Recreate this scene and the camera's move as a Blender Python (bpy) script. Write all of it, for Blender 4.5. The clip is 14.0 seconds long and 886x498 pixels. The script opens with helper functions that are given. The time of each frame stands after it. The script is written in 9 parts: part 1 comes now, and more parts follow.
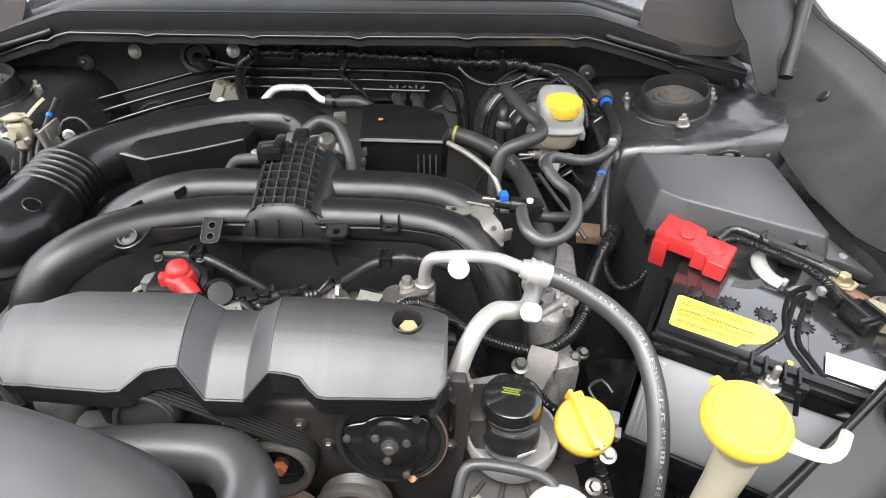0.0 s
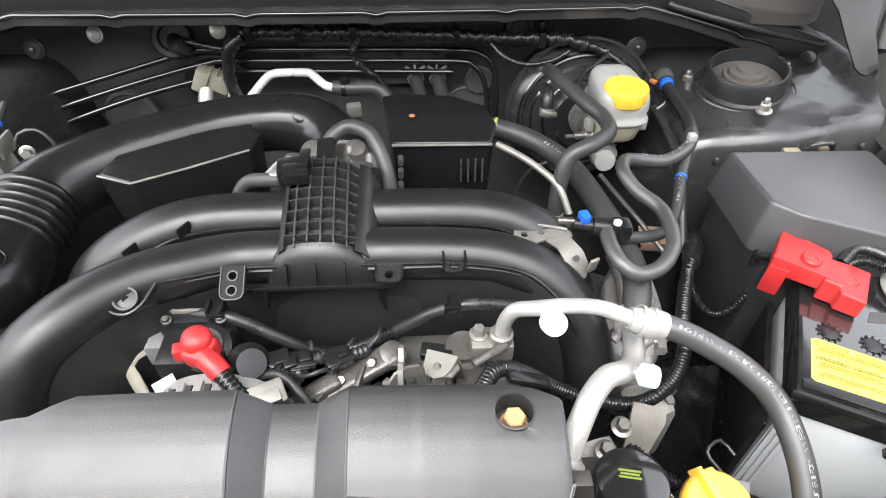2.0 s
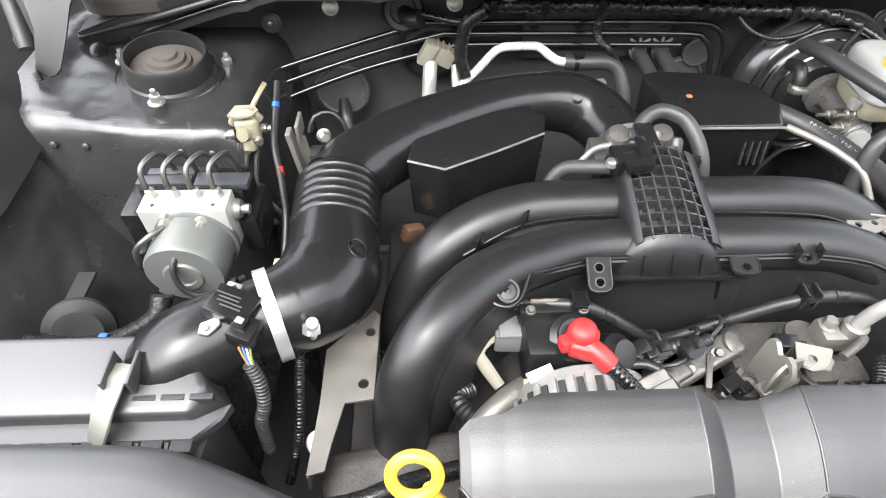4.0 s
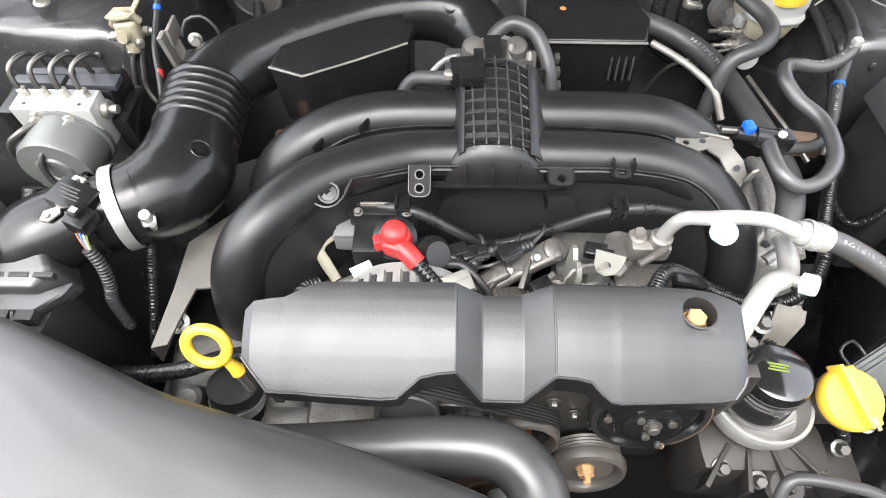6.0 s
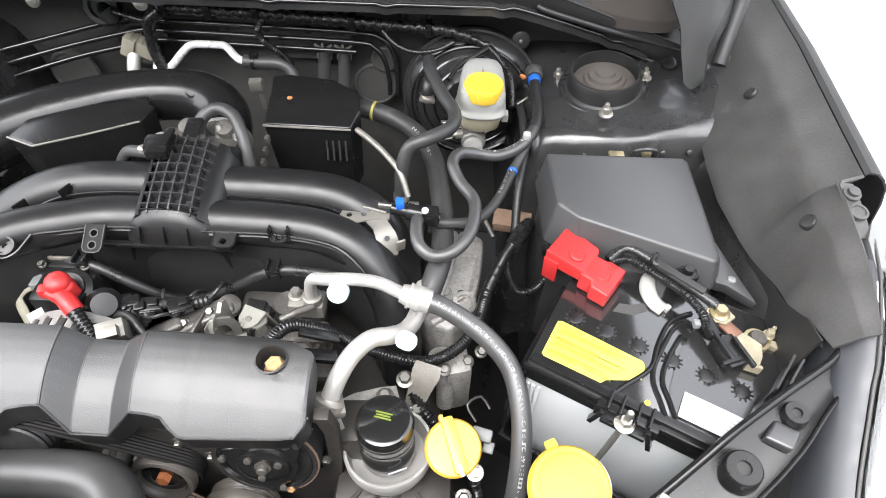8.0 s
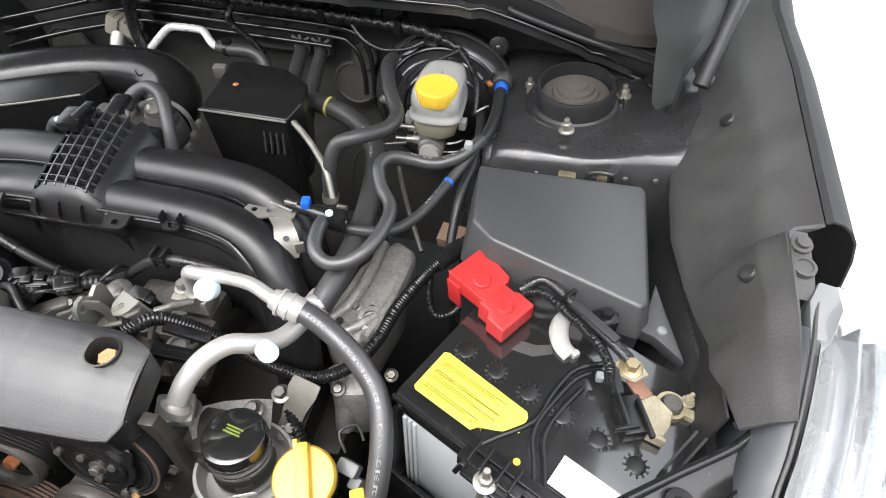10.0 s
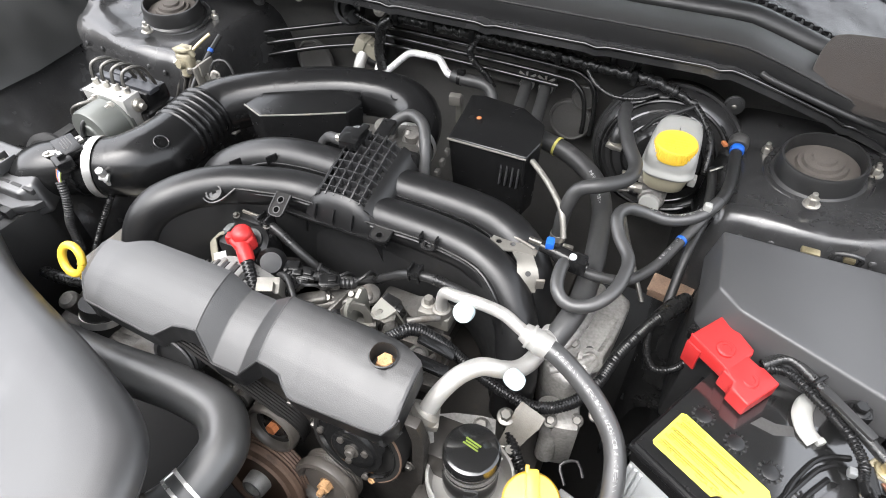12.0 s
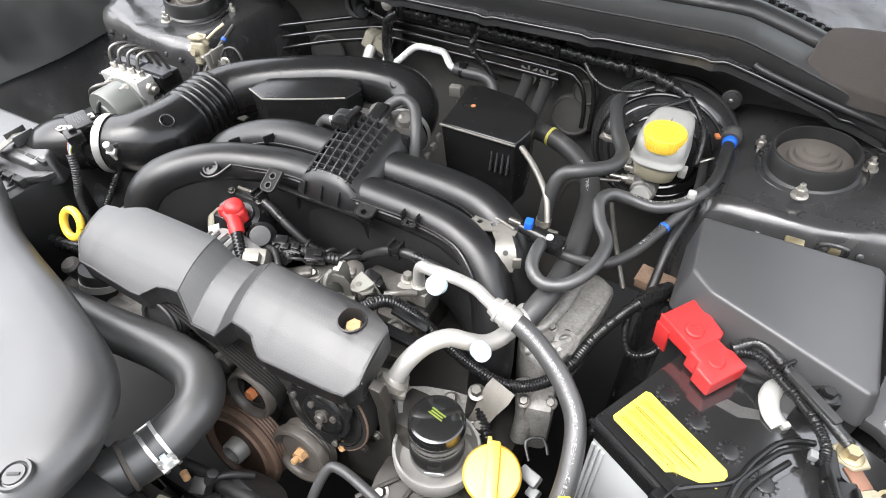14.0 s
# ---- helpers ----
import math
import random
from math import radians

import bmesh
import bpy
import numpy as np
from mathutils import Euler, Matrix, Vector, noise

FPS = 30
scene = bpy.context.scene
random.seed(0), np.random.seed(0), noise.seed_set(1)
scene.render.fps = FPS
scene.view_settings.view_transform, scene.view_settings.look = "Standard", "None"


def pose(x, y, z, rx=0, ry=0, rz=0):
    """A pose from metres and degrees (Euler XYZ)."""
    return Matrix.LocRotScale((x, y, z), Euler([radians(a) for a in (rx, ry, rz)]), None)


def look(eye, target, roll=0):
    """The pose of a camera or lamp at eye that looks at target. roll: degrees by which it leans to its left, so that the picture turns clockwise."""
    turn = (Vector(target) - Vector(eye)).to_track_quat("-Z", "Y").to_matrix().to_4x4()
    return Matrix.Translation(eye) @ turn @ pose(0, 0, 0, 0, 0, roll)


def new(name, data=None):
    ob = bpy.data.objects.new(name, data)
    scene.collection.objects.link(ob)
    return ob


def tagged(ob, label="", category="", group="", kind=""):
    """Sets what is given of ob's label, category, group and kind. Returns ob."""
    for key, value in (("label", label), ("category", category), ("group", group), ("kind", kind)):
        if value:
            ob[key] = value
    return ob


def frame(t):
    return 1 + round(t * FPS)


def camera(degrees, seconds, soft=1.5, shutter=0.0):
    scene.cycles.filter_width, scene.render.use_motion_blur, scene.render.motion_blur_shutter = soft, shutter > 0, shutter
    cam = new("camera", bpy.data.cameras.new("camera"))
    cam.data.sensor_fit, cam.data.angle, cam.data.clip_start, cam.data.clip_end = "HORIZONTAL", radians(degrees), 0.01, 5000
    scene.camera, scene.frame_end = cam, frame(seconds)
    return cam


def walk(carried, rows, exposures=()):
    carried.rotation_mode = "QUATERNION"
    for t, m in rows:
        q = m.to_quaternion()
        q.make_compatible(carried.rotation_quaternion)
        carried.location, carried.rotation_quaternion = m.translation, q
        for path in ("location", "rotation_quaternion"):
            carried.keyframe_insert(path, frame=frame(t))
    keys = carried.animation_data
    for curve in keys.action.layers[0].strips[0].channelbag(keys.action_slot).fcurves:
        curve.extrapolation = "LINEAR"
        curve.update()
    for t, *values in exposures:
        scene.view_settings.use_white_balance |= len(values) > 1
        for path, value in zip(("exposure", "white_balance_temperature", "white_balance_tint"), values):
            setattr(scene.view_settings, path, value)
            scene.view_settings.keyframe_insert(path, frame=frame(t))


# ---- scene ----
cam = camera(75.1, 14.0, 1.0)
PATH = [
    (0, (0.034, 0.068, 1.283), (-0.016, 1.623, 0.027), -0.1),
    (0.5, (0.051, 0.123, 1.256), (0.017, 1.674, -0.005), 0.1),
    (1, (0.065, 0.156, 1.247), (0.049, 1.696, -0.028), 0.3),
    (1.5, (0.021, 0.186, 1.254), (0.022, 1.684, -0.072), 0.2),
    (2, (-0.07, 0.218, 1.27), (-0.006, 1.662, -0.113), 0.2),
    (2.5, (-0.194, 0.256, 1.279), (-0.102, 1.642, -0.159), 0.2),
    (3, (-0.309, 0.284, 1.299), (-0.221, 1.646, -0.163), -0.2),
    (3.5, (-0.374, 0.279, 1.305), (-0.318, 1.638, -0.161), -0.9),
    (3.7, (-0.387, 0.268, 1.294), (-0.345, 1.625, -0.176), -0.8),
    (5.8, (-0.262, 0.214, 1.315), (-0.297, 1.303, -0.362), -0.7),
    (6, (-0.205, 0.215, 1.322), (-0.25, 1.313, -0.349), -1.2),
    (6.5, (-0.076, 0.219, 1.327), (-0.108, 1.331, -0.335), -0.2),
    (7, (0.018, 0.23, 1.324), (0.01, 1.375, -0.316), 1.1),
    (7.5, (0.079, 0.216, 1.348), (0.084, 1.437, -0.236), 1.7),
    (8, (0.146, 0.17, 1.373), (0.129, 1.476, -0.142), 2.1),
    (8.2, (0.168, 0.155, 1.377), (0.143, 1.485, -0.116), 2.3),
    (10.3, (0.318, 0.235, 1.323), (0.036, 1.549, -0.159), 1.0),
    (10.5, (0.299, 0.225, 1.334), (-0.008, 1.532, -0.148), 0.7),
    (11, (0.253, 0.208, 1.348), (-0.147, 1.496, -0.129), -0.0),
    (11.5, (0.216, 0.198, 1.36), (-0.293, 1.452, -0.113), -0.8),
    (12, (0.177, 0.184, 1.38), (-0.424, 1.407, -0.083), -1.3),
    (12.5, (0.157, 0.174, 1.385), (-0.525, 1.389, -0.05), -1.9),
    (13, (0.158, 0.171, 1.381), (-0.557, 1.378, -0.045), -2.2),
    (13.5, (0.183, 0.166, 1.37), (-0.538, 1.368, -0.057), -2.3),
    (14, (0.247, 0.176, 1.358), (-0.464, 1.382, -0.07), -2.3),
]
walk(cam, [(t, look(eye, target, roll)) for t, eye, target, roll in PATH], [(0, 2.71), (1, 2.81), (2, 2.89), (3.5, 3.24), (6, 3.08), (7, 3.03), (8, 2.93), (10.5, 2.51), (11.5, 2.77), (12.5, 2.81), (14, 2.92)])

# ---- light ----
world = bpy.data.worlds.new("overcast_sky")
scene.world = world
world.use_nodes = True
wn, wl = world.node_tree.nodes, world.node_tree.links
sky = wn.new("ShaderNodeTexSky")
sky.sky_type = "NISHITA"
sky.sun_disc = False
sky.sun_elevation, sky.sun_rotation = radians(66), radians(205)
sky.air_density, sky.dust_density, sky.ozone_density = 1.0, 3.0, 1.0
pale = wn.new("ShaderNodeHueSaturation")
pale.inputs["Saturation"].default_value = 0.18
wl.new(sky.outputs["Color"], pale.inputs["Color"])
wl.new(pale.outputs["Color"], wn["Background"].inputs["Color"])
wn["Background"].inputs["Strength"].default_value = 0.15
sun = new("sun", bpy.data.lights.new("sun", "SUN"))
sun.data.energy, sun.data.angle, sun.data.color = 0.75, radians(100), (1.0, 0.972, 1.0)
sun.matrix_world = look((-1.1, -0.2, 3.3), (-0.2, 0.5, 0.9))

# ---- materials ----


def surface(name, color, rough=0.5, metal=0.0, vary=0.12, grain=0.0, scale=60.0, fine=900.0, coat=0.0, wear=None,
            wear_amount=0.0, wear_scale=25.0, spread=0.08, sheen=0.0, transmission=0.0, subsurface=0.0, shine=0.5, dust=0.0, waves=0.0):
    """A node material: base colour varied at two scales, uneven gloss, fine relief, and worn or dirty patches."""
    m = bpy.data.materials.new(name)
    m.use_nodes = True
    n, l = m.node_tree.nodes, m.node_tree.links
    b = n["Principled BSDF"]
    at = n.new("ShaderNodeTexCoord")
    big = n.new("ShaderNodeTexNoise")
    big.inputs["Scale"].default_value, big.inputs["Detail"].default_value = scale, 5.0
    small = n.new("ShaderNodeTexNoise")
    small.inputs["Scale"].default_value, small.inputs["Detail"].default_value = fine, 3.0
    for t in (big, small):
        l.new(at.outputs["Object"], t.inputs["Vector"])
    both = n.new("ShaderNodeMath")
    both.operation = "ADD"
    l.new(big.outputs["Fac"], both.inputs[0])
    l.new(small.outputs["Fac"], both.inputs[1])
    ramp = n.new("ShaderNodeMapRange")
    ramp.inputs["From Min"].default_value, ramp.inputs["From Max"].default_value = 0.6, 1.4
    ramp.inputs["To Min"].default_value, ramp.inputs["To Max"].default_value = 1 - vary, 1 + vary
    l.new(both.outputs[0], ramp.inputs["Value"])
    tint = n.new("ShaderNodeVectorMath")
    tint.operation = "SCALE"
    tint.inputs[0].default_value = color
    l.new(ramp.outputs["Result"], tint.inputs["Scale"])
    colour = tint.outputs["Vector"]
    gloss = n.new("ShaderNodeMapRange")
    gloss.inputs["From Min"].default_value, gloss.inputs["From Max"].default_value = 0.3, 0.7
    gloss.inputs["To Min"].default_value, gloss.inputs["To Max"].default_value = max(rough - spread, 0.02), min(rough + spread, 1)
    l.new(big.outputs["Fac"], gloss.inputs["Value"])
    rougher = gloss.outputs["Result"]
    if wear is not None:
        spots = n.new("ShaderNodeTexNoise")
        spots.inputs["Scale"].default_value, spots.inputs["Detail"].default_value, spots.inputs["Roughness"].default_value = wear_scale, 9.0, 0.7
        l.new(at.outputs["Object"], spots.inputs["Vector"])
        step = n.new("ShaderNodeMapRange")
        step.inputs["From Min"].default_value, step.inputs["From Max"].default_value = 0.68 - wear_amount * 0.35, 0.80 - wear_amount * 0.3
        l.new(spots.outputs["Fac"], step.inputs["Value"])
        mix = n.new("ShaderNodeMix")
        mix.data_type = "RGBA"
        l.new(step.outputs["Result"], mix.inputs[0])
        l.new(colour, mix.inputs[6])
        mix.inputs[7].default_value = (*wear, 1)
        colour = mix.outputs[2]
        dull = n.new("ShaderNodeMath")
        dull.operation = "MULTIPLY_ADD"
        dull.use_clamp = True
        l.new(step.outputs["Result"], dull.inputs[0])
        dull.inputs[1].default_value = 0.25
        l.new(rougher, dull.inputs[2])
        rougher = dull.outputs[0]
        if metal:
            less = n.new("ShaderNodeMath")
            less.operation = "MULTIPLY_ADD"
            l.new(step.outputs["Result"], less.inputs[0])
            less.inputs[1].default_value = -0.7 * metal
            less.inputs[2].default_value = metal
            l.new(less.outputs[0], b.inputs["Metallic"])
    if dust:
        specks = n.new("ShaderNodeTexNoise")
        specks.inputs["Scale"].default_value, specks.inputs["Detail"].default_value = 620.0, 1.0
        l.new(at.outputs["Object"], specks.inputs["Vector"])
        sift = n.new("ShaderNodeMapRange")
        sift.inputs["From Min"].default_value, sift.inputs["From Max"].default_value = 0.82 - 0.10 * dust, 0.88 - 0.10 * dust
        l.new(specks.outputs["Fac"], sift.inputs["Value"])
        film = n.new("ShaderNodeMix")
        film.data_type = "RGBA"
        l.new(sift.outputs["Result"], film.inputs[0])
        l.new(colour, film.inputs[6])
        film.inputs[7].default_value = (0.11, 0.104, 0.095, 1)
        colour = film.outputs[2]
    l.new(colour, b.inputs["Base Color"])
    l.new(rougher, b.inputs["Roughness"])
    if not (wear is not None and metal):
        b.inputs["Metallic"].default_value = metal
    if grain:
        bump = n.new("ShaderNodeBump")
        bump.inputs["Strength"].default_value, bump.inputs["Distance"].default_value = grain, 0.0008
        l.new(both.outputs[0], bump.inputs["Height"])
        l.new(bump.outputs["Normal"], b.inputs["Normal"])
    if waves:
        broad = n.new("ShaderNodeTexNoise")
        broad.inputs["Scale"].default_value, broad.inputs["Detail"].default_value = 16.0, 1.5
        l.new(at.outputs["Object"], broad.inputs["Vector"])
        swell = n.new("ShaderNodeBump")
        swell.inputs["Strength"].default_value, swell.inputs["Distance"].default_value = waves, 0.012
        l.new(broad.outputs["Fac"], swell.inputs["Height"])
        if grain:
            l.new(bump.outputs["Normal"], swell.inputs["Normal"])
        l.new(swell.outputs["Normal"], b.inputs["Normal"])
    b.inputs["Specular IOR Level"].default_value = shine
    b.inputs["Coat Weight"].default_value = coat
    b.inputs["Coat Roughness"].default_value = 0.08
    b.inputs["Sheen Weight"].default_value = sheen
    b.inputs["Transmission Weight"].default_value = transmission
    b.inputs["Subsurface Weight"].default_value = subsurface
    b.inputs["Subsurface Radius"].default_value = (0.01, 0.01, 0.01)
    return m


PLASTIC = surface("black_plastic", (0.009, 0.009, 0.0092), 0.24, vary=0.2, spread=0.04, grain=0.03, fine=1400, shine=0.36, dust=0.35)
# Grille bars and clip ribs: base lightened to stand for light-catching edges.
GRILLE = surface("edge_lit_black_plastic", (0.030, 0.030, 0.031), 0.30, vary=0.15, spread=0.05, shine=0.8, grain=0.05, fine=1500)
SATIN = surface("satin_black_plastic", (0.009, 0.009, 0.0093), 0.36, spread=0.05, vary=0.15, grain=0.05, fine=1800, shine=0.42, dust=0.35)
COVER = surface("grained_cover_plastic", (0.011, 0.011, 0.0112), 0.48, spread=0.03, vary=0.2, grain=0.22, scale=35, fine=1000, wear=(0.06, 0.058, 0.056), wear_amount=0.08, shine=0.85, dust=0.3)
GREYPL = surface("grey_black_plastic", (0.027, 0.027, 0.028), 0.40, vary=0.12, grain=0.10, spread=0.04, scale=12, fine=1500, wear=(0.08, 0.08, 0.08), wear_amount=0.08, shine=0.9, dust=0.3, waves=0.1)
DARKPL = surface("matt_dark_plastic", (0.017, 0.017, 0.0172), 0.5, vary=0.2, grain=0.1, wear=(0.035, 0.033, 0.03), wear_amount=0.15)
PAINT = surface("black_body_paint", (0.024, 0.024, 0.0243), 0.24, vary=0.2, scale=20, fine=300, coat=0.2, wear=(0.035, 0.033, 0.03), wear_amount=0.12, wear_scale=14, shine=0.5, spread=0.05, dust=0.7, waves=0.6)
FIREWALL = surface("dull_black_underseal", (0.072, 0.070, 0.067), 0.36, vary=0.25, scale=18, waves=0.45, grain=0.1, fine=500, wear=(0.04, 0.036, 0.03), wear_amount=0.2)
LINER = surface("grey_fender_liner", (0.042, 0.041, 0.0395), 0.5, vary=0.3, scale=32, grain=0.35, fine=420, wear=(0.10, 0.097, 0.09), wear_amount=0.16, wear_scale=12)
COWL = surface("cowl_plastic", (0.024, 0.0235, 0.023), 0.55, vary=0.15, scale=8, grain=0.15, fine=700, wear=(0.09, 0.085, 0.078), wear_amount=0.15, wear_scale=9)
FELT = surface("brown_felt", (0.027, 0.021, 0.017), 0.95, vary=0.25, scale=40, grain=0.6, fine=900, sheen=0.3)
RUBBER = surface("black_rubber", (0.016, 0.016, 0.016), 0.42, vary=0.15, scale=70, grain=0.12, wear=(0.06, 0.058, 0.055), wear_amount=0.12)
HOSE = surface("dark_grey_hose_rubber", (0.030, 0.030, 0.030), 0.46, vary=0.15, scale=60, grain=0.12, wear=(0.08, 0.078, 0.075), wear_amount=0.15)
TAPE = surface("shiny_harness_tape", (0.012, 0.012, 0.012), 0.28, vary=0.25, scale=120, grain=0.6, fine=400)
CAST = surface("cast_aluminium", (0.125, 0.120, 0.112), 0.5, metal=0.7, vary=0.25, scale=45, grain=0.5, fine=420, wear=(0.06, 0.05, 0.04), wear_amount=0.46)
DIRTY = surface("oily_cast_metal", (0.095, 0.088, 0.08), 0.5, metal=0.6, vary=0.35, scale=30, grain=0.5, fine=350, wear=(0.045, 0.036, 0.028), wear_amount=0.5)
ALU = surface("bright_aluminium_tube", (0.43, 0.42, 0.40), 0.42, metal=0.55, vary=0.08, scale=50, grain=0.06, wear=(0.38, 0.36, 0.32), wear_amount=0.2)
ZINC = surface("zinc_plated_steel", (0.48, 0.46, 0.42), 0.40, metal=0.9, vary=0.15, scale=80, grain=0.1, wear=(0.25, 0.20, 0.13), wear_amount=0.2)
BRIGHT = surface("polished_steel", (0.66, 0.65, 0.63), 0.34, metal=0.8, vary=0.08, scale=60)
BRACKET = surface("galvanised_bracket", (0.22, 0.21, 0.19), 0.48, metal=0.6, vary=0.15, scale=40, grain=0.2, wear=(0.22, 0.19, 0.15), wear_amount=0.35)
BRASS = surface("passivated_zinc", (0.40, 0.34, 0.21), 0.35, metal=0.85, vary=0.2, scale=60, wear=(0.28, 0.24, 0.17), wear_amount=0.3)
RUST = surface("rusty_steel", (0.25, 0.165, 0.115), 0.72, metal=0.15, vary=0.3, scale=60, grain=0.5, fine=500, wear=(0.07, 0.045, 0.032), wear_amount=0.4)
RUSTBOLT = surface("light_rust_bolt", (0.42, 0.25, 0.12), 0.75, metal=0.1, vary=0.35, scale=260, grain=0.9, fine=700)
ORANGE = surface("orange_rust", (0.36, 0.12, 0.04), 0.7, vary=0.35, scale=200, grain=0.6)
YELLOW = surface("yellow_plastic", (0.64, 0.43, 0.045), 0.36, vary=0.05, scale=50, grain=0.04, subsurface=0.05)
RED = surface("red_plastic", (0.38, 0.022, 0.022), 0.40, shine=0.35, vary=0.08, scale=60, grain=0.05)
WHITEPL = surface("milky_plastic", (0.29, 0.29, 0.275), 0.38, vary=0.05, scale=30, grain=0.03, subsurface=0.15)
IVORY = surface("aged_ivory_plastic", (0.42, 0.385, 0.28), 0.42, vary=0.08, scale=40, grain=0.04, subsurface=0.1)
CAPWHITE = surface("pale_blue_cap_plastic", (0.52, 0.64, 0.66), 0.35, vary=0.04, scale=60)
BLUE = surface("blue_plastic", (0.012, 0.09, 0.42), 0.35, vary=0.08)
LABELW = surface("white_paper_label", (0.58, 0.59, 0.60), 0.5, vary=0.04, scale=20)
LABELY = surface("yellow_label", (0.74, 0.65, 0.065), 0.4, vary=0.04, scale=20)
# Black for holes, slots and gaps: the shade inside is put into the colour.
RECESS = surface("recess_shade_black", (0.02, 0.02, 0.02), 0.6, vary=0.1)
INKY = surface("olive_print", (0.11, 0.09, 0.01), 0.5, vary=0.1)
GREYINK = surface("pale_grey_print", (0.42, 0.42, 0.42), 0.6, vary=0.15)
CASE = surface("translucent_battery_case", (0.40, 0.415, 0.42), 0.35, vary=0.05, scale=14, grain=0.04, subsurface=0.1, wear=(0.40, 0.40, 0.38), wear_amount=0.2)
FILTER = surface("glossy_black_enamel", (0.010, 0.010, 0.010), 0.16, vary=0.1, scale=50, coat=0.6, shine=0.7)
CONN = surface("grey_connector_plastic", (0.15, 0.155, 0.155), 0.45, vary=0.08)
BEIGE = surface("beige_sleeve", (0.22, 0.205, 0.16), 0.7, vary=0.15, grain=0.2)
GRASSG = surface("grass_green_print", (0.12, 0.16, 0.02), 0.5)
FLOOR = surface("pale_concrete", (0.40, 0.395, 0.385), 0.6, vary=0.1, scale=3, grain=0.2, fine=60, wear=(0.32, 0.315, 0.30), wear_amount=0.3, wear_scale=2)
CARPAINT = surface("dark_grey_car_paint", (0.028, 0.028, 0.030), 0.28, metal=0.3, vary=0.05, coat=0.8)
HOODIN = surface("bonnet_underside", (0.015, 0.015, 0.015), 0.75, vary=0.2, scale=8, grain=0.2)
RADHOSE = surface("smooth_grey_rubber", (0.036, 0.036, 0.036), 0.40, vary=0.1, scale=25, grain=0.08, shine=0.8)
DUSTY = surface("brown_dusty_rubber", (0.060, 0.052, 0.045), 0.75, vary=0.3, scale=60, grain=0.3)
GRIME = surface("grimy_dark_metal", (0.030, 0.027, 0.024), 0.5, metal=0.2, vary=0.3, scale=40, grain=0.3, wear=(0.05, 0.04, 0.03), wear_amount=0.2)
SLATE = surface("slate_grey_plastic", (0.035, 0.037, 0.042), 0.45, vary=0.1, grain=0.1)
PITTED = surface("pitted_pale_casting", (0.29, 0.28, 0.265), 0.5, metal=0.5, vary=0.35, scale=70, grain=0.8, fine=260, wear=(0.10, 0.09, 0.07), wear_amount=0.25, wear_scale=45)
REFL = surface("fluted_reflector", (0.34, 0.345, 0.35), 0.24, metal=0.9, vary=0.05, scale=40)
DARKSTEEL = surface("dark_steel_pipe", (0.13, 0.125, 0.115), 0.38, metal=0.8, vary=0.2, scale=80)
LIDGLOSS = surface("glossy_battery_lid", (0.012, 0.012, 0.012), 0.14, vary=0.15, scale=30, coat=1.0, shine=1.0, dust=0.7)
# Lid half lightened a little for a sky reflection, plus dust specks.
LIDFIELD = surface("reflection_pale_lid", (0.017, 0.017, 0.0172), 0.13, vary=0.2, scale=30, coat=0.6, shine=1.0, dust=0.9)
PALESTEEL = surface("pale_galvanised_steel", (0.18, 0.177, 0.155), 0.5, metal=0.35, vary=0.15, scale=70, grain=0.15, wear=(0.24, 0.21, 0.16), wear_amount=0.2)
FUSEPL = surface("matt_grey_fuse_box_plastic", (0.036, 0.036, 0.037), 0.44, vary=0.12, grain=0.08, spread=0.04, scale=12, fine=1500, shine=0.8, dust=0.3)
OILYELLOW = surface("deep_yellow_plastic", (0.66, 0.40, 0.04), 0.38, vary=0.06, scale=50, grain=0.04, subsurface=0.05)
CAPINK = surface("faded_cap_print", (0.66, 0.43, 0.035), 0.45, vary=0.1)
STRAP = surface("stained_steel_strap", (0.12, 0.112, 0.098), 0.55, metal=0.3, vary=0.3, scale=90, grain=0.3, wear=(0.09, 0.075, 0.055), wear_amount=0.4, wear_scale=60)
BELT = surface("black_belt_rubber", (0.016, 0.0155, 0.015), 0.65, vary=0.2, grain=0.1, shine=0.1)
CRANKRUST = surface("brown_rust_film", (0.115, 0.075, 0.054), 0.6, metal=0.25, vary=0.15, scale=40, grain=0.15, fine=300, wear=(0.06, 0.042, 0.032), wear_amount=0.4, shine=0.4)
WEBRUST = surface("dark_oily_rust", (0.055, 0.036, 0.025), 0.5, metal=0.3, vary=0.25, scale=40, grain=0.2)
TIREDPL = surface("worn_grey_pulley_plastic", (0.055, 0.049, 0.043), 0.42, vary=0.2, scale=60, grain=0.12, wear=(0.11, 0.10, 0.085), wear_amount=0.25)
PALEGOLD = surface("yellowed_alloy", (0.29, 0.26, 0.185), 0.5, metal=0.3, vary=0.35, scale=90, grain=0.2, wear=(0.22, 0.18, 0.11), wear_amount=0.3, wear_scale=60)
ALTCAST = surface("grey_alternator_casting", (0.24, 0.235, 0.225), 0.5, metal=0.35, vary=0.2, scale=60, grain=0.3, wear=(0.12, 0.11, 0.095), wear_amount=0.35)
# Hinge cover grey, and a darker liner copy holding the left side's shade.
DARKLINER = surface("dark_hinge_and_shaded_liner", (0.012, 0.0125, 0.0122), 0.45, vary=0.2, scale=20, grain=0.1, fine=400, wear=(0.03, 0.029, 0.027), wear_amount=0.15)
COPPER = surface("tarnished_copper", (0.24, 0.13, 0.09), 0.45, metal=0.7, vary=0.25, scale=120, wear=(0.16, 0.11, 0.08), wear_amount=0.3)
LENS = surface("clear_lens", (0.9, 0.92, 0.93), 0.06, transmission=1.0, vary=0.02)
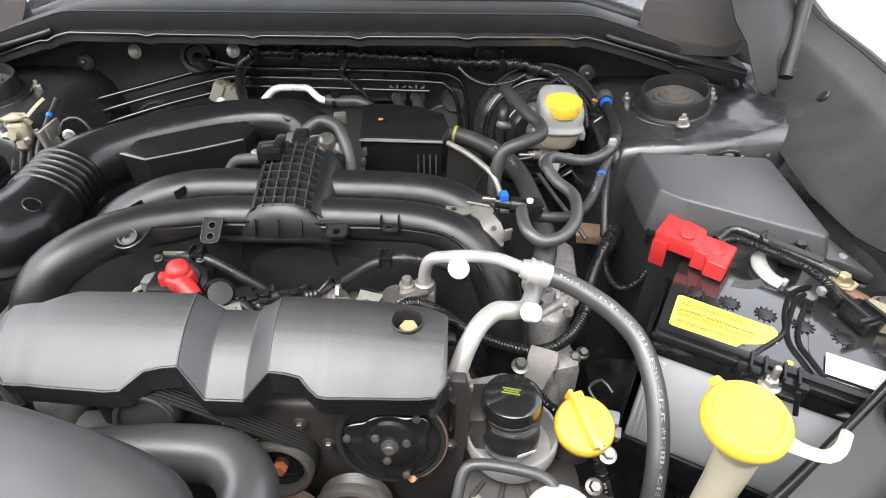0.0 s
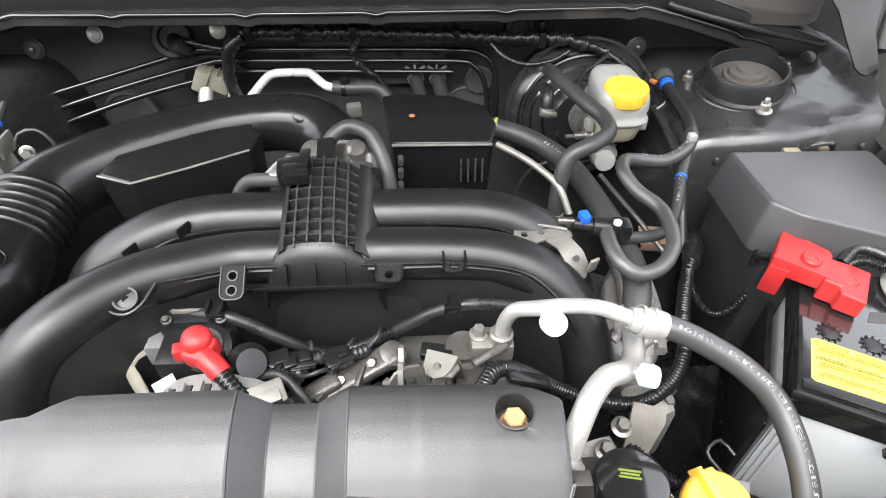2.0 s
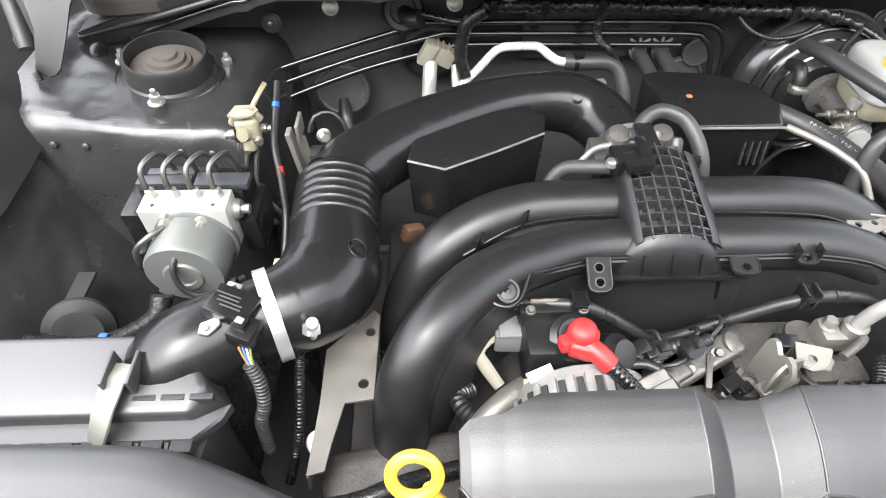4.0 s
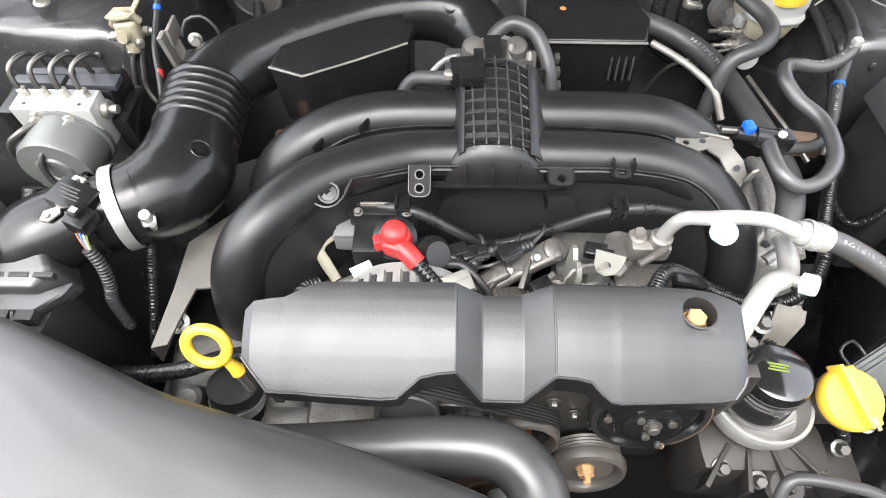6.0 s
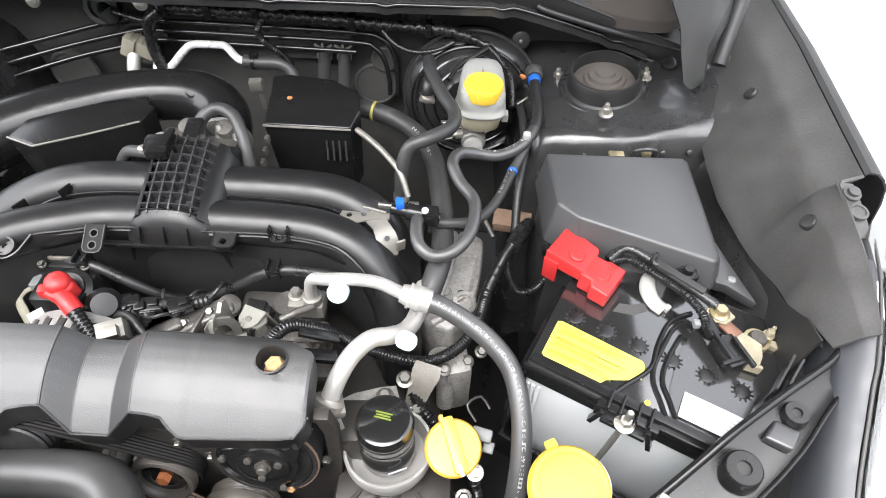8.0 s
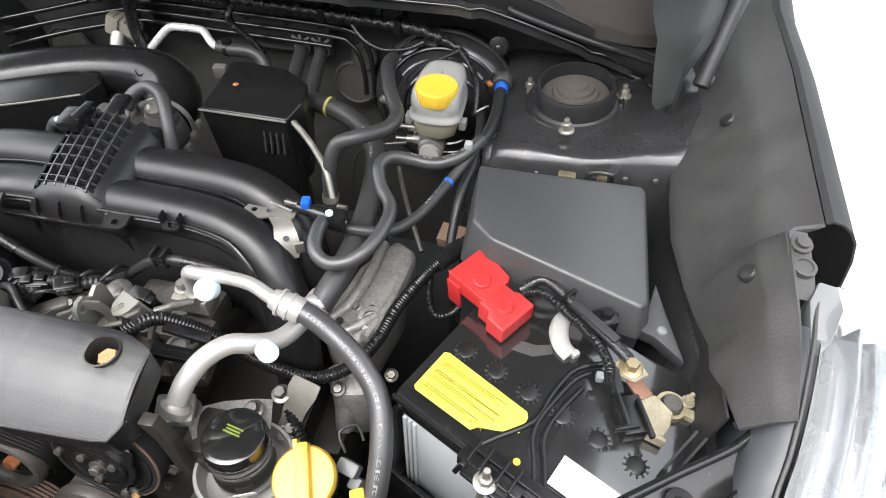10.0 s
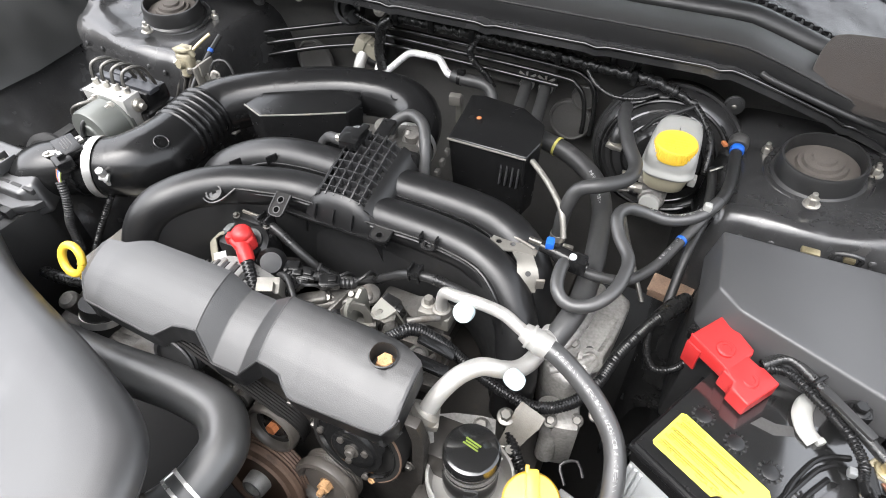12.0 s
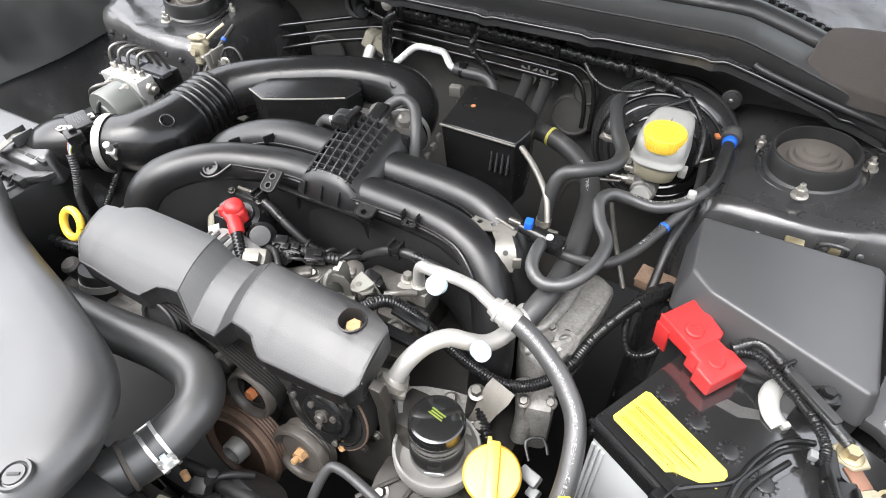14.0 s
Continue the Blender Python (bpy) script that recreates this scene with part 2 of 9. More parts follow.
GLASS = surface("windscreen_glass", (0.55, 0.60, 0.60), 0.03, transmission=1.0, vary=0.01)
MOTOR = surface("pale_motor_casing", (0.115, 0.121, 0.112), 0.45, metal=0.25, vary=0.08, scale=30, grain=0.05)
WALL = surface("sky_blocker_grey", (0.20, 0.20, 0.198), 0.7, vary=0.04, scale=2, grain=0.1)

# ---- mesh helpers ----


def root_of(ob):
    while ob.parent is not None:
        ob = ob.parent
    return ob


def thing(name, at, label, category, group="", kind=""):
    ob = new(name)
    ob.empty_display_size = 0.02
    ob.location = at
    return tagged(ob, label, category, group, kind)


def part(name, bm, material, parent, label="", crease=38):
    """Links a bmesh built in world metres as one mesh object under a thing or a part."""
    me = bpy.data.meshes.new(name)
    bmesh.ops.recalc_face_normals(bm, faces=bm.faces)
    bmesh.ops.translate(bm, verts=bm.verts, vec=-Vector(root_of(parent).location))
    bm.to_mesh(me)
    bm.free()
    me.shade_smooth()
    me.set_sharp_from_angle(angle=radians(crease))
    me.materials.append(material)
    ob = new(name, me)
    ob.parent = parent
    return tagged(ob, label)


def single(name, bm, material, label, category, group="", kind=""):
    """A thing that is one mesh; its origin lies at the middle of its foot."""
    lo = Vector([min(v.co[i] for v in bm.verts) for i in range(3)])
    hi = Vector([max(v.co[i] for v in bm.verts) for i in range(3)])
    base = Vector(((lo.x + hi.x) / 2, (lo.y + hi.y) / 2, lo.z))
    me = bpy.data.meshes.new(name)
    bmesh.ops.recalc_face_normals(bm, faces=bm.faces)
    bmesh.ops.translate(bm, verts=bm.verts, vec=-base)
    bm.to_mesh(me)
    bm.free()
    me.shade_smooth()
    me.set_sharp_from_angle(angle=radians(38))
    me.materials.append(material)
    ob = new(name, me)
    ob.location = base
    return tagged(ob, label, category, group, kind)


def join(*bms):
    out = bmesh.new()
    for bm in bms:
        me = bpy.data.meshes.new("t")
        bm.to_mesh(me)
        bm.free()
        out.from_mesh(me)
        bpy.data.meshes.remove(me)
    return out


def turned(bm, m):
    bmesh.ops.transform(bm, matrix=m, verts=bm.verts)
    return bm


def box(size, at=(0, 0, 0), bevel=0.002, turn=(0, 0, 0), seg=2, taper=1.0):
    bm = bmesh.new()
    bmesh.ops.create_cube(bm, size=1.0)
    for v in bm.verts:
        k = taper if v.co.z > 0 else 1.0
        v.co = Vector((v.co.x * size[0] * k, v.co.y * size[1] * k, v.co.z * size[2]))
    if bevel:
        bmesh.ops.bevel(bm, geom=list(bm.edges), offset=min(bevel, min(size) * 0.45), segments=seg, profile=0.6, affect="EDGES")
    return turned(bm, pose(*at, *turn))


def prism(outline, z0, z1, bevel=0.002, seg=2, top=None, m=None):
    """An outline (x, y) drawn out from z0 to z1; top: another outline for the upper end, or heights added to it."""
    bm = bmesh.new()
    low = [bm.verts.new((x, y, z0)) for x, y in outline]
    up = [bm.verts.new((p[0], p[1], p[2] if len(p) > 2 else z1)) for p in (top or outline)]
    bm.faces.new(low[::-1])
    bm.faces.new(up)
    n = len(low)
    for i in range(n):
        bm.faces.new((low[i], low[(i + 1) % n], up[(i + 1) % n], up[i]))
    bmesh.ops.recalc_face_normals(bm, faces=bm.faces)
    if bevel:
        bmesh.ops.bevel(bm, geom=list(bm.edges), offset=bevel, segments=seg, profile=0.6, affect="EDGES", clamp_overlap=True)
    return turned(bm, m) if m is not None else bm


def pierced(outline, holes, z0, z1, m=None):
    """A flat plate (x, y) from z0 to z1 with round holes (x, y, radius) cut through it."""
    bm = bmesh.new()
    loops = [list(outline)] + [[(x + r * math.cos(0.3927 * k), y + r * math.sin(0.3927 * k)) for k in range(16)] for x, y, r in holes]
    for loop in loops:
        vs = [bm.verts.new((x, y, z0)) for x, y in loop]
        for i in range(len(vs)):
            bm.edges.new((vs[i], vs[(i + 1) % len(vs)]))
    bmesh.ops.triangle_fill(bm, edges=list(bm.edges), use_beauty=True)
    up = bmesh.ops.extrude_face_region(bm, geom=list(bm.faces))
    bmesh.ops.translate(bm, verts=[g for g in up["geom"] if isinstance(g, bmesh.types.BMVert)], vec=(0, 0, z1 - z0))
    bmesh.ops.recalc_face_normals(bm, faces=bm.faces)
    return turned(bm, m) if m is not None else bm


def smooth_path(points, step=0.006):
    """Points along a Catmull-Rom curve through the given ones, about step apart."""
    p = [np.array(q, float) for q in points]
    p = [2 * p[0] - p[1]] + p + [2 * p[-1] - p[-2]]
    out = []
    for i in range(1, len(p) - 2):
        a, b, c, d = p[i - 1: i + 3]
        n = max(2, int(np.linalg.norm(c - b) / step))
        for t in np.linspace(0, 1, n, endpoint=False):
            out.append(0.5 * (2 * b + (c - a) * t + (2 * a - 5 * b + 4 * c - d) * t * t + (3 * b - a - 3 * c + d) * t**3))
    out.append(p[-2])
    return np.array(out)


def frames_along(path):
    tang = np.gradient(path, axis=0)
    tang /= np.linalg.norm(tang, axis=1)[:, None] + 1e-12
    up = np.array([0.0, 0.0, 1.0]) if abs(tang[0][2]) < 0.9 else np.array([0.0, 1.0, 0.0])
    sides, ups = [], []
    for t in tang:
        up = up - t * (up @ t)
        up /= np.linalg.norm(up)
        ups.append(up)
        sides.append(np.cross(t, up))
    return tang, np.array(sides), np.array(ups)


def sweep(points, radius, n=14, step=0.006, flat=1.0, ribs=None, caps=True, straight=False):
    """A tube along points. radius: one, or one for each given point. ribs: (pitch, depth) of a corrugated hose, with a third value for
    round ribs and sharp grooves.
    flat: its height over its width."""
    path = np.array(points, float) if straight else smooth_path(points, ribs[0] / (4 if len(ribs) < 3 else 12) if ribs else step)
    far = np.r_[0, np.cumsum(np.linalg.norm(np.diff(path, axis=0), axis=1))]
    if np.ndim(radius):
        marks = [far[int(np.argmin(np.linalg.norm(path - np.array(q), axis=1)))] for q in points]
        rad = np.interp(far, marks, radius)
    else:
        rad = np.full(len(path), float(radius))
    if ribs and len(ribs) > 2:
        rad = rad + ribs[1] * (2 * np.sqrt(np.abs(np.sin(np.pi * far / ribs[0]))) - 1)
    elif ribs:
        rad = rad + ribs[1] * np.clip(1.6 * np.sin(2 * np.pi * far / ribs[0]), -1, 1)
    _, side, up = frames_along(path)
    ang = np.linspace(0, 2 * np.pi, n, endpoint=False)
    ring = path[:, None] + rad[:, None, None] * (side[:, None] * np.cos(ang)[:, None] + up[:, None] * flat * np.sin(ang)[:, None])
    bm = bmesh.new()
    vs = [[bm.verts.new(q) for q in r] for r in ring]
    for a, b in zip(vs, vs[1:]):
        for i in range(n):
            bm.faces.new((a[i], a[(i + 1) % n], b[(i + 1) % n], b[i]))
    if caps:
        bm.faces.new(vs[0][::-1])
        bm.faces.new(vs[-1])
    return bm


def lathe(profile, at=(0, 0, 0), axis=(0, 0, 1), n=32, hollow=False):
    """A profile of (radius, height) turned round an axis."""
    q = Vector((0, 0, 1)).rotation_difference(Vector(axis).normalized()).to_matrix().to_4x4()
    bm = bmesh.new()
    rings = []
    for r, h in profile:
        rings.append([bm.verts.new((max(r, 1e-5) * math.cos(2 * math.pi * i / n), max(r, 1e-5) * math.sin(2 * math.pi * i / n), h)) for i in range(n)])
    for a, b in zip(rings, rings[1:]):
        for i in range(n):
            bm.faces.new((a[i], a[(i + 1) % n], b[(i + 1) % n], b[i]))
    for r in () if hollow else (rings[0][::-1], rings[-1]):
        bm.faces.new(r)
    bmesh.ops.remove_doubles(bm, verts=bm.verts, dist=2e-5)
    return turned(bm, Matrix.Translation(at) @ q)


def ring_band(points, radius, width, thick, at_fraction, n=24):
    """A band clamped round a tube that runs through points."""
    path = smooth_path(points, 0.003)
    i = int(at_fraction * (len(path) - 1))
    tang = frames_along(path)[0][i]
    prof = [(radius, -width / 2), (radius + thick, -width / 2), (radius + thick, width / 2), (radius, width / 2), (radius, -width / 2)]
    return lathe(prof, path[i], tang, n, True), Vector(path[i]), Vector(tang)


def hexbolt(at, axis=(0, 0, 1), r=0.006, h=0.006, washer=0.009, stud=0.0):
    """A hexagon head on its washer, with a stud end where given."""
    parts = [lathe([(washer, 0), (washer, 0.0015), (washer * 0.9, 0.002)], n=20), lathe([(r, 0.002), (r, h), (r * 0.86, h + 0.0012)], n=6)]
    if stud:
        parts.append(lathe([(r * 0.5, h), (r * 0.5, h + stud), (r * 0.4, h + stud + 0.001)], n=12))
    bm = join(*parts)
    q = Vector((0, 0, 1)).rotation_difference(Vector(axis).normalized()).to_matrix().to_4x4()
    return turned(bm, Matrix.Translation(at) @ q)


def sheet(rows, thick=0.0015, cyclic=False):
    """A sheet of metal or plastic through rows of points, with thickness."""
    bm = bmesh.new()
    vs = [[bm.verts.new(q) for q in r] for r in rows]
    for a, b in zip(vs, vs[1:]):
        for i in range(len(a) - (0 if cyclic else 1)):
            j = (i + 1) % len(a)
            bm.faces.new((a[i], a[j], b[j], b[i]))
    bmesh.ops.recalc_face_normals(bm, faces=bm.faces)
    if thick:
        bmesh.ops.solidify(bm, geom=list(bm.faces), thickness=thick)
    return bm


def strip(points, width, thick, normal=(0, 0, 1), holes=()):
    """A flat bar bent along points; its width lies across both its way and the normal."""
    path = np.array(points, float)
    tang = np.gradient(path, axis=0)
    nrm = np.array(normal, float)
    rows = []
    for p, t in zip(path, tang):
        s = np.cross(t, nrm)
        s /= np.linalg.norm(s)
        w = width if not np.ndim(width) else width[len(rows)]
        rows.append([p - s * w / 2, p - s * w / 6, p + s * w / 6, p + s * w / 2])
    return sheet(rows, thick)


def letters(text, size, m, depth=0.0002):
    """Lettering as a flat mesh, laid by m."""
    cu = bpy.data.curves.new("t", "FONT")
    cu.body, cu.size, cu.extrude, cu.resolution_u = text, size, depth, 2
    ob = bpy.data.objects.new("t", cu)
    scene.collection.objects.link(ob)
    me = bpy.data.meshes.new_from_object(ob.evaluated_get(bpy.context.evaluated_depsgraph_get()))
    bm = bmesh.new()
    bm.from_mesh(me)
    bpy.data.objects.remove(ob)
    bpy.data.curves.remove(cu)
    bpy.data.meshes.remove(me)
    return turned(bm, m) if m is not None else bm


def letters_on_hose(text, size, points, radius, start, angle, flip=False):
    """Lettering bent round a hose: start is the way along it in metres, angle in degrees round it."""
    bm = letters(text, size, None)
    path = smooth_path(points, 0.002)
    far = np.r_[0, np.cumsum(np.linalg.norm(np.diff(path, axis=0), axis=1))]
    _, side, up = frames_along(path)
    long = max(v.co.x for v in bm.verts)
    for v in bm.verts:
        s = start + (long - v.co.x if flip else v.co.x)
        i = min(max(int(np.searchsorted(far, s)), 0), len(path) - 1)
        a = radians(angle) + (-1 if flip else 1) * (v.co.y - size * 0.35) / radius
        v.co = Vector(path[i] + (radius + 0.0003) * (side[i] * math.cos(a) + up[i] * math.sin(a)))
    return bm


# ---- the car body ----
MID = -0.177


def mirrored(p):
    return (2 * MID - p[0], *p[1:])


def both_sides(points, side):
    return [p if side > 0 else mirrored(p) for p in points]


# Unseen wall, added to hold back low light from the front sky.
front_sky_blocker = single("front_sky_blocker", box((12, 0.2, 3.6), (1.0, -2.9, 1.8), 0.01), WALL, "unseen grey wall added to block the front sky", "wall", kind="structure")
ground = single("ground", box((60, 60, 0.05), (0, 0, -0.025), 0), FLOOR, "pale smooth concrete floor under the car", "floor", kind="structure")

body = thing("car", (MID, 0.8, 0.0), "dark car with black painted engine bay standing open", "car")


def lip_z(x):
    d = abs(x - MID)
    return 0.980 - 0.062 * max(0.0, (d - 0.40) / 0.21) ** 1.1


xs = [MID + d for d in np.linspace(-0.66, 0.66, 67)]
rows = []
for off_z, y in ((-0.60, 1.085), (-0.30, 1.085), (-0.18, 1.082), (-0.115, 1.072), (-0.075, 1.058), (-0.040, 1.045), (-0.022, 1.020), (-0.010, 0.985)):
    rows.append([(x, y + 0.004 * math.sin(9 * x + 20 * off_z) - 0.05 * max(0, abs(x - MID) - 0.42), lip_z(x) + off_z + (0.004 * math.sin(14 * x) if off_z > -0.2 else 0)) for x in xs])
firewall = part("firewall", sheet(rows, 0.003), FIREWALL, body, "dull black pressed steel firewall")
lip_rows = []
for dy, dz in ((0.045, 0.006), (0.02, 0.004), (0.004, 0.002), (0.0, -0.001), (0.001, -0.012), (0.012, -0.013)):
    r = []
    for x in np.linspace(MID - 0.61, MID + 0.61, 240):
        d = abs(x - MID)
        wave = 0.0035 * max(0, 1 - abs(((x + 0.04) % 0.165) - 0.0825) / 0.014)
        r.append((x, 0.955 + dy + 0.015 * (d / 0.6) ** 2, lip_z(x) + dz - wave))
    lip_rows.append(r)
part("lip_bead", sweep([(x, 0.9545 + 0.015 * (abs(x - MID) / 0.6) ** 2, lip_z(x) + 0.0015 - 0.0035 * max(0, 1 - abs(((x + 0.04) % 0.165) - 0.0825) / 0.014)) for x in np.linspace(MID - 0.60, MID + 0.60, 150)], 0.0026, 10, 0.02), FILTER, body, "glossy rolled edge of the lip")
part("firewall_lip", sheet(lip_rows, 0.0015), PAINT, body, "glossy black folded lip with notches")
for i in range(8):
    x = -0.60 + i * 0.165 + 0.04
    if abs(x - MID) < 0.55:
        part("clip", box((0.030, 0.012, 0.004), (x, 0.984, lip_z(x) + 0.008), 0.0012), DARKPL, body)

TOWER_BOLTS = [(0.300, 0.942, 0.876), (0.353, 0.833, 0.893), (0.423, 0.926, 0.893)]
TOWER_LIFT = {1: 0.009, -1: 0.018}
for side in (1, -1):
    cols = [(0.228, -0.26), (0.236, -0.13), (0.243, -0.06), (0.250, -0.026), (0.258, -0.009), (0.268, -0.002), (0.285, 0.0)] + [(x, 0.0) for x in np.linspace(0.305, 0.465, 12)] + [(0.478, 0.001), (0.488, 0.005), (0.497, 0.014), (0.508, 0.022), (0.53, 0.03)]
    prof = smooth_path([(0, 1.07, 0.880), (0, 1.00, 0.884), (0, 0.90, 0.886), (0, 0.835, 0.8850), (0, 0.815, 0.8840), (0, 0.803, 0.8805), (0, 0.795, 0.8725), (0, 0.789, 0.860), (0, 0.783, 0.842), (0, 0.775, 0.81), (0, 0.763, 0.76), (0, 0.742, 0.68), (0, 0.72, 0.52)], 0.012)
    rows = [both_sides([(x, y + 0.004 * math.sin(30 * x), z + dz * (1.0 if dz < 0.002 else min(1.0, max(0.0, (y - 0.80) / 0.07))) + TOWER_LIFT[side] * min(1, max(0, (0.52 - x) / 0.03)) + 0.105 * (x - 0.36) + 0.0022 * math.exp(-((y - 0.806 - 0.008 * math.sin(28 * x)) / 0.005) ** 2)) for x, dz in cols], side) for _, y, z in prof]
    tower = part("strut_tower", sheet(rows, 0.003), PAINT, body, "glossy black strut tower, dusty on top", 60)
    for k in range(6):
        part("dent", lathe([(0.0045, 0), (0.004, 0.0012), (0.0015, 0.002)], both_sides([(0.29 + 0.035 * k, 0.7875, 0.852 + 0.0035 * k + TOWER_LIFT[side])], side)[0], (0, -0.9, 0.45), 14), PAINT, tower)
    # inner apron down the side of the bay
    steep = ((0.30, 0.35), (0.36, 0.50), (0.405, 0.62), (0.438, 0.72), (0.463, 0.80), (0.477, 0.845), (0.492, 0.873), (0.50, 0.876))
    slack = ((0.28, 0.50), (0.33, 0.62), (0.37, 0.69), (0.41, 0.745), (0.445, 0.79), (0.472, 0.835), (0.487, 0.868), (0.50, 0.876))
    part("apron", sheet([both_sides([(x, y, z) for y in np.linspace(0.22, 1.05, 18)], side) for x, z in (steep if side > 0 else slack)], 0.003), PAINT, body, "black painted inner apron")
    ys = [0.452, 0.47, 0.49, 0.517, 0.535, 0.553, 0.58, 0.607, 0.615, 0.626, 0.69, 0.75, 0.81, 0.87, 0.93, 1.0, 1.1, 1.25, 1.45]
    if side < 0:
        ys = [0.12, 0.22, 0.32, 0.40] + ys[1:]
    inner = np.interp(ys, [0.452, 0.49, 0.517, 0.553, 0.609, 0.657, 0.71, 0.767, 0.877, 1.45], [0.492, 0.489, 0.487, 0.496, 0.489, 0.478, 0.474, 0.478, 0.487, 0.50])
    lift = np.interp(ys, [0.45, 0.6, 1.0, 1.45], [0.0, 0.0, 0.012, 0.10])
    outer = np.interp(ys, [0.452, 0.50, 0.60, 0.613, 0.626, 0.87, 1.45], [0.520, 0.528, 0.530, 0.532, 0.563, 0.580, 0.590]) + (0.0 if side > 0 else 0.045)
    foot = np.interp(ys, [0.452, 0.49, 0.517, 0.553, 0.60], [0.936, 0.925, 0.910, 0.893, 0.878] if side > 0 else [0.878] * 5)
    crest = np.interp(ys, [0.452, 0.53, 0.60, 0.626, 0.75], [0.962, 0.980, 0.992, 0.989, 0.989]) + (0.0 if side > 0 else 0.012)
    rows = []
    for f, z in ((0.0, 0.878), (0.06, 0.893), (0.2, 0.914), (0.42, 0.945), (0.56, 0.963), (0.61, 0.968), (0.68, 0.971), (0.85, 0.979), (0.95, 0.985), (1.0, 0.989)):
        rows.append(both_sides([(a + f * (b - a), y, lo + (z - 0.878) / 0.111 * (hi - lo) + l + 0.004 * math.sin(25 * y) * f * (1 - f)) for a, b, y, l, lo, hi in zip(inner, outer, ys, lift, foot, crest)], side))
    # Left panel takes the darker copy, its shade put into the colour.
    liner = tagged(part("fender_liner", sheet(rows, 0.003), LINER if side > 0 else DARKLINER, body, "dusty grey fibre panel inside the fender" if side > 0 else "inner fender panel in a darker grey for its shaded side"))
    for pin in ((0.521, 0.815, 0.957), (0.5085, 0.587, 0.9585)):
        part("push_pin", lathe([(0.0, -0.006), (0.0085, -0.006), (0.0085, 0), (0.007, 0.002), (0.003, 0.003), (0.0, 0.003)], both_sides([pin], side)[0], (-0.75 * side, 0, 0.6), 16), RUBBER, liner)
    rows = []
    for dx, dz in ((0.002, 0.0), (0.007, 0.003), (0.016, 0.001), (0.026, -0.006), (0.035, -0.018), (0.043, -0.04), (0.055, -0.10), (0.09, -0.24), (0.12, -0.55)):
        rows.append(both_sides([(b + dx, y, (0.989 if side > 0 else 1.001) + l + dz) for b, y, l in zip(outer[-10:], ys[-10:], lift[-10:])], side))
    part("fender", sheet(rows, 0.002), HOODIN, body, "black painted fender edge")
    # drain channel bracket beside the lamp
    bx, bs = 0.5395, []
    bs.append(sheet([both_sides([(bx - 0.010, y, z + 0.002), (bx - 0.008, y, z), (bx + 0.008, y, z - 0.001), (bx + 0.011, y, z - 0.006)], side) for y, z in ((0.612, 0.990), (0.60, 0.989), (0.582, 0.985), (0.566, 0.981), (0.552, 0.974))], 0.002))
    bs.append(lathe([(0.0085, 0), (0.0085, 0.003), (0.0055, 0.0035), (0.0055, 0.007), (0.0, 0.0075)], both_sides([(bx, 0.597, 0.988)], side)[0], (0, -0.2, 1), 20))
    bs.append(lathe([(0.0095, 0), (0.009, 0.003), (0.0065, 0.0035), (0.006, 0.002), (0.0, 0.002)], both_sides([(bx, 0.576, 0.984)], side)[0], (0, -0.2, 1), 20))
    part("fender_bracket", join(*bs), LINER, body, "grey painted fender bracket with a bolt and a boss")
    # bonnet hinge arm
    rows = []
    for y, left, right in ((0.819, 0.448, 0.459), (0.823, 0.443, 0.464), (0.831, 0.440, 0.467), (0.866, 0.438, 0.475), (0.898, 0.438, 0.495), (0.930, 0.428, 0.517), (1.02, 0.424, 0.545), (1.16, 0.43, 0.56)):
        rows.append(both_sides([(left + f * (right - left), y, 0.955 + 0.6 * max(0, y - 0.827) + 0.010 * f - 0.014 * max(0, f - 0.85) / 0.15) for f in (0, 0.1, 0.35, 0.6, 0.85, 1.0)], side))
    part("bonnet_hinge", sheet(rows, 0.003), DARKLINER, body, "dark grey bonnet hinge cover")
    part("gas_strut", sweep(both_sides([(0.499, 0.880, 0.955), (0.512, 0.915, 1.0), (0.545, 1.0, 1.11), (0.57, 1.06, 1.20)], side), 0.010, 14), DARKPL, body, "black bonnet gas strut")
    part("strut_end", lathe([(0.0075, 0), (0.0085, 0.002), (0.0085, 0.010), (0.006, 0.012)], both_sides([(0.503, 0.884, 0.957)], side)[0], (0.3 * side, 0.6, 1), 18), BRACKET, body, "pale strut end fitting")
    part("cowl_pin", lathe([(0.011, 0), (0.010, 0.003), (0.007, 0.004), (0.0, 0.004)], both_sides([(0.458, 0.9445, 0.917)], side)[0], (-0.1 * side, -0.5, 1), 22), PLASTIC, body, "flat black push pin")
for x in (MID - 0.72, MID + 0.72):
    part("front_wheel", lathe([(0.10, -0.09), (0.20, -0.10), (0.30, -0.10), (0.325, -0.07), (0.325, 0.07), (0.30, 0.10), (0.20, 0.10), (0.10, 0.09)], (x, 0.85, 0.325), (1, 0, 0), 40), RUBBER, body, "black tyre")
part("under_tray", box((1.36, 1.2, 0.01), (MID, 0.60, 0.30), 0.002), BELT, body, "matt black under tray")
for side in (1, -1):
    part("cowl_end", box((0.32, 0.06, 0.40), both_sides([(0.42, 1.125, 0.74)], side)[0], 0.006), FIREWALL, body)
part("radiator_support", join(box((1.15, 0.05, 0.07), (MID, 0.185, 0.82), 0.008), box((1.15, 0.03, 0.45), (MID, 0.205, 0.58), 0.006)), DARKPL, body, "black radiator support beam")

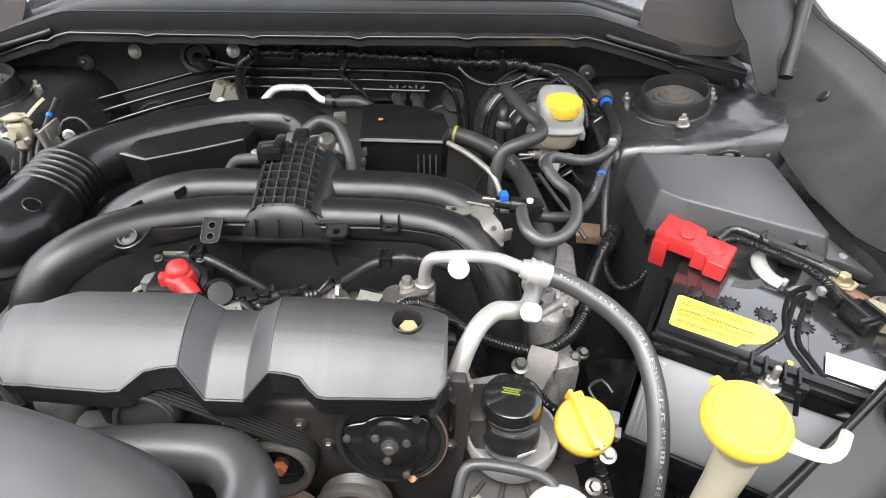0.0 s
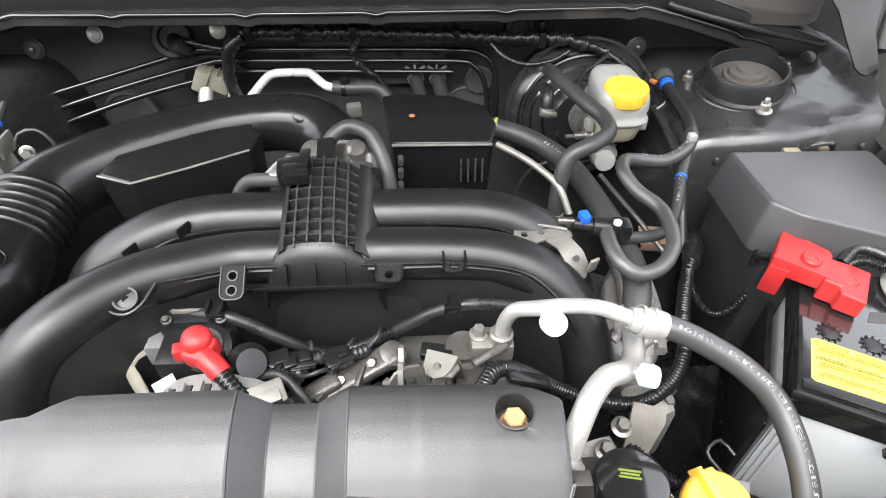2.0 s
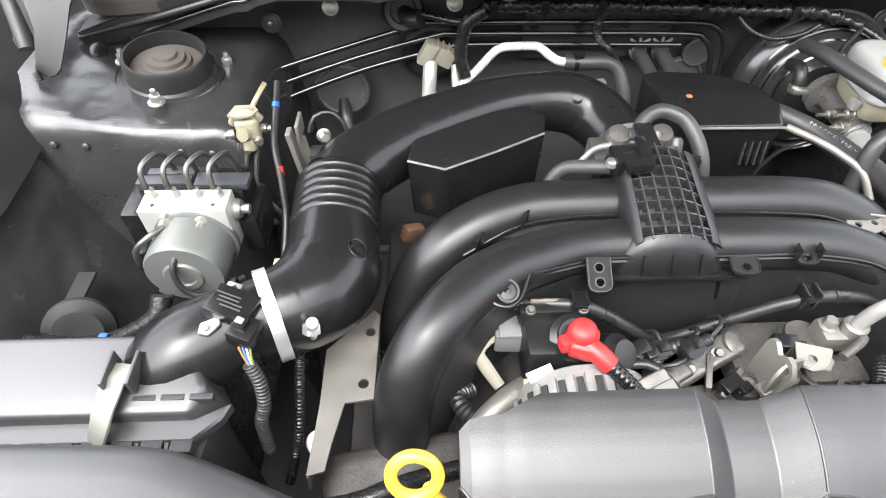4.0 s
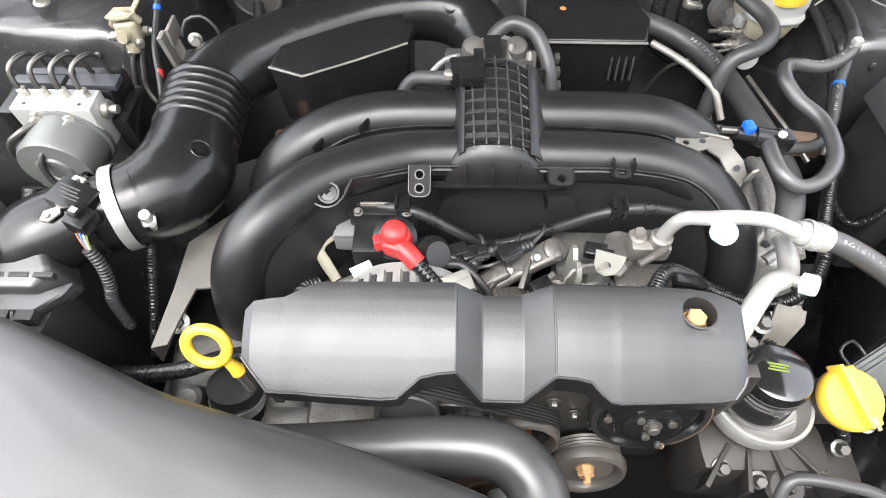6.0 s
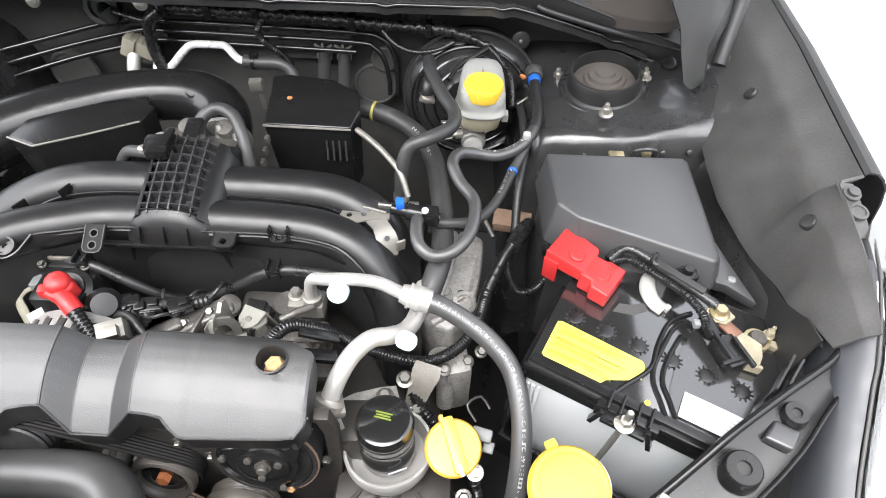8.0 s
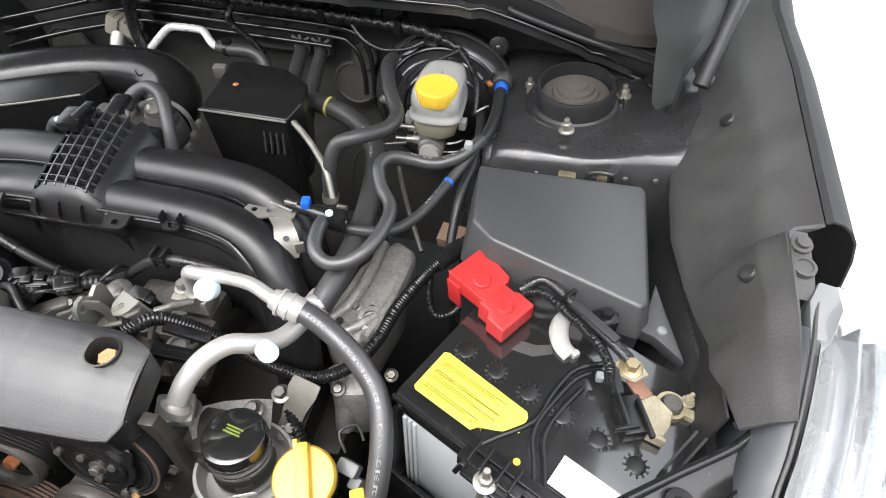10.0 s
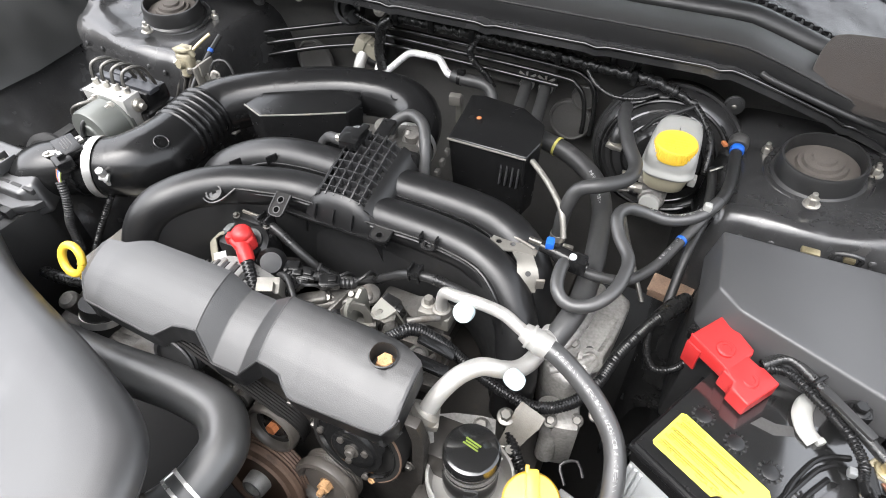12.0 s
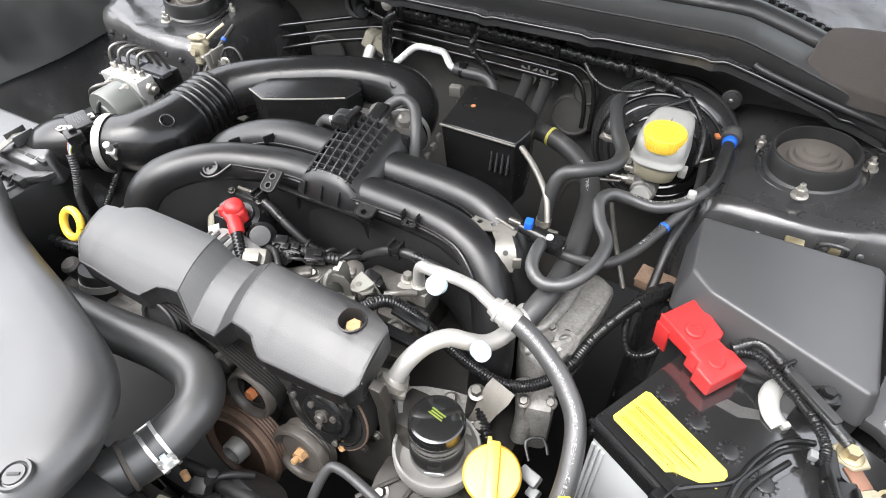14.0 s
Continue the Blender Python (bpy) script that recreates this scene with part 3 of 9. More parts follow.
# front corner beside the headlamp
corner = thing("headlamp_bracket", (0.42, 0.37, 0.80), "black plastic headlamp bracket with round holes", "bracket")
CB = [((0.250, 0.280, 0.838), (0.315, 0.235, 0.838)), ((0.300, 0.314, 0.856), (0.367, 0.286, 0.860)), ((0.334, 0.338, 0.869), (0.409, 0.330, 0.876)), ((0.372, 0.365, 0.886), (0.440, 0.357, 0.889)), ((0.401, 0.386, 0.899), (0.463, 0.379, 0.899)), ((0.450, 0.418, 0.911), (0.484, 0.404, 0.911)), ((0.496, 0.447, 0.922), (0.512, 0.432, 0.920))]
rows = [[], [], [], [], [], [], []]
for a, b in CB:
    a, b = Vector(a), Vector(b)
    for r, (f, dz) in zip(rows, ((-0.02, -0.06), (0.0, 0.0), (0.08, -0.006), (0.5, -0.008), (0.9, -0.006), (1.0, -0.004), (1.10, -0.09))):
        r.append(tuple(a + (b - a) * f + Vector((0, 0, dz))))
part("panel", sheet(rows, 0.003), PLASTIC, corner)
part("pad", prism([(0.425, 0.382), (0.446, 0.371), (0.459, 0.388), (0.440, 0.399)], 0.890, 0.9005, 0.003, 3), GREYPL, corner, "slightly raised pad")
part("rim", sweep([a for a, b in CB] + [(0.515, 0.468, 0.93)], 0.0036, 10), PLASTIC, corner, "rounded rim")
part("outer_rim", sweep([(b[0], b[1], b[2] - 0.004) for a, b in CB], 0.0022, 8), PLASTIC, corner)
for x, y, z, r, h in ((0.403, 0.357, 0.886, 0.0165, 0.010), (0.456, 0.402, 0.905, 0.0115, 0.005)):
    part("hole_boss", lathe([(r * 0.36, h - 0.006), (r * 0.38, h), (r * 0.85, h), (r * 0.95, h - 0.002), (r * 1.08, -0.008)], (x, y, z), (-0.12, -0.1, 1), 28, True), PLASTIC, corner, "round boss with a hole")
    part("hole_shade", lathe([(r * 0.36, 0), (r * 0.36, 0.0005)], (x, y, z + h - 0.004), (-0.12, -0.1, 1), 20), RECESS, corner)
for k in range(2):
    part("rib", sheet([[(0.447 + 0.012 * k, 0.424 + 0.006 * k, 0.890), (0.472 + 0.005 * k, 0.456 - 0.003 * k, 0.893)], [(0.447 + 0.012 * k, 0.424 + 0.006 * k, 0.908), (0.472 + 0.005 * k, 0.456 - 0.003 * k, 0.914)]], 0.002), PLASTIC, corner)
part("hook", join(sweep([(0.505, 0.462, 0.921), (0.511, 0.468, 0.926), (0.518, 0.465, 0.926), (0.520, 0.457, 0.920)], 0.0026, 8), box((0.024, 0.014, 0.003), (0.512, 0.470, 0.915), 0.001, (0, -20, 30))), LINER, corner, "small hooked tab")
# Two added dark sheets stand in for the shaded opening beside the lamp.
part("gap_filler", sheet([[(0.40, 0.22, 0.74), (0.43, 0.38, 0.77), (0.46, 0.47, 0.79), (0.488, 0.62, 0.82)], [(0.65, 0.22, 0.74), (0.65, 0.38, 0.78), (0.65, 0.47, 0.81), (0.65, 0.64, 0.85)]], 0.003), DARKPL, corner, "added dark sheet closing the gap beside the lamp")
part("side_wall", sheet([[(0.487, 0.46, 0.935), (0.490, 0.49, 0.926), (0.490, 0.517, 0.908), (0.498, 0.553, 0.890), (0.492, 0.609, 0.876)], [(0.480, 0.46, 0.76), (0.482, 0.49, 0.76), (0.485, 0.517, 0.76), (0.488, 0.553, 0.76), (0.488, 0.609, 0.76)]], 0.002), DARKPL, corner, "added dark sheet under the fibre panel")
lamp = thing("headlamp", (0.58, 0.36, 0.60), "clear plastic headlamp with a bright fluted reflector", "headlamp")
LE = smooth_path([(0.47, 0.12, 0.77), (0.485, 0.27, 0.845), (0.498, 0.35, 0.890), (0.508, 0.39, 0.915), (0.516, 0.419, 0.932), (0.521, 0.435, 0.942), (0.530, 0.471, 0.958), (0.5383, 0.510, 0.972), (0.545, 0.540, 0.976), (0.555, 0.568, 0.976)], 0.02)
rows, inner = [], []
for f in np.linspace(0, 1, 15):
    rows.append([(p[0] + 0.005 + 0.16 * f, p[1] - 0.05 * f * f, p[2] + 0.012 * math.sin(2.2 * f) - 0.16 * f ** 2.2) for p in LE])
for f in np.linspace(0, 1, 61):
    inner.append([(p[0] + 0.012 + 0.15 * f, p[1] - 0.01 - 0.05 * f * f, p[2] - 0.022 - 0.12 * f ** 2.2 + 0.009 * math.sin(50 * f) * math.sin(9 * f + 0.5)) for p in LE[:-1]])
part("lens", sheet(rows, 0.003), LENS, lamp, "clear smooth lens").visible_shadow = False
part("reflector", sheet(inner, 0.002), REFL, lamp, "bright fluted reflector")
part("top_edge", sweep([tuple(p) for p in LE[::2]], 0.0016, 10), LINER, lamp, "grey lamp housing edge")
part("top_tab", prism([(0.537, 0.516), (0.551, 0.514), (0.566, 0.545), (0.566, 0.566), (0.551, 0.568), (0.541, 0.548)], 0.955, 0.975, 0.003, 2, [(0.537, 0.516, 0.973), (0.551, 0.514, 0.974), (0.566, 0.545, 0.976), (0.566, 0.566, 0.979), (0.551, 0.568, 0.981), (0.541, 0.548, 0.978)]), CONN, lamp, "pale grey mounting tab")
part("housing", sheet([[(p[0] + dx, p[1] + dy, p[2] + dz) for p in LE[:-3]] for dx, dy, dz in ((-0.002, 0, -0.002), (-0.008, 0.002, -0.003), (-0.018, 0.004, -0.012), (-0.026, 0.006, -0.034), (-0.028, 0.006, -0.12))], 0.002), SLATE, lamp, "grey lamp housing flank")

# cowl, bonnet and windscreen
cowl = thing("cowl_panel", (MID, 1.15, 0.95), "dusty dark grey plastic cowl below the windscreen", "cowl panel")


xs = np.linspace(MID - 0.66, MID + 0.66, 48)


def cowl_drop(x):
    return 0.062 * max(0.0, (abs(x - MID) - 0.40) / 0.21) ** 1.1


def cowl_rows(profile):
    return [[(x, y - 0.06 * max(0, abs(x - MID) - 0.45), z - cowl_drop(x)) for x in xs] for y, z in profile]


part("front_face", sheet(cowl_rows([(1.010, 0.955), (0.985, 0.972), (0.974, 0.986), (0.9735, 1.010)]), 0.002), DARKPL, cowl, "dark upright face of the cowl")
part("front_edge", sweep([(p[0], p[1], p[2]) for p in cowl_rows([(0.9735, 1.0115)])[0]], 0.0016, 8, 0.02), COWL, cowl, "thin pale edge")
part("panel", sheet(cowl_rows([(0.974, 1.011), (0.985, 1.0135), (1.01, 1.0135), (1.04, 1.010), (1.058, 1.006), (1.064, 0.998)]), 0.0025), COWL, cowl)
part("gap", sheet(cowl_rows([(1.064, 0.998), (1.066, 0.984), (1.14, 0.982)]), 0.002), RECESS, cowl, "dark gap before the seal")
part("seal", sweep([(x, 1.094 - 0.06 * max(0, abs(x - MID) - 0.45), 1.001 - cowl_drop(x)) for x in xs], 0.020, 14, 0.02, flat=0.75), RUBBER, cowl, "broad rubber bonnet seal")
part("grille_bed", sheet(cowl_rows([(1.118, 0.990), (1.136, 0.996), (1.160, 1.000)]), 0.002), DARKPL, cowl, "black grille strip")
part("back_panel", sheet(cowl_rows([(1.162, 1.001), (1.20, 1.008), (1.30, 1.03)]), 0.002), PAINT, cowl, "glossy black scuttle panel")
for k in range(30):
    x = 0.03 + k * 0.0138
    part("grille_tooth", box((0.0095, 0.010, 0.006), (x, 1.152 - 0.06 * max(0, abs(x - MID) - 0.45), 1.002 - cowl_drop(x)), 0.001), PLASTIC, cowl)
for side in (1, -1):
    loop = [(0.312, 0.985, 0), (0.322, 1.030, 0), (0.345, 1.048, 0), (0.45, 1.048, 0), (0.476, 1.025, 0), (0.474, 0.985, 0), (0.455, 0.963, 0), (0.425, 0.957, 0), (0.36, 0.968, 0), (0.325, 0.975, 0), (0.312, 0.985, 0)]
    felt = both_sides([(p[0], p[1]) for p in smooth_path(loop, 0.008)[:-1]], side)
    part("felt_pad", prism(felt, 0.955, 0.975, 0.004, 2, [(p[0], p[1], 0.972 + 0.5 * (p[1] - 0.957)) for p in felt]), FELT, cowl, "brown felt pad")
    part("washer_tube", sweep(both_sides([(0.258, 0.970, 0.982), (0.275, 0.964, 0.977), (0.36, 0.962, 0.955), (0.43, 0.965, 0.938), (0.485, 0.962, 0.926)], side), 0.0042, 10), RUBBER, cowl, "thin black washer tube")
glass = single("windscreen", sheet(cowl_rows([(1.30, 1.035), (1.65, 1.28), (2.05, 1.55)]), 0.005), GLASS, "tinted glass windscreen of the car", "windscreen")
single("dashboard", sheet(cowl_rows([(1.45, 0.98), (1.9, 1.02), (2.2, 1.0)]), 0.01), DARKPL, "dark dashboard behind the windscreen", "dashboard")
hood = thing("bonnet", (MID, 1.27, 1.10), "raised dark grey bonnet with a black lining", "bonnet")
for name, off, m_, th in (("outer_skin", 0.022, CARPAINT, 0.004), ("lining", 0.0, HOODIN, 0.015)):
    part(name, sheet([[(x, 1.42 - 1.10 * f + off, 1.20 + 0.93 * f + 0.06 * math.sin(3.14 * f) + off) for x in np.linspace(MID - 0.76, MID + 0.76, 14)] for f in np.linspace(0, 1, 12)], th), m_, hood)

# ---- strut mounts ----
for side in (1, -1):
    c = both_sides([(0.361, 0.907, 0.884 + TOWER_LIFT[side])], side)[0]
    ax = (-0.09 * side, -0.06, 1)
    mount = thing("strut_mount", c, "dusty rubber strut mount held by three plated nuts", "strut mount", "strut mounts")
    part("cup", lathe([(0.0558, 0.0), (0.0558, 0.004), (0.0516, 0.007), (0.0507, 0.028), (0.0488, 0.032), (0.0460, 0.032), (0.0451, 0.014), (0.0, 0.012)], c, ax, 48), RUBBER, mount, "black rubber cup")
    part("flange", lathe([(0.0558, 0.001), (0.0632, 0.001), (0.0646, 0.003), (0.0632, 0.005), (0.0605, 0.003), (0.0558, 0.003)], c, ax, 48), PAINT, mount)
    part("dust_cap", lathe([(0.0451, 0.0135), (0.0428, 0.0160), (0.0307, 0.0175), (0.0288, 0.022), (0.0242, 0.0225), (0.0228, 0.027), (0.0149, 0.0275), (0.0135, 0.031), (0.0, 0.032)], c, ax, 40), DUSTY, mount, "dusty brown stepped cap")
    for b in TOWER_BOLTS:
        p = both_sides([(b[0], b[1], b[2] + TOWER_LIFT[side])], side)[0]
        part("nut", hexbolt(p, ax, 0.0068, 0.010, 0.0098, 0.007), ZINC, mount, "plated flange nut on its stud")

# ---- engine block and ancillaries below ----
engine = thing("engine_block", (MID, 0.65, 0.40), "oily cast aluminium flat engine under the manifold", "engine")
part("crankcase", join(box((0.30, 0.46, 0.30), (-0.17, 0.66, 0.58), 0.03, seg=3), box((0.24, 0.30, 0.08), (-0.17, 0.66, 0.69), 0.02)), GRIME, engine, "dark oily crankcase")
for x in (-0.385, 0.04):
    part("cylinder_head", join(box((0.14, 0.40, 0.17), (x, 0.66, 0.60), 0.02), box((0.06, 0.36, 0.13), (x + (0.08 if x > -0.1 else -0.08), 0.66, 0.58), 0.02)), GRIME, engine, "oily dark cylinder head")
part("timing_cover", join(box((0.30, 0.04, 0.26), (-0.165, 0.412, 0.70), 0.012, seg=3), box((0.12, 0.05, 0.16), (-0.30, 0.42, 0.66), 0.02), box((0.09, 0.05, 0.22), (0.02, 0.425, 0.67), 0.02)), GRIME, engine, "grime-covered timing cover")
for i in range(16):
    a = i / 15
    p = (-0.33 + 0.36 * a, 0.391, 0.775 + 0.03 * math.sin(3.1 * a) - 0.03 * (i % 3))
    part("cover_bolt", hexbolt(p, (0, -1, 0), 0.0045, 0.005, 0.007), DARKSTEEL, engine)
for i in range(7):
    part("rib", box((0.006, 0.03, 0.10), (-0.33 + 0.03 * i, 0.395, 0.72), 0.002, (0, 14 * (i % 3 - 1), 0)), DIRTY, engine)
part("breather_boss", join(lathe([(0.021, 0), (0.021, 0.02), (0.017, 0.024), (0.017, 0.03)], (-0.035, 0.55, 0.795), n=24), box((0.10, 0.07, 0.03), (-0.05, 0.55, 0.785), 0.008)), CAST, engine, "stained cast housing")
cross = part("coolant_crossover", join(box((0.118, 0.026, 0.013), (-0.150, 0.526, 0.806), 0.006, (0, -15, 23), 3), box((0.055, 0.018, 0.010), (-0.176, 0.514, 0.808), 0.0045, (0, -15, 23), 3), lathe([(0.013, -0.006), (0.013, 0.004), (0.010, 0.006)], (-0.103, 0.545, 0.820), (0.3, -0.2, 0.95), 24)), CAST, engine, "stained cast coolant crossover")
part("crossover_foot", box((0.055, 0.03, 0.012), (-0.185, 0.492, 0.796), 0.004, (0, -15, 20)), CAST, cross)
for p in ((-0.196, 0.507, 0.799), (-0.150, 0.524, 0.811), (-0.122, 0.536, 0.819)):
    part("crossover_bolt", hexbolt(p, (0, -0.5, 1), 0.0045, 0.006, 0.0065), DARKSTEEL, engine)
rng = random.Random(4)
for k in range(14):
    x, y = -0.19 + 0.0145 * k, 0.478 + 0.05 * rng.random()
    if k % 3 == 0:
        part("casting_boss", lathe([(0.013, 0), (0.012, 0.016), (0.008, 0.018), (0.008, 0.014), (0.0, 0.013)], (x, y, 0.793 + 0.012 * rng.random()), (rng.uniform(-0.3, 0.3), -0.3, 1), 20), CAST, engine, "cast boss")
    else:
        part("casting_rib", box((0.006, 0.035, 0.022), (x, y, 0.802 + 0.008 * rng.random()), 0.002, (rng.uniform(-20, 20), rng.uniform(-20, 20), rng.uniform(-50, 50))), CAST, engine, "cast rib")
part("top_ledge", join(box((0.22, 0.06, 0.02), (-0.09, 0.49, 0.79), 0.006, (0, 4, 8)), box((0.06, 0.03, 0.03), (-0.015, 0.52, 0.80), 0.006)), DIRTY, engine, "oily cast ledge")
BH = [(0.112, 0.572), (0.128, 0.552), (0.156, 0.545), (0.178, 0.575), (0.192, 0.64), (0.196, 0.70), (0.165, 0.715), (0.132, 0.66)]
gear = part("bell_housing", join(prism([(x * 0.9 + 0.014, y) for x, y in BH], 0.68, 0.77, 0.012, 3, [(x, y, 0.792 - 0.10 * max(0, x - 0.15) - 0.06 * max(0, 0.58 - y)) for x, y in BH]), box((0.035, 0.05, 0.10), (0.162, 0.535, 0.70), 0.012, (0, 0, 15)), sweep([(0.168, 0.56, 0.79), (0.182, 0.62, 0.786), (0.188, 0.69, 0.78)], 0.006, 8)), PITTED, engine, "pitted pale cast bell housing")
for p in ((0.135, 0.575, 0.7925), (0.150, 0.63, 0.7925), (0.165, 0.60, 0.7915)):
    part("hole", lathe([(0.0045, 0), (0.0045, 0.001)], p, n=16), RECESS, engine)
for pts, r in (([(0.120, 0.575, 0.789), (0.140, 0.60, 0.795), (0.150, 0.65, 0.795), (0.152, 0.70, 0.79)], 0.007), ([(0.130, 0.556, 0.788), (0.156, 0.572, 0.793), (0.178, 0.60, 0.788)], 0.006), ([(0.140, 0.535, 0.755), (0.150, 0.52, 0.72), (0.152, 0.505, 0.68)], 0.012)):
    part("housing_rib", sweep(pts, r, 12), PITTED, gear, "cast rib")
part("housing_boss", lathe([(0.016, -0.02), (0.015, 0.008), (0.010, 0.010), (0.009, 0.004), (0.0, 0.003)], (0.168, 0.585, 0.788), (0.2, -0.3, 1), 24), PITTED, gear, "cast boss")
for p in ((0.148, 0.515, 0.75), (0.176, 0.53, 0.745), (0.195, 0.56, 0.72), (0.145, 0.60, 0.79)):
    part("housing_bolt", hexbolt(p, (0.1, -0.4, 1), 0.0055, 0.007, 0.0085), DARKSTEEL, engine)
part("mount_arm", join(strip([(0.035, 0.425, 0.80), (0.06, 0.445, 0.79), (0.085, 0.455, 0.785), (0.10, 0.46, 0.78)], 0.032, 0.008), strip([(0.03, 0.40, 0.76), (0.06, 0.42, 0.758), (0.09, 0.44, 0.76)], 0.02, 0.01)), PITTED, engine, "pale cast compressor mount arm")
for p in ((0.085, 0.456, 0.79), (0.120, 0.455, 0.762), (0.03, 0.44, 0.80), (0.135, 0.37, 0.725), (0.105, 0.478, 0.79)):
    part("flange_bolt", hexbolt(p, (0, -0.2, 1), 0.0065, 0.009, 0.010), DARKSTEEL, engine)
part("front_foot", join(box((0.13, 0.06, 0.12), (0.10, 0.375, 0.68), 0.02), box((0.10, 0.05, 0.06), (0.15, 0.36, 0.69), 0.012), lathe([(0.020, 0), (0.020, 0.03), (0.016, 0.034)], (0.115, 0.345, 0.70), (0, -0.3, 1), 20)), GRIME, engine, "oily cast filter housing")
for p in ((0.055, 0.352, 0.735), (0.150, 0.345, 0.728), (0.085, 0.340, 0.738), (0.175, 0.372, 0.735)):
    part("housing_stud", hexbolt(p, (0, -0.5, 1), 0.006, 0.009, 0.009), DARKSTEEL, engine)
part("housing_web", join(*[box((0.005, 0.05, 0.03), (0.05 + 0.03 * k, 0.352, 0.728), 0.0015, (0, 0, 25 * (k - 1.5))) for k in range(4)]), GRIME, engine, "cast webs of the filter housing")

part("timing_cover", join(box((0.115, 0.012, 0.10), (-0.195, 0.394, 0.740), 0.004), box((0.008, 0.020, 0.09), (-0.215, 0.386, 0.738), 0.003, (0, 25, 0)), lathe([(0.012, 0), (0.011, 0.012), (0.007, 0.013)], (-0.185, 0.389, 0.768), (0, -1, 0.2), 20)), CAST, engine, "stained cast front cover")

# ---- belt drive ----
drive = thing("belt_drive", (-0.09, 0.36, 0.62), "rusty pulleys carrying a black ribbed belt", "belt drive")


PAX = (0.0, -0.972, 0.235)


def pulley(at, r, name, label, material, profile, web, grooves=5):
    """A wheel with a rounded rim round a dished web, and grooves behind."""
    wheel = part(name, lathe([(r * 0.70, -0.004), (r * 0.72, 0.007), (r * 0.76, 0.011), (r * 0.86, 0.0135), (r * 0.95, 0.012), (r, 0.007), (r, 0.002)] + [(r - 0.003 - (0.0016 if j % 2 else 0.0), 0.001 - 0.0018 * j) for j in range(2 * grooves)] + [(r * 0.3, 0.001 - 0.0036 * grooves)], at, PAX, 64, True), material, drive, label)
    part("web", lathe(profile, at, PAX, 56), web, wheel, "dished web")
    return wheel


def along(at, d):
    return tuple(Vector(at) + Vector(PAX).normalized() * d)


CR0, ID0, TE0 = (-0.153, 0.337, 0.672), (-0.137, 0.375, 0.757), (-0.068, 0.361, 0.694)
crank = part("crank_pulley", lathe([(0.045, -0.002), (0.0455, 0.010), (0.047, 0.0125), (0.049, 0.0125), (0.050, 0.009), (0.0525, 0.0085), (0.0615, 0.0085), (0.0640, 0.006), (0.0640, 0.001)] + [(0.0612 - (0.0018 if j % 2 else 0.0), -0.001 - 0.0019 * j) for j in range(12)] + [(0.03, -0.026)], CR0, PAX, 72, True), CRANKRUST, drive, "brown rusted crankshaft pulley")
part("web", lathe([(0.0455, 0.004), (0.043, -0.004), (0.036, -0.010), (0.027, -0.012), (0.025, -0.006), (0.0, -0.006)], CR0, PAX, 56), WEBRUST, crank, "dark rusted dish")
part("hub_nose", lathe([(0.024, -0.008), (0.023, -0.003), (0.0165, 0.001), (0.0155, 0.018), (0.0135, 0.0205), (0.0105, 0.020), (0.0100, 0.012), (0.0, 0.011)], CR0, PAX, 36), ALTCAST, crank, "grey hub nose")
idler = pulley(ID0, 0.034, "idler_pulley", "black idler pulley with a worn rim", TIREDPL, [(0.0245, 0.004), (0.020, 0.000), (0.0185, 0.004), (0.0150, 0.005), (0.013, 0.001), (0.0, 0.001)], FILTER, 4)
part("hub_bolt", join(hexbolt(along(ID0, 0.000), PAX, 0.0075, 0.010, 0.0105)), ORANGE, idler, "orange rusted hub bolt")
tens = pulley(TE0, 0.042, "tensioner_pulley", "grey-brown tensioner pulley", TIREDPL, [(0.0305, 0.004), (0.025, -0.002), (0.0, -0.002)], DUSTY, 5)
part("hub_washer", lathe([(0.0175, -0.002), (0.0175, 0.001), (0.014, 0.003), (0.009, 0.003)], TE0, PAX, 32), BRASS, tens, "yellowed hub washer")
part("hub_bolt", hexbolt(along(TE0, 0.002), PAX, 0.0085, 0.010, 0.011, 0.008), RUSTBOLT, tens, "rusty hub bolt")
cl = Vector((-0.026, 0.374, 0.798))
CLM = Matrix.Translation(cl) @ Vector((0, 0, 1)).rotation_difference(Vector(PAX).normalized()).to_matrix().to_4x4()
clutch = part("compressor_clutch", turned(lathe([(0.0, -0.009), (0.044, -0.009), (0.046, -0.010), (0.0465, -0.004), (0.0530, -0.004), (0.0545, -0.007), (0.0545, -0.034), (0.03, -0.036)], n=56), CLM), BELT, drive, "grimy black compressor pulley")
part("clutch_ring", turned(lathe([(0.0450, -0.0075), (0.0465, -0.0030), (0.0480, -0.0034)], n=56, hollow=True), CLM), FILTER, clutch, "black inner ring")
part("rust_line", turned(sweep([(0.0535 * math.cos(a), 0.0535 * math.sin(a), -0.005) for a in np.linspace(-1.0, 0.9, 20)], 0.0013, 8, 0.004), CLM), CRANKRUST, clutch, "rust-brown edge")
lobes = [((0.034 + 0.012 * max(0, math.cos(3 * a)) ** 2) * math.cos(a), (0.034 + 0.012 * max(0, math.cos(3 * a)) ** 2) * math.sin(a)) for a in np.linspace(0, 2 * math.pi, 60, endpoint=False)]
part("hub_plate", prism(lobes, -0.003, 0.0005, 0.0008, 1, m=CLM @ pose(0, 0, 0, 0, 0, 40)), FILTER, clutch, "black three-armed hub plate")
part("hub_step", turned(lathe([(0.026, 0.0), (0.026, 0.003), (0.024, 0.004), (0.012, 0.004), (0.0, 0.003)], n=40), CLM), FILTER, clutch)
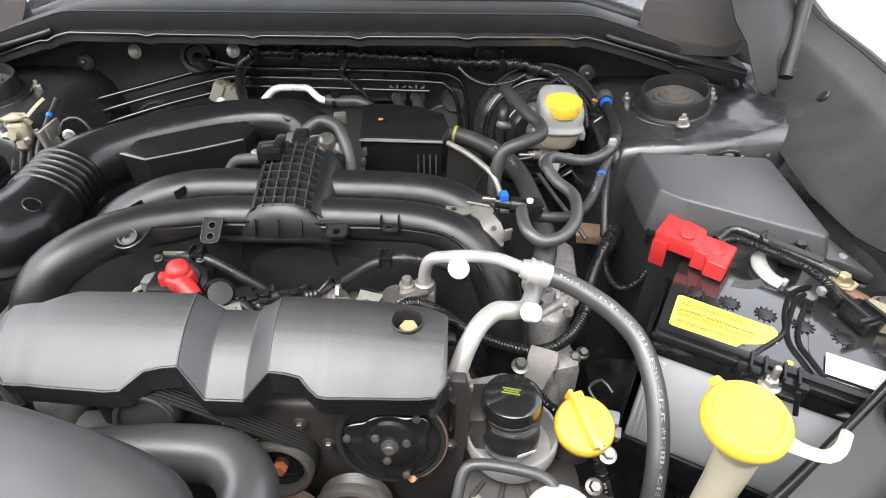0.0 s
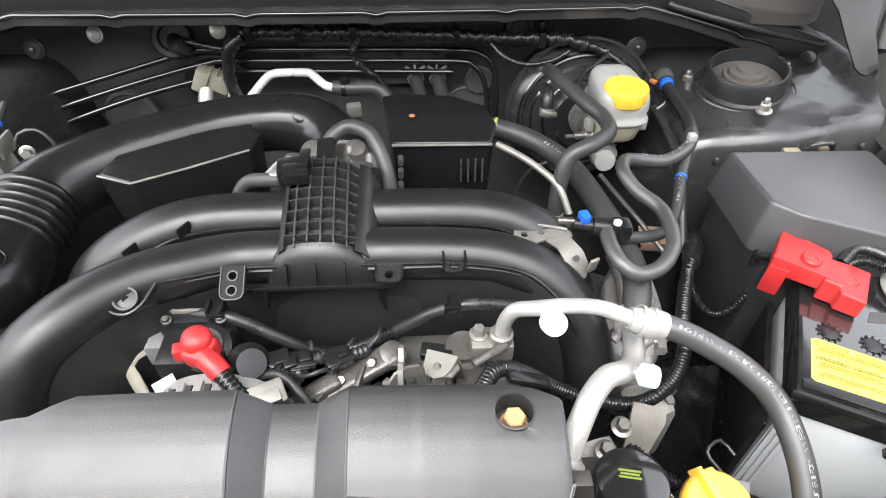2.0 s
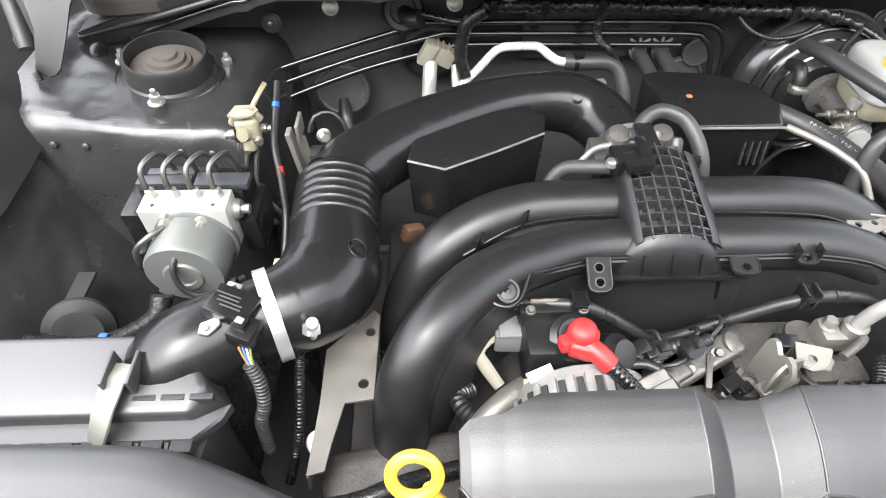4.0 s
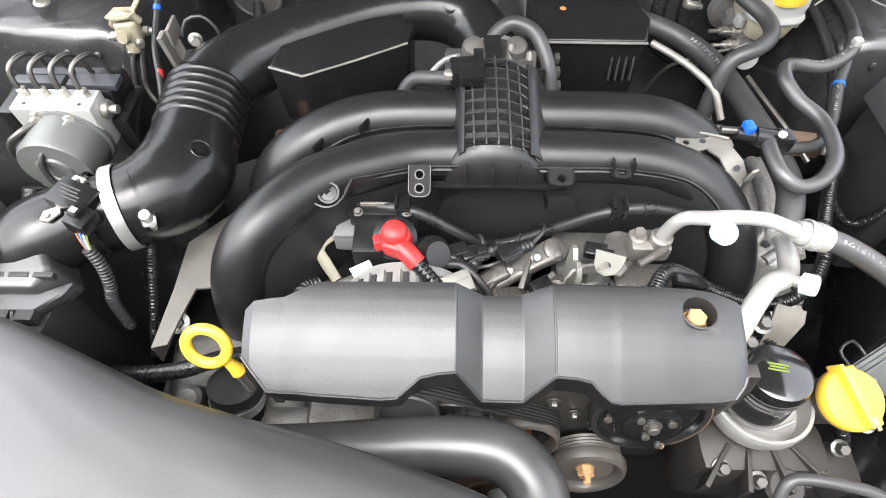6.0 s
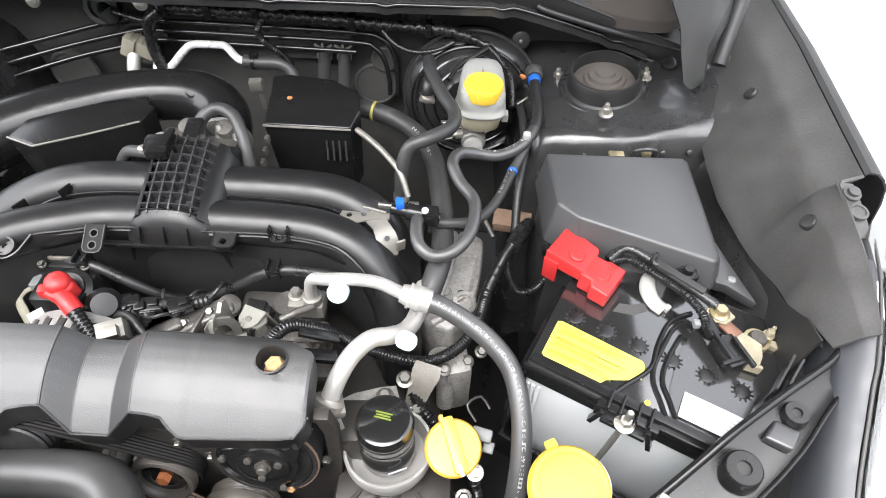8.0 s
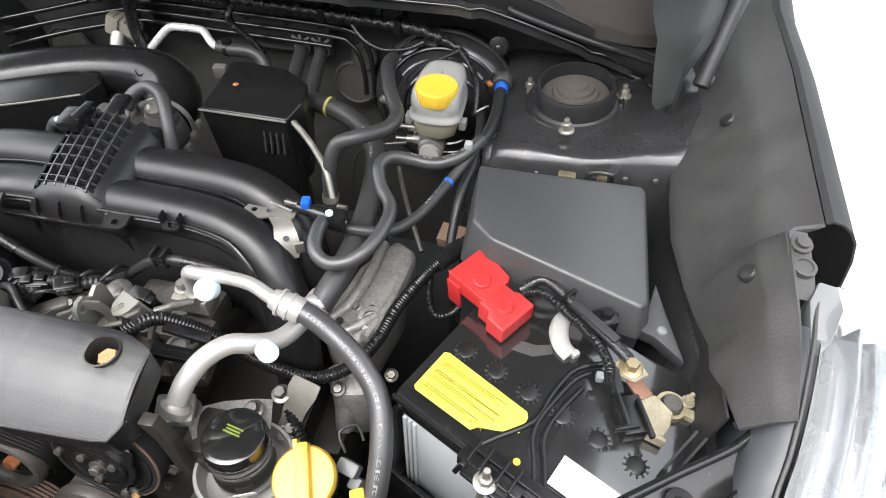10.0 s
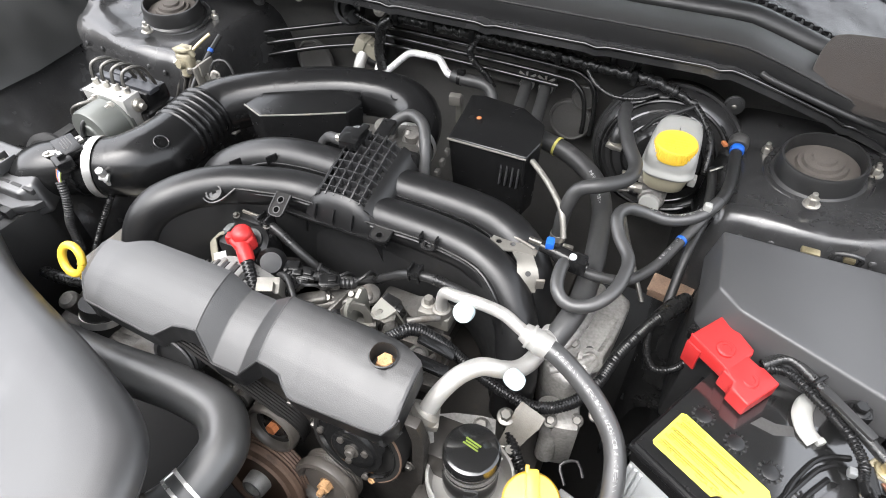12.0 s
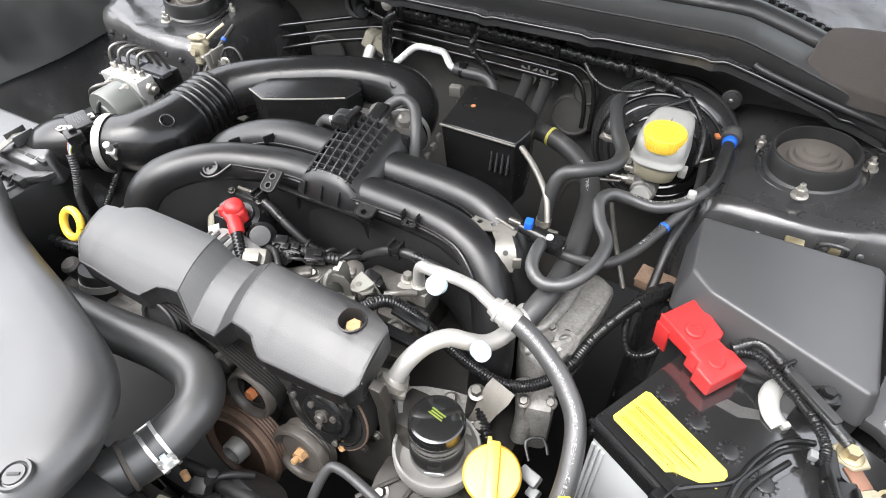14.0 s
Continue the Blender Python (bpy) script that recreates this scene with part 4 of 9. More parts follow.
for i in range(3):
    for rr, da in ((0.017, 0.0), (0.041, 0.55)):
        a = 2.094 * i + da + 0.35
        part("rivet", turned(lathe([(0.0040, 0), (0.0038, 0.0022), (0.0015, 0.003)], (rr * math.cos(a), rr * math.sin(a), 0.0042 if rr < 0.03 else 0.0005), n=16), CLM), DIRTY, clutch, "dull steel rivet")
part("clutch_nut", turned(join(lathe([(0.0085, 0.003), (0.0085, 0.0045), (0.006, 0.0045)], n=24), lathe([(0.0055, 0.004), (0.0055, 0.009), (0.0045, 0.010), (0.0, 0.010)], n=24)), CLM), DIRTY, clutch, "shaft end nut")
part("rust_bolt", hexbolt((-0.006, 0.372, 0.749), PAX, 0.0045, 0.006, 0.0065), RUSTBOLT, clutch)
rows = []
for j, dy in enumerate(np.linspace(-0.011, 0.011, 15)):
    zz = -0.0014 if j % 2 else 0.0
    rows.append([(x, 0.386 + dy, z + zz) for x, z in ((-0.266, 0.855), (-0.256, 0.863), (-0.244, 0.8655), (-0.228, 0.8605), (-0.20, 0.8425), (-0.16, 0.8165), (-0.129, 0.7955), (-0.112, 0.783), (-0.104, 0.772), (-0.101, 0.757), (-0.104, 0.738), (-0.115, 0.72))])
part("belt", sheet(rows, 0.003), BELT, drive, "black ribbed drive belt")
part("alternator_pulley", lathe([(0.0, 0.010), (0.018, 0.010), (0.0225, 0.009), (0.0235, 0.0125), (0.0275, 0.013), (0.0285, 0.011)] + [(0.0275 - 0.0018 * (j % 2), 0.010 - 0.0026 * j) for j in range(10)] + [(0.01, -0.02)], (-0.245, 0.376, 0.834), (0, -1, 0.25), 48), DARKPL, drive, "small black alternator pulley")
gx = [(0.022, 0.62), (0.040, 0.70), (0.047, 0.78), (0.050, 0.84), (0.044, 0.872), (0.030, 0.872), (0.036, 0.84), (0.034, 0.79), (0.022, 0.75), (-0.01, 0.725), (-0.03, 0.70), (-0.03, 0.62)]
part("drive_guard", prism(gx, 0.0, 0.012, 0.002, 2, m=Matrix(((1, 0, 0, 0), (0, 0, -1, 0.402), (0, 1, 0, 0), (0, 0, 0, 1)))), GRIME, drive, "grime-covered guard plate")
part("guard_wall", box((0.05, 0.05, 0.20), (0.066, 0.425, 0.70), 0.012, (0, -6, 0)), GRIME, drive)

# ---- engine cover ----
cover = thing("engine_cover", (-0.17, 0.41, 0.85), "satin dark grey plastic engine cover with a central channel", "engine cover")
ST = [  # x, back y, front y, height offset
    (-0.373, 0.424, 0.390, -0.004), (-0.366, 0.430, 0.382, -0.001), (-0.352, 0.432, 0.367, 0.0), (-0.342, 0.433, 0.3665, 0.0), (-0.328, 0.440, 0.366, 0.001),
    (-0.314, 0.447, 0.365, 0.001), (-0.285, 0.4475, 0.364, 0.001), (-0.262, 0.448, 0.363, 0.001), (-0.250, 0.448, 0.364, 0.001), (-0.240, 0.448, 0.371, 0.001), (-0.232, 0.448, 0.377, 0.001),
    (-0.217, 0.448, 0.380, 0.001), (-0.205, 0.448, 0.381, 0.001), (-0.2035, 0.448, 0.3812, 0.0), (-0.1835, 0.4475, 0.369, -0.0178), (-0.182, 0.447, 0.3685, -0.0185), (-0.150, 0.447, 0.3685, -0.019), (-0.1485, 0.448, 0.369, -0.0185),
    (-0.1265, 0.450, 0.3795, -0.002), (-0.125, 0.450, 0.380, -0.0015), (-0.110, 0.450, 0.379, -0.0015), (-0.098, 0.450, 0.377, -0.002), (-0.090, 0.450, 0.370, -0.0025), (-0.082, 0.450, 0.365, -0.003), (-0.075, 0.450, 0.364, -0.003),
    (-0.04, 0.452, 0.366, -0.006), (-0.01, 0.453, 0.368, -0.010), (0.004, 0.450, 0.369, -0.0115), (0.017, 0.4445, 0.371, -0.013), (0.024, 0.4415, 0.3795, -0.014), (0.0265, 0.439, 0.386, -0.0152)]
XS = sorted(set([s[0] for s in ST] + [round(float(v), 4) for v in np.arange(-0.372, 0.026, 0.004)]))
sx, sb, sf, so = (np.array(c) for c in zip(*ST))
VS = np.linspace(0, 1, 31)


def cover_z(y, x):
    z = np.interp(y, [0.360, 0.3645, 0.372, 0.380, 0.390, 0.400, 0.410, 0.420, 0.432, 0.442, 0.448, 0.4535], [0.8805, 0.8838, 0.8896, 0.8952, 0.9018, 0.9072, 0.9115, 0.9145, 0.9170, 0.9180, 0.9175, 0.914])
    return float(z + np.interp(x, sx, so))


def cover_y(v, x):
    return float(np.interp(x, sx, sb) + v * (np.interp(x, sx, sf) - np.interp(x, sx, sb)))


rows = []
for v in VS:
    rows.append([(x, cover_y(v, x), cover_z(cover_y(v, x), x)) for x in XS])
bm = bmesh.new()
vs = [[bm.verts.new(q) for q in r] for r in rows]
for a, b in zip(vs, vs[1:]):
    for i in range(len(a) - 1):
        bm.faces.new((a[i], a[i + 1], b[i + 1], b[i]))
HC, HR = Vector((-0.010, 0.430)), 0.0135
bmesh.ops.delete(bm, geom=[v for v in bm.verts if (Vector(v.co.xy) - HC).length < HR], context="VERTS")
for e in bm.edges:
    if e.is_boundary:
        for v in e.verts:
            d = Vector(v.co.xy) - HC
            if d.length < HR + 0.008:
                v.co.xy = HC + d.normalized() * HR
bmesh.ops.recalc_face_normals(bm, faces=bm.faces)
for f in bm.faces:
    if f.normal.z < 0:
        f.normal_flip()
bmesh.ops.solidify(bm, geom=list(bm.faces), thickness=0.0028)
part("shell", bm, COVER, cover, "", 16)
hz = cover_z(0.43, -0.01)
part("bolt_well", lathe([(0.0150, 0.001), (0.0135, 0.0015), (0.0132, -0.018), (0.002, -0.0185)], (HC.x, HC.y, hz), n=32, hollow=True), DARKPL, cover, "dark bolt well")
part("well_bolt", hexbolt((HC.x + 0.001, HC.y, hz - 0.018), r=0.0085, h=0.011, washer=0.0105), RUSTBOLT, cover, "flaky rusted bolt head")
rows = []
for dz, dy in ((0.0, 0.0015), (-0.006, 0.002), (-0.024, 0.004), (-0.028, 0.010)):
    rows.append([(x, np.interp(x, sx, np.minimum(sf, 0.372) * (0.45 if dz < -0.01 else 0.0) + sf * (0.55 if dz < -0.01 else 1.0)) + dy, min(cover_z(cover_y(1.0, x), x) - 0.001 + dz, 0.8985 + dz)) for x in XS])
part("skirt", sheet(rows, 0.0025), SATIN, cover, "dark front skirt")
for ends in ([(0.012, 0.371), (0.017, 0.3712), (0.024, 0.3795), (0.0268, 0.386), (0.0268, 0.439), (0.024, 0.4415), (0.010, 0.447)], [(-0.345, 0.367), (-0.352, 0.3672), (-0.366, 0.382), (-0.3735, 0.390), (-0.3735, 0.424), (-0.366, 0.430), (-0.340, 0.434)]):
    part("side_skirt", sheet([[(x, y, cover_z(y, x) - d) for x, y in ends] for d in (0.0015, 0.010, 0.030)], 0.0025), DARKPL, cover, "dark end skirt")
for bx in (-0.2042, -0.1258):
    part("channel_bead", sweep([(bx, y, cover_z(y, bx) - 0.0004) for y in np.linspace(0.3815, 0.447, 14)], 0.0012, 8, 0.01), COVER, cover, "crisp edge of the channel")
rim = [(x, cover_y(1.0, x) - 0.0004, cover_z(cover_y(1.0, x), x) - 0.0008) for x in XS]
part("front_bead", sweep(rim, 0.0014, 8, 0.02), COVER, cover, "thin moulded front edge")

# ---- intake manifold ----
mani = thing("intake_manifold", (-0.165, 0.64, 0.70), "satin black moulded plastic intake manifold with four runners", "intake manifold")
RY, RZ, PR = 0.674, 0.884, 0.0275
RUNNERS = [
    [(-0.17, 0.621, 0.880), (-0.21, 0.621, 0.880), (-0.253, 0.616, 0.882), (-0.292, 0.601, 0.886), (-0.324, 0.586, 0.889), (-0.348, 0.570, 0.890), (-0.366, 0.5535, 0.889), (-0.381, 0.537, 0.886), (-0.397, 0.519, 0.878), (-0.410, 0.502, 0.859), (-0.418, 0.489, 0.828), (-0.422, 0.480, 0.78), (-0.422, 0.476, 0.69)],
    [(-0.17, 0.621, 0.880), (-0.12, 0.621, 0.880), (-0.04, 0.620, 0.878), (0.01, 0.614, 0.873), (0.052, 0.598, 0.858), (0.080, 0.570, 0.825), (0.093, 0.545, 0.775), (0.095, 0.53, 0.71)],
    [(-0.17, RY, RZ), (-0.21, RY, RZ), (-0.29, RY - 0.004, RZ), (-0.345, RY - 0.020, RZ - 0.008), (-0.390, 0.632, 0.853), (-0.415, 0.615, 0.805), (-0.425, 0.605, 0.74), (-0.425, 0.60, 0.69)],
    [(-0.17, RY, RZ), (-0.12, RY, RZ), (-0.03, RY, RZ - 0.002), (0.02, RY - 0.006, RZ - 0.008), (0.060, RY - 0.022, RZ - 0.028), (0.082, 0.63, 0.815), (0.092, 0.61, 0.76), (0.095, 0.60, 0.70)]]
for r in RUNNERS:
    part("runner", sweep(r, 0.0262 if r[0][1] < 0.65 else PR, 26, 0.008, flat=0.97), SATIN, mani, "satin black curved runner tube")
part("plenum_front", box((0.26, 0.07, 0.17), (-0.150, 0.642, 0.775), 0.02, seg=3), DARKPL, mani, "dark lower plenum wall")
part("plenum", join(box((0.20, 0.10, 0.18), (-0.165, 0.655, 0.775), 0.015), box((0.40, 0.045, 0.06), (-0.165, 0.648, 0.845), 0.012)), DARKPL, mani, "dark plenum body")
FLANGE = [(0.086, 0.530, 0.78), (0.076, 0.545, 0.822), (0.062, 0.562, 0.853), (0.043, 0.576, 0.874), (0.015, 0.589, 0.885), (-0.044, 0.597, 0.889), (-0.11, 0.5965, 0.890), (-0.17, 0.5965, 0.891), (-0.235, 0.594, 0.893), (-0.275, 0.583, 0.896), (-0.310, 0.571, 0.899), (-0.337, 0.556, 0.899), (-0.353, 0.541, 0.898), (-0.367, 0.525, 0.895), (-0.383, 0.508, 0.887), (-0.394, 0.494, 0.874), (-0.403, 0.480, 0.845), (-0.407, 0.472, 0.80)]
fl = smooth_path(FLANGE, 0.006)
fmid = np.array((-0.16, 0.70))
back = [(fmid - q[:2]) / np.linalg.norm(fmid - q[:2]) for q in fl]
part("flange", sweep([tuple(q) for q in fl[::2]], 0.0021, 8, 0.01, flat=1.7), PLASTIC, mani, "thin moulded seam flange")
part("lower_seam", sweep([(q[0] + 0.004 * d[0], q[1] + 0.004 * d[1], q[2] - 0.008) for q, d in zip(fl[::2], back[::2])], 0.0015, 8, 0.01), PLASTIC, mani, "second moulded seam line")
rows = []
for ins, dz in ((-0.0005, -0.002), (0.003, -0.006), (0.005, -0.016), (0.010, -0.034), (0.016, -0.07), (0.020, -0.13)):
    rows.append([(q[0] + ins * d[0], q[1] + ins * d[1], q[2] + dz) for q, d in zip(fl, back)])
part("lower_shell", sheet(rows, 0.003), DARKPL, mani, "dark lower shell under the seam")
part("valley_seam", sweep([(-0.36, 0.618, 0.874), (-0.31, 0.636, 0.892), (-0.26, 0.645, 0.8955), (-0.21, 0.647, 0.896)], 0.0016, 8), PLASTIC, mani, "thin seam between the runners")
part("valley_seam", sweep([(-0.115, 0.648, 0.896), (-0.05, 0.647, 0.8935), (0.0, 0.643, 0.890), (0.04, 0.632, 0.878)], 0.0016, 8), PLASTIC, mani)
part("valley_web", sheet([[(x, y, 0.890 - 0.00035 * ((x + 0.165) * 14) ** 4) for x in np.linspace(-0.36, 0.05, 30)] for y in (0.632, 0.648, 0.664)], 0.003), DARKPL, mani, "dark web between the runners")
for x, y, z in ((-0.345, 0.618, 0.893), (-0.300, 0.640, 0.899)):
    part("seam_fin", box((0.0025, 0.016, 0.014), (x, y, z), 0.0008, (0, 0, -30)), PLASTIC, mani)


def crown_z(x, y):
    """Height of the collector's outer skin: a crowned saddle that falls away to its outer side."""
    z = float(np.interp(y, [0.584, 0.587, 0.592, 0.599, 0.606, 0.630, 0.660, 0.695, 0.712], [0.876, 0.888, 0.900, 0.9085, 0.9130, 0.9215, 0.9300, 0.9365, 0.9375]))
    d, k = x + 0.168, float(np.interp(y, [0.59, 0.66], [0.25, 1.0]))
    return z - k * (0.0125 * (max(0.0, d) / 0.034) ** 2.2 + 0.004 * (max(0.0, -d) / 0.034) ** 2)


GY0, GX0, GX1 = 0.607, -0.1985, -0.1335
ys = [0.584, 0.587, 0.590, 0.594, 0.599, 0.603, 0.6065]
chin = []
for y in ys:
    w = float(np.interp(y, [0.584, 0.595, 0.6065], [0.052, 0.047, 0.0395]))
    chin.append([(-0.166 + w * u, y + 0.004 * abs(u) ** 4, crown_z(-0.166 + w * u, y) - 0.010 * abs(u) ** 5 - (0.016 if abs(u) > 1.05 else 0)) for u in (-1.12, -1.0, -0.94, -0.85, -0.65, -0.35, 0, 0.35, 0.65, 0.85, 0.94, 1.0, 1.12)])
coll = part("collector", sheet(chin, 0.003), SATIN, mani, "satin black collector saddle", 60)
gys = np.linspace(GY0, 0.708, 16)
part("grille_bed", sheet([[(x, y, crown_z(x, y) - 0.0115) for x in np.linspace(GX0, GX1, 9)] for y in gys], 0.002), DARKPL, coll, "dark grille recess")
part("grille_step", sheet([[(x, 0.6065, crown_z(x, 0.6065) - d) for x in np.linspace(GX0, GX1, 9)] for d in (0.0, 0.0125)], 0.0015), SATIN, coll)
part("side_wall", sheet([[(GX1 + dx, y, crown_z(GX1, y) - dz) for y in np.linspace(0.6, 0.708, 12)] for dx, dz in ((0.0, -0.0005), (0.006, 0.002), (0.014, 0.010), (0.020, 0.022), (0.024, 0.045))], 0.002), SATIN, coll, "smooth outer side of the collector", 60)
part("side_wall", sheet([[(GX0 - dx, y, crown_z(GX0, y) - dz) for y in np.linspace(0.6, 0.708, 12)] for dx, dz in ((0.0, -0.0005), (0.004, 0.003), (0.008, 0.014), (0.010, 0.040))], 0.002), SATIN, coll, "smooth inner side of the collector", 60)
for i in range(5):
    x = -0.1894 + 0.0119 * i
    line = [(x - 0.05 * (y - 0.603) * 0.6, y) for y in np.linspace(0.602, 0.706, 16)]
    part("grille_bar", sheet([[(px, py, crown_z(px, py) - 0.0115) for px, py in line], [(px, py, crown_z(px, py) + 0.0006) for px, py in line]], 0.0016), GRILLE, coll)
for i in range(8):
    y = 0.6145 + 0.0127 * i
    line = np.linspace(GX0, GX1 + 0.006, 14)
    part("grille_bar", sheet([[(x, y, crown_z(x, y) - 0.0115) for x in line], [(x, y - 0.001, crown_z(x, y) - 0.0004) for x in line]], 0.0014), GRILLE, coll)
for x in (-0.1965, -0.170, -0.1435):
    part("rib", prism([(0.583, 0.878), (0.583, 0.886), (0.590, 0.8975), (0.593, 0.8975), (0.589, 0.884)], -0.001, 0.001, 0, 1, m=Matrix(((0, 0, 1, x), (1, 0, 0, -0.0015), (0, 1, 0, 0.0015), (0, 0, 0, 1)))), SATIN, coll)
part("ledge", box((0.15, 0.008, 0.005), (-0.170, 0.586, 0.874), 0.0015), PLASTIC, mani, "narrow ledge under the collector")


def tab(at, w, d, holes, label, tilt):
    """A flat moulded ear with rounded front corners and holes that have raised rims."""
    m = pose(*at, -tilt, 0, 0)
    h, r = d / 2, w * 0.28
    outline = [(-w / 2, h), (-w / 2, -h + r), (-w / 2 + r * 0.3, -h + r * 0.3), (-w / 2 + r, -h), (w / 2 - r, -h), (w / 2 - r * 0.3, -h + r * 0.3), (w / 2, -h + r), (w / 2, h)]
    ys = [-h * 0.45 + (d * 0.42 * k if holes > 1 else h * 0.25) for k in range(holes)]
    t = part("tab", pierced(outline, [(0, y, 0.0037) for y in ys], -0.0016, 0.0016, m), BELT, mani, label)
    part("tab_rim", turned(sweep([(x * 0.94, y * 0.96, 0.0016) for x, y in outline], 0.0009, 6, straight=True), m), SATIN, t)
    for y in ys:
        part("hole_rim", turned(lathe([(0.0037, 0.0), (0.0037, 0.0008), (0.0050, 0.0008), (0.0050, 0.0)], (0, y, 0.0014), n=18, hollow=True), m), SATIN, t)
    return t


tab((-0.241, 0.574, 0.894), 0.022, 0.032, 2, "black ear with two holes", -29)
tab((-0.103, 0.585, 0.8885), 0.026, 0.020, 1, "black ear with one hole", -10)
tab((-0.043, 0.5935, 0.889), 0.019, 0.017, 1, "black ear with one hole", -10)
for x in (-0.053, -0.033):
    part("ear_post", box((0.0022, 0.010, 0.016), (x, 0.595, 0.894), 0.0006), PLASTIC, mani)
part("mount_boss", lathe([(0.003, 0.001), (0.003, 0.003), (0.0075, 0.0025), (0.0085, 0.005), (0.0105, 0.005), (0.0105, -0.002)], (-0.326, 0.5555, 0.8965), (0.1, -0.45, 0.9), 22), DARKPL, mani, "round moulded boss")
part("boss_gusset", sweep([(-0.343, 0.556, 0.897), (-0.338, 0.546, 0.8935), (-0.325, 0.543, 0.892), (-0.314, 0.551, 0.894), (-0.305, 0.571, 0.9005)], 0.0019, 8, 0.004), PLASTIC, mani, "rounded gusset round the boss")

# ---- intake duct ----
duct = thing("air_intake_duct", (-0.40, 0.70, 0.80), "long black plastic air intake duct with a ribbed bellows", "air duct")
D1 = [(-0.490, 0.722, 0.872), (-0.474, 0.749, 0.874), (-0.440, 0.779, 0.877), (-0.385, 0.813, 0.881), (-0.320, 0.844, 0.884), (-0.257, 0.859, 0.884), (-0.212, 0.858, 0.880), (-0.184, 0.840, 0.872), (-0.169, 0.806, 0.868), (-0.164, 0.775, 0.868)]
part("duct", sweep(D1, [0.0415, 0.042, 0.041, 0.039, 0.0365, 0.0355, 0.037, 0.037, 0.035, 0.032], 36, 0.006), PLASTIC, duct, "smooth black duct")
part("duct_flat", prism([(-0.335, 0.800), (-0.322, 0.818), (-0.306, 0.831), (-0.290, 0.843), (-0.275, 0.835), (-0.263, 0.805), (-0.262, 0.775), (-0.30, 0.755)], 0.860, 0.903, 0.004, 3), PLASTIC, duct, "flat pad between duct and resonator")
part("dimple", lathe([(0.0, -0.002), (0.0045, -0.001), (0.0065, 0.0012), (0.0085, 0.0)], (-0.216, 0.834, 0.9065), (0.0, -0.55, 0.83), 22), PLASTIC, duct, "round dent in the duct")
D2 = [(-0.4885, 0.652, 0.8695), (-0.4888, 0.675, 0.870), (-0.4893, 0.70, 0.871), (-0.490, 0.724, 0.872)]
part("bellows", sweep(D2, 0.0425, 44, flat=1.0, ribs=(0.0118, 0.0034, 1)), PLASTIC, duct, "ribbed black bellows")
D3 = [(-0.4885, 0.657, 0.8695), (-0.4875, 0.630, 0.868), (-0.488, 0.604, 0.868), (-0.497, 0.581, 0.870), (-0.514, 0.564, 0.872), (-0.534, 0.5535, 0.873)]
part("elbow", sweep(D3, [0.0435, 0.0465, 0.0485, 0.0470, 0.0430, 0.0400], 36), PLASTIC, duct, "smooth black elbow")
D4 = [(-0.628, 0.500, 0.845), (-0.614, 0.508, 0.862), (-0.597, 0.520, 0.871), (-0.573, 0.535, 0.873), (-0.550, 0.546, 0.873), (-0.526, 0.556, 0.873)]
part("sensor_tube", sweep(D4, [0.036, 0.040, 0.0405, 0.039, 0.0375, 0.0375], 30), PLASTIC, duct, "smooth black sensor tube")
CLAMP = [(-0.556, 0.5445, 0.873), (-0.530, 0.5552, 0.873), (-0.508, 0.567, 0.872)]
bb, bp, bt = ring_band(CLAMP, 0.0418, 0.0115, 0.0014, 0.48, 40)
band = part("hose_clamp", bb, BRIGHT, duct, "bright steel band clamp")
part("clamp_screw", join(box((0.012, 0.015, 0.010), (-0.4935, 0.5275, 0.8885), 0.002, (-35, 20, 30)), lathe([(0.0055, 0), (0.0055, 0.010), (0.0045, 0.012), (0.0, 0.012)], (-0.4915, 0.5260, 0.8945), (0.25, -0.35, 0.9), 14), lathe([(0.003, -0.012), (0.003, 0.0)], (-0.4905, 0.5240, 0.886), (0.25, -0.35, 0.9), 10)), BRIGHT, band)
for f in (0.10, 0.92):
    part("collar", ring_band(CLAMP, 0.0405, 0.004, 0.0020, f, 40)[0], PLASTIC, duct)
part("maker_mark", lathe([(0.0085, 0), (0.0095, 0.0007), (0.0105, 0)], (-0.4575, 0.603, 0.9055), (0.62, -0.05, 0.78), 24), PLASTIC, duct, "raised round moulding mark")
lb = [(-0.4156, 0.728), (-0.375, 0.7124), (-0.322, 0.7385), (-0.2627, 0.7707), (-0.256, 0.806), (-0.34, 0.838), (-0.405, 0.79)]
part("left_resonator", prism([(-0.335 + (x + 0.335) * 0.95, 0.77 + (y - 0.77) * 0.93) for x, y in lb], 0.822, 0.90, 0.0045, 3, [(x, y, 0.9035) for x, y in lb]), PLASTIC, duct, "faceted black resonator box")
# Highlight on the front edge, drawn as a thin pale line.
part("edge_highlight", sweep([(-0.4145, 0.7275, 0.9025), (-0.375, 0.7123, 0.9028), (-0.322, 0.7383, 0.9028), (-0.2635, 0.7702, 0.9028)], 0.0013, 8, straight=True), BRACKET, duct, "front edge highlight laid on as a pale line")
part("orange_plug", box((0.026, 0.014, 0.020), (-0.413, 0.708, 0.813), 0.005, (0, 20, 30)), COPPER, duct, "orange-brown plastic plug under the duct")

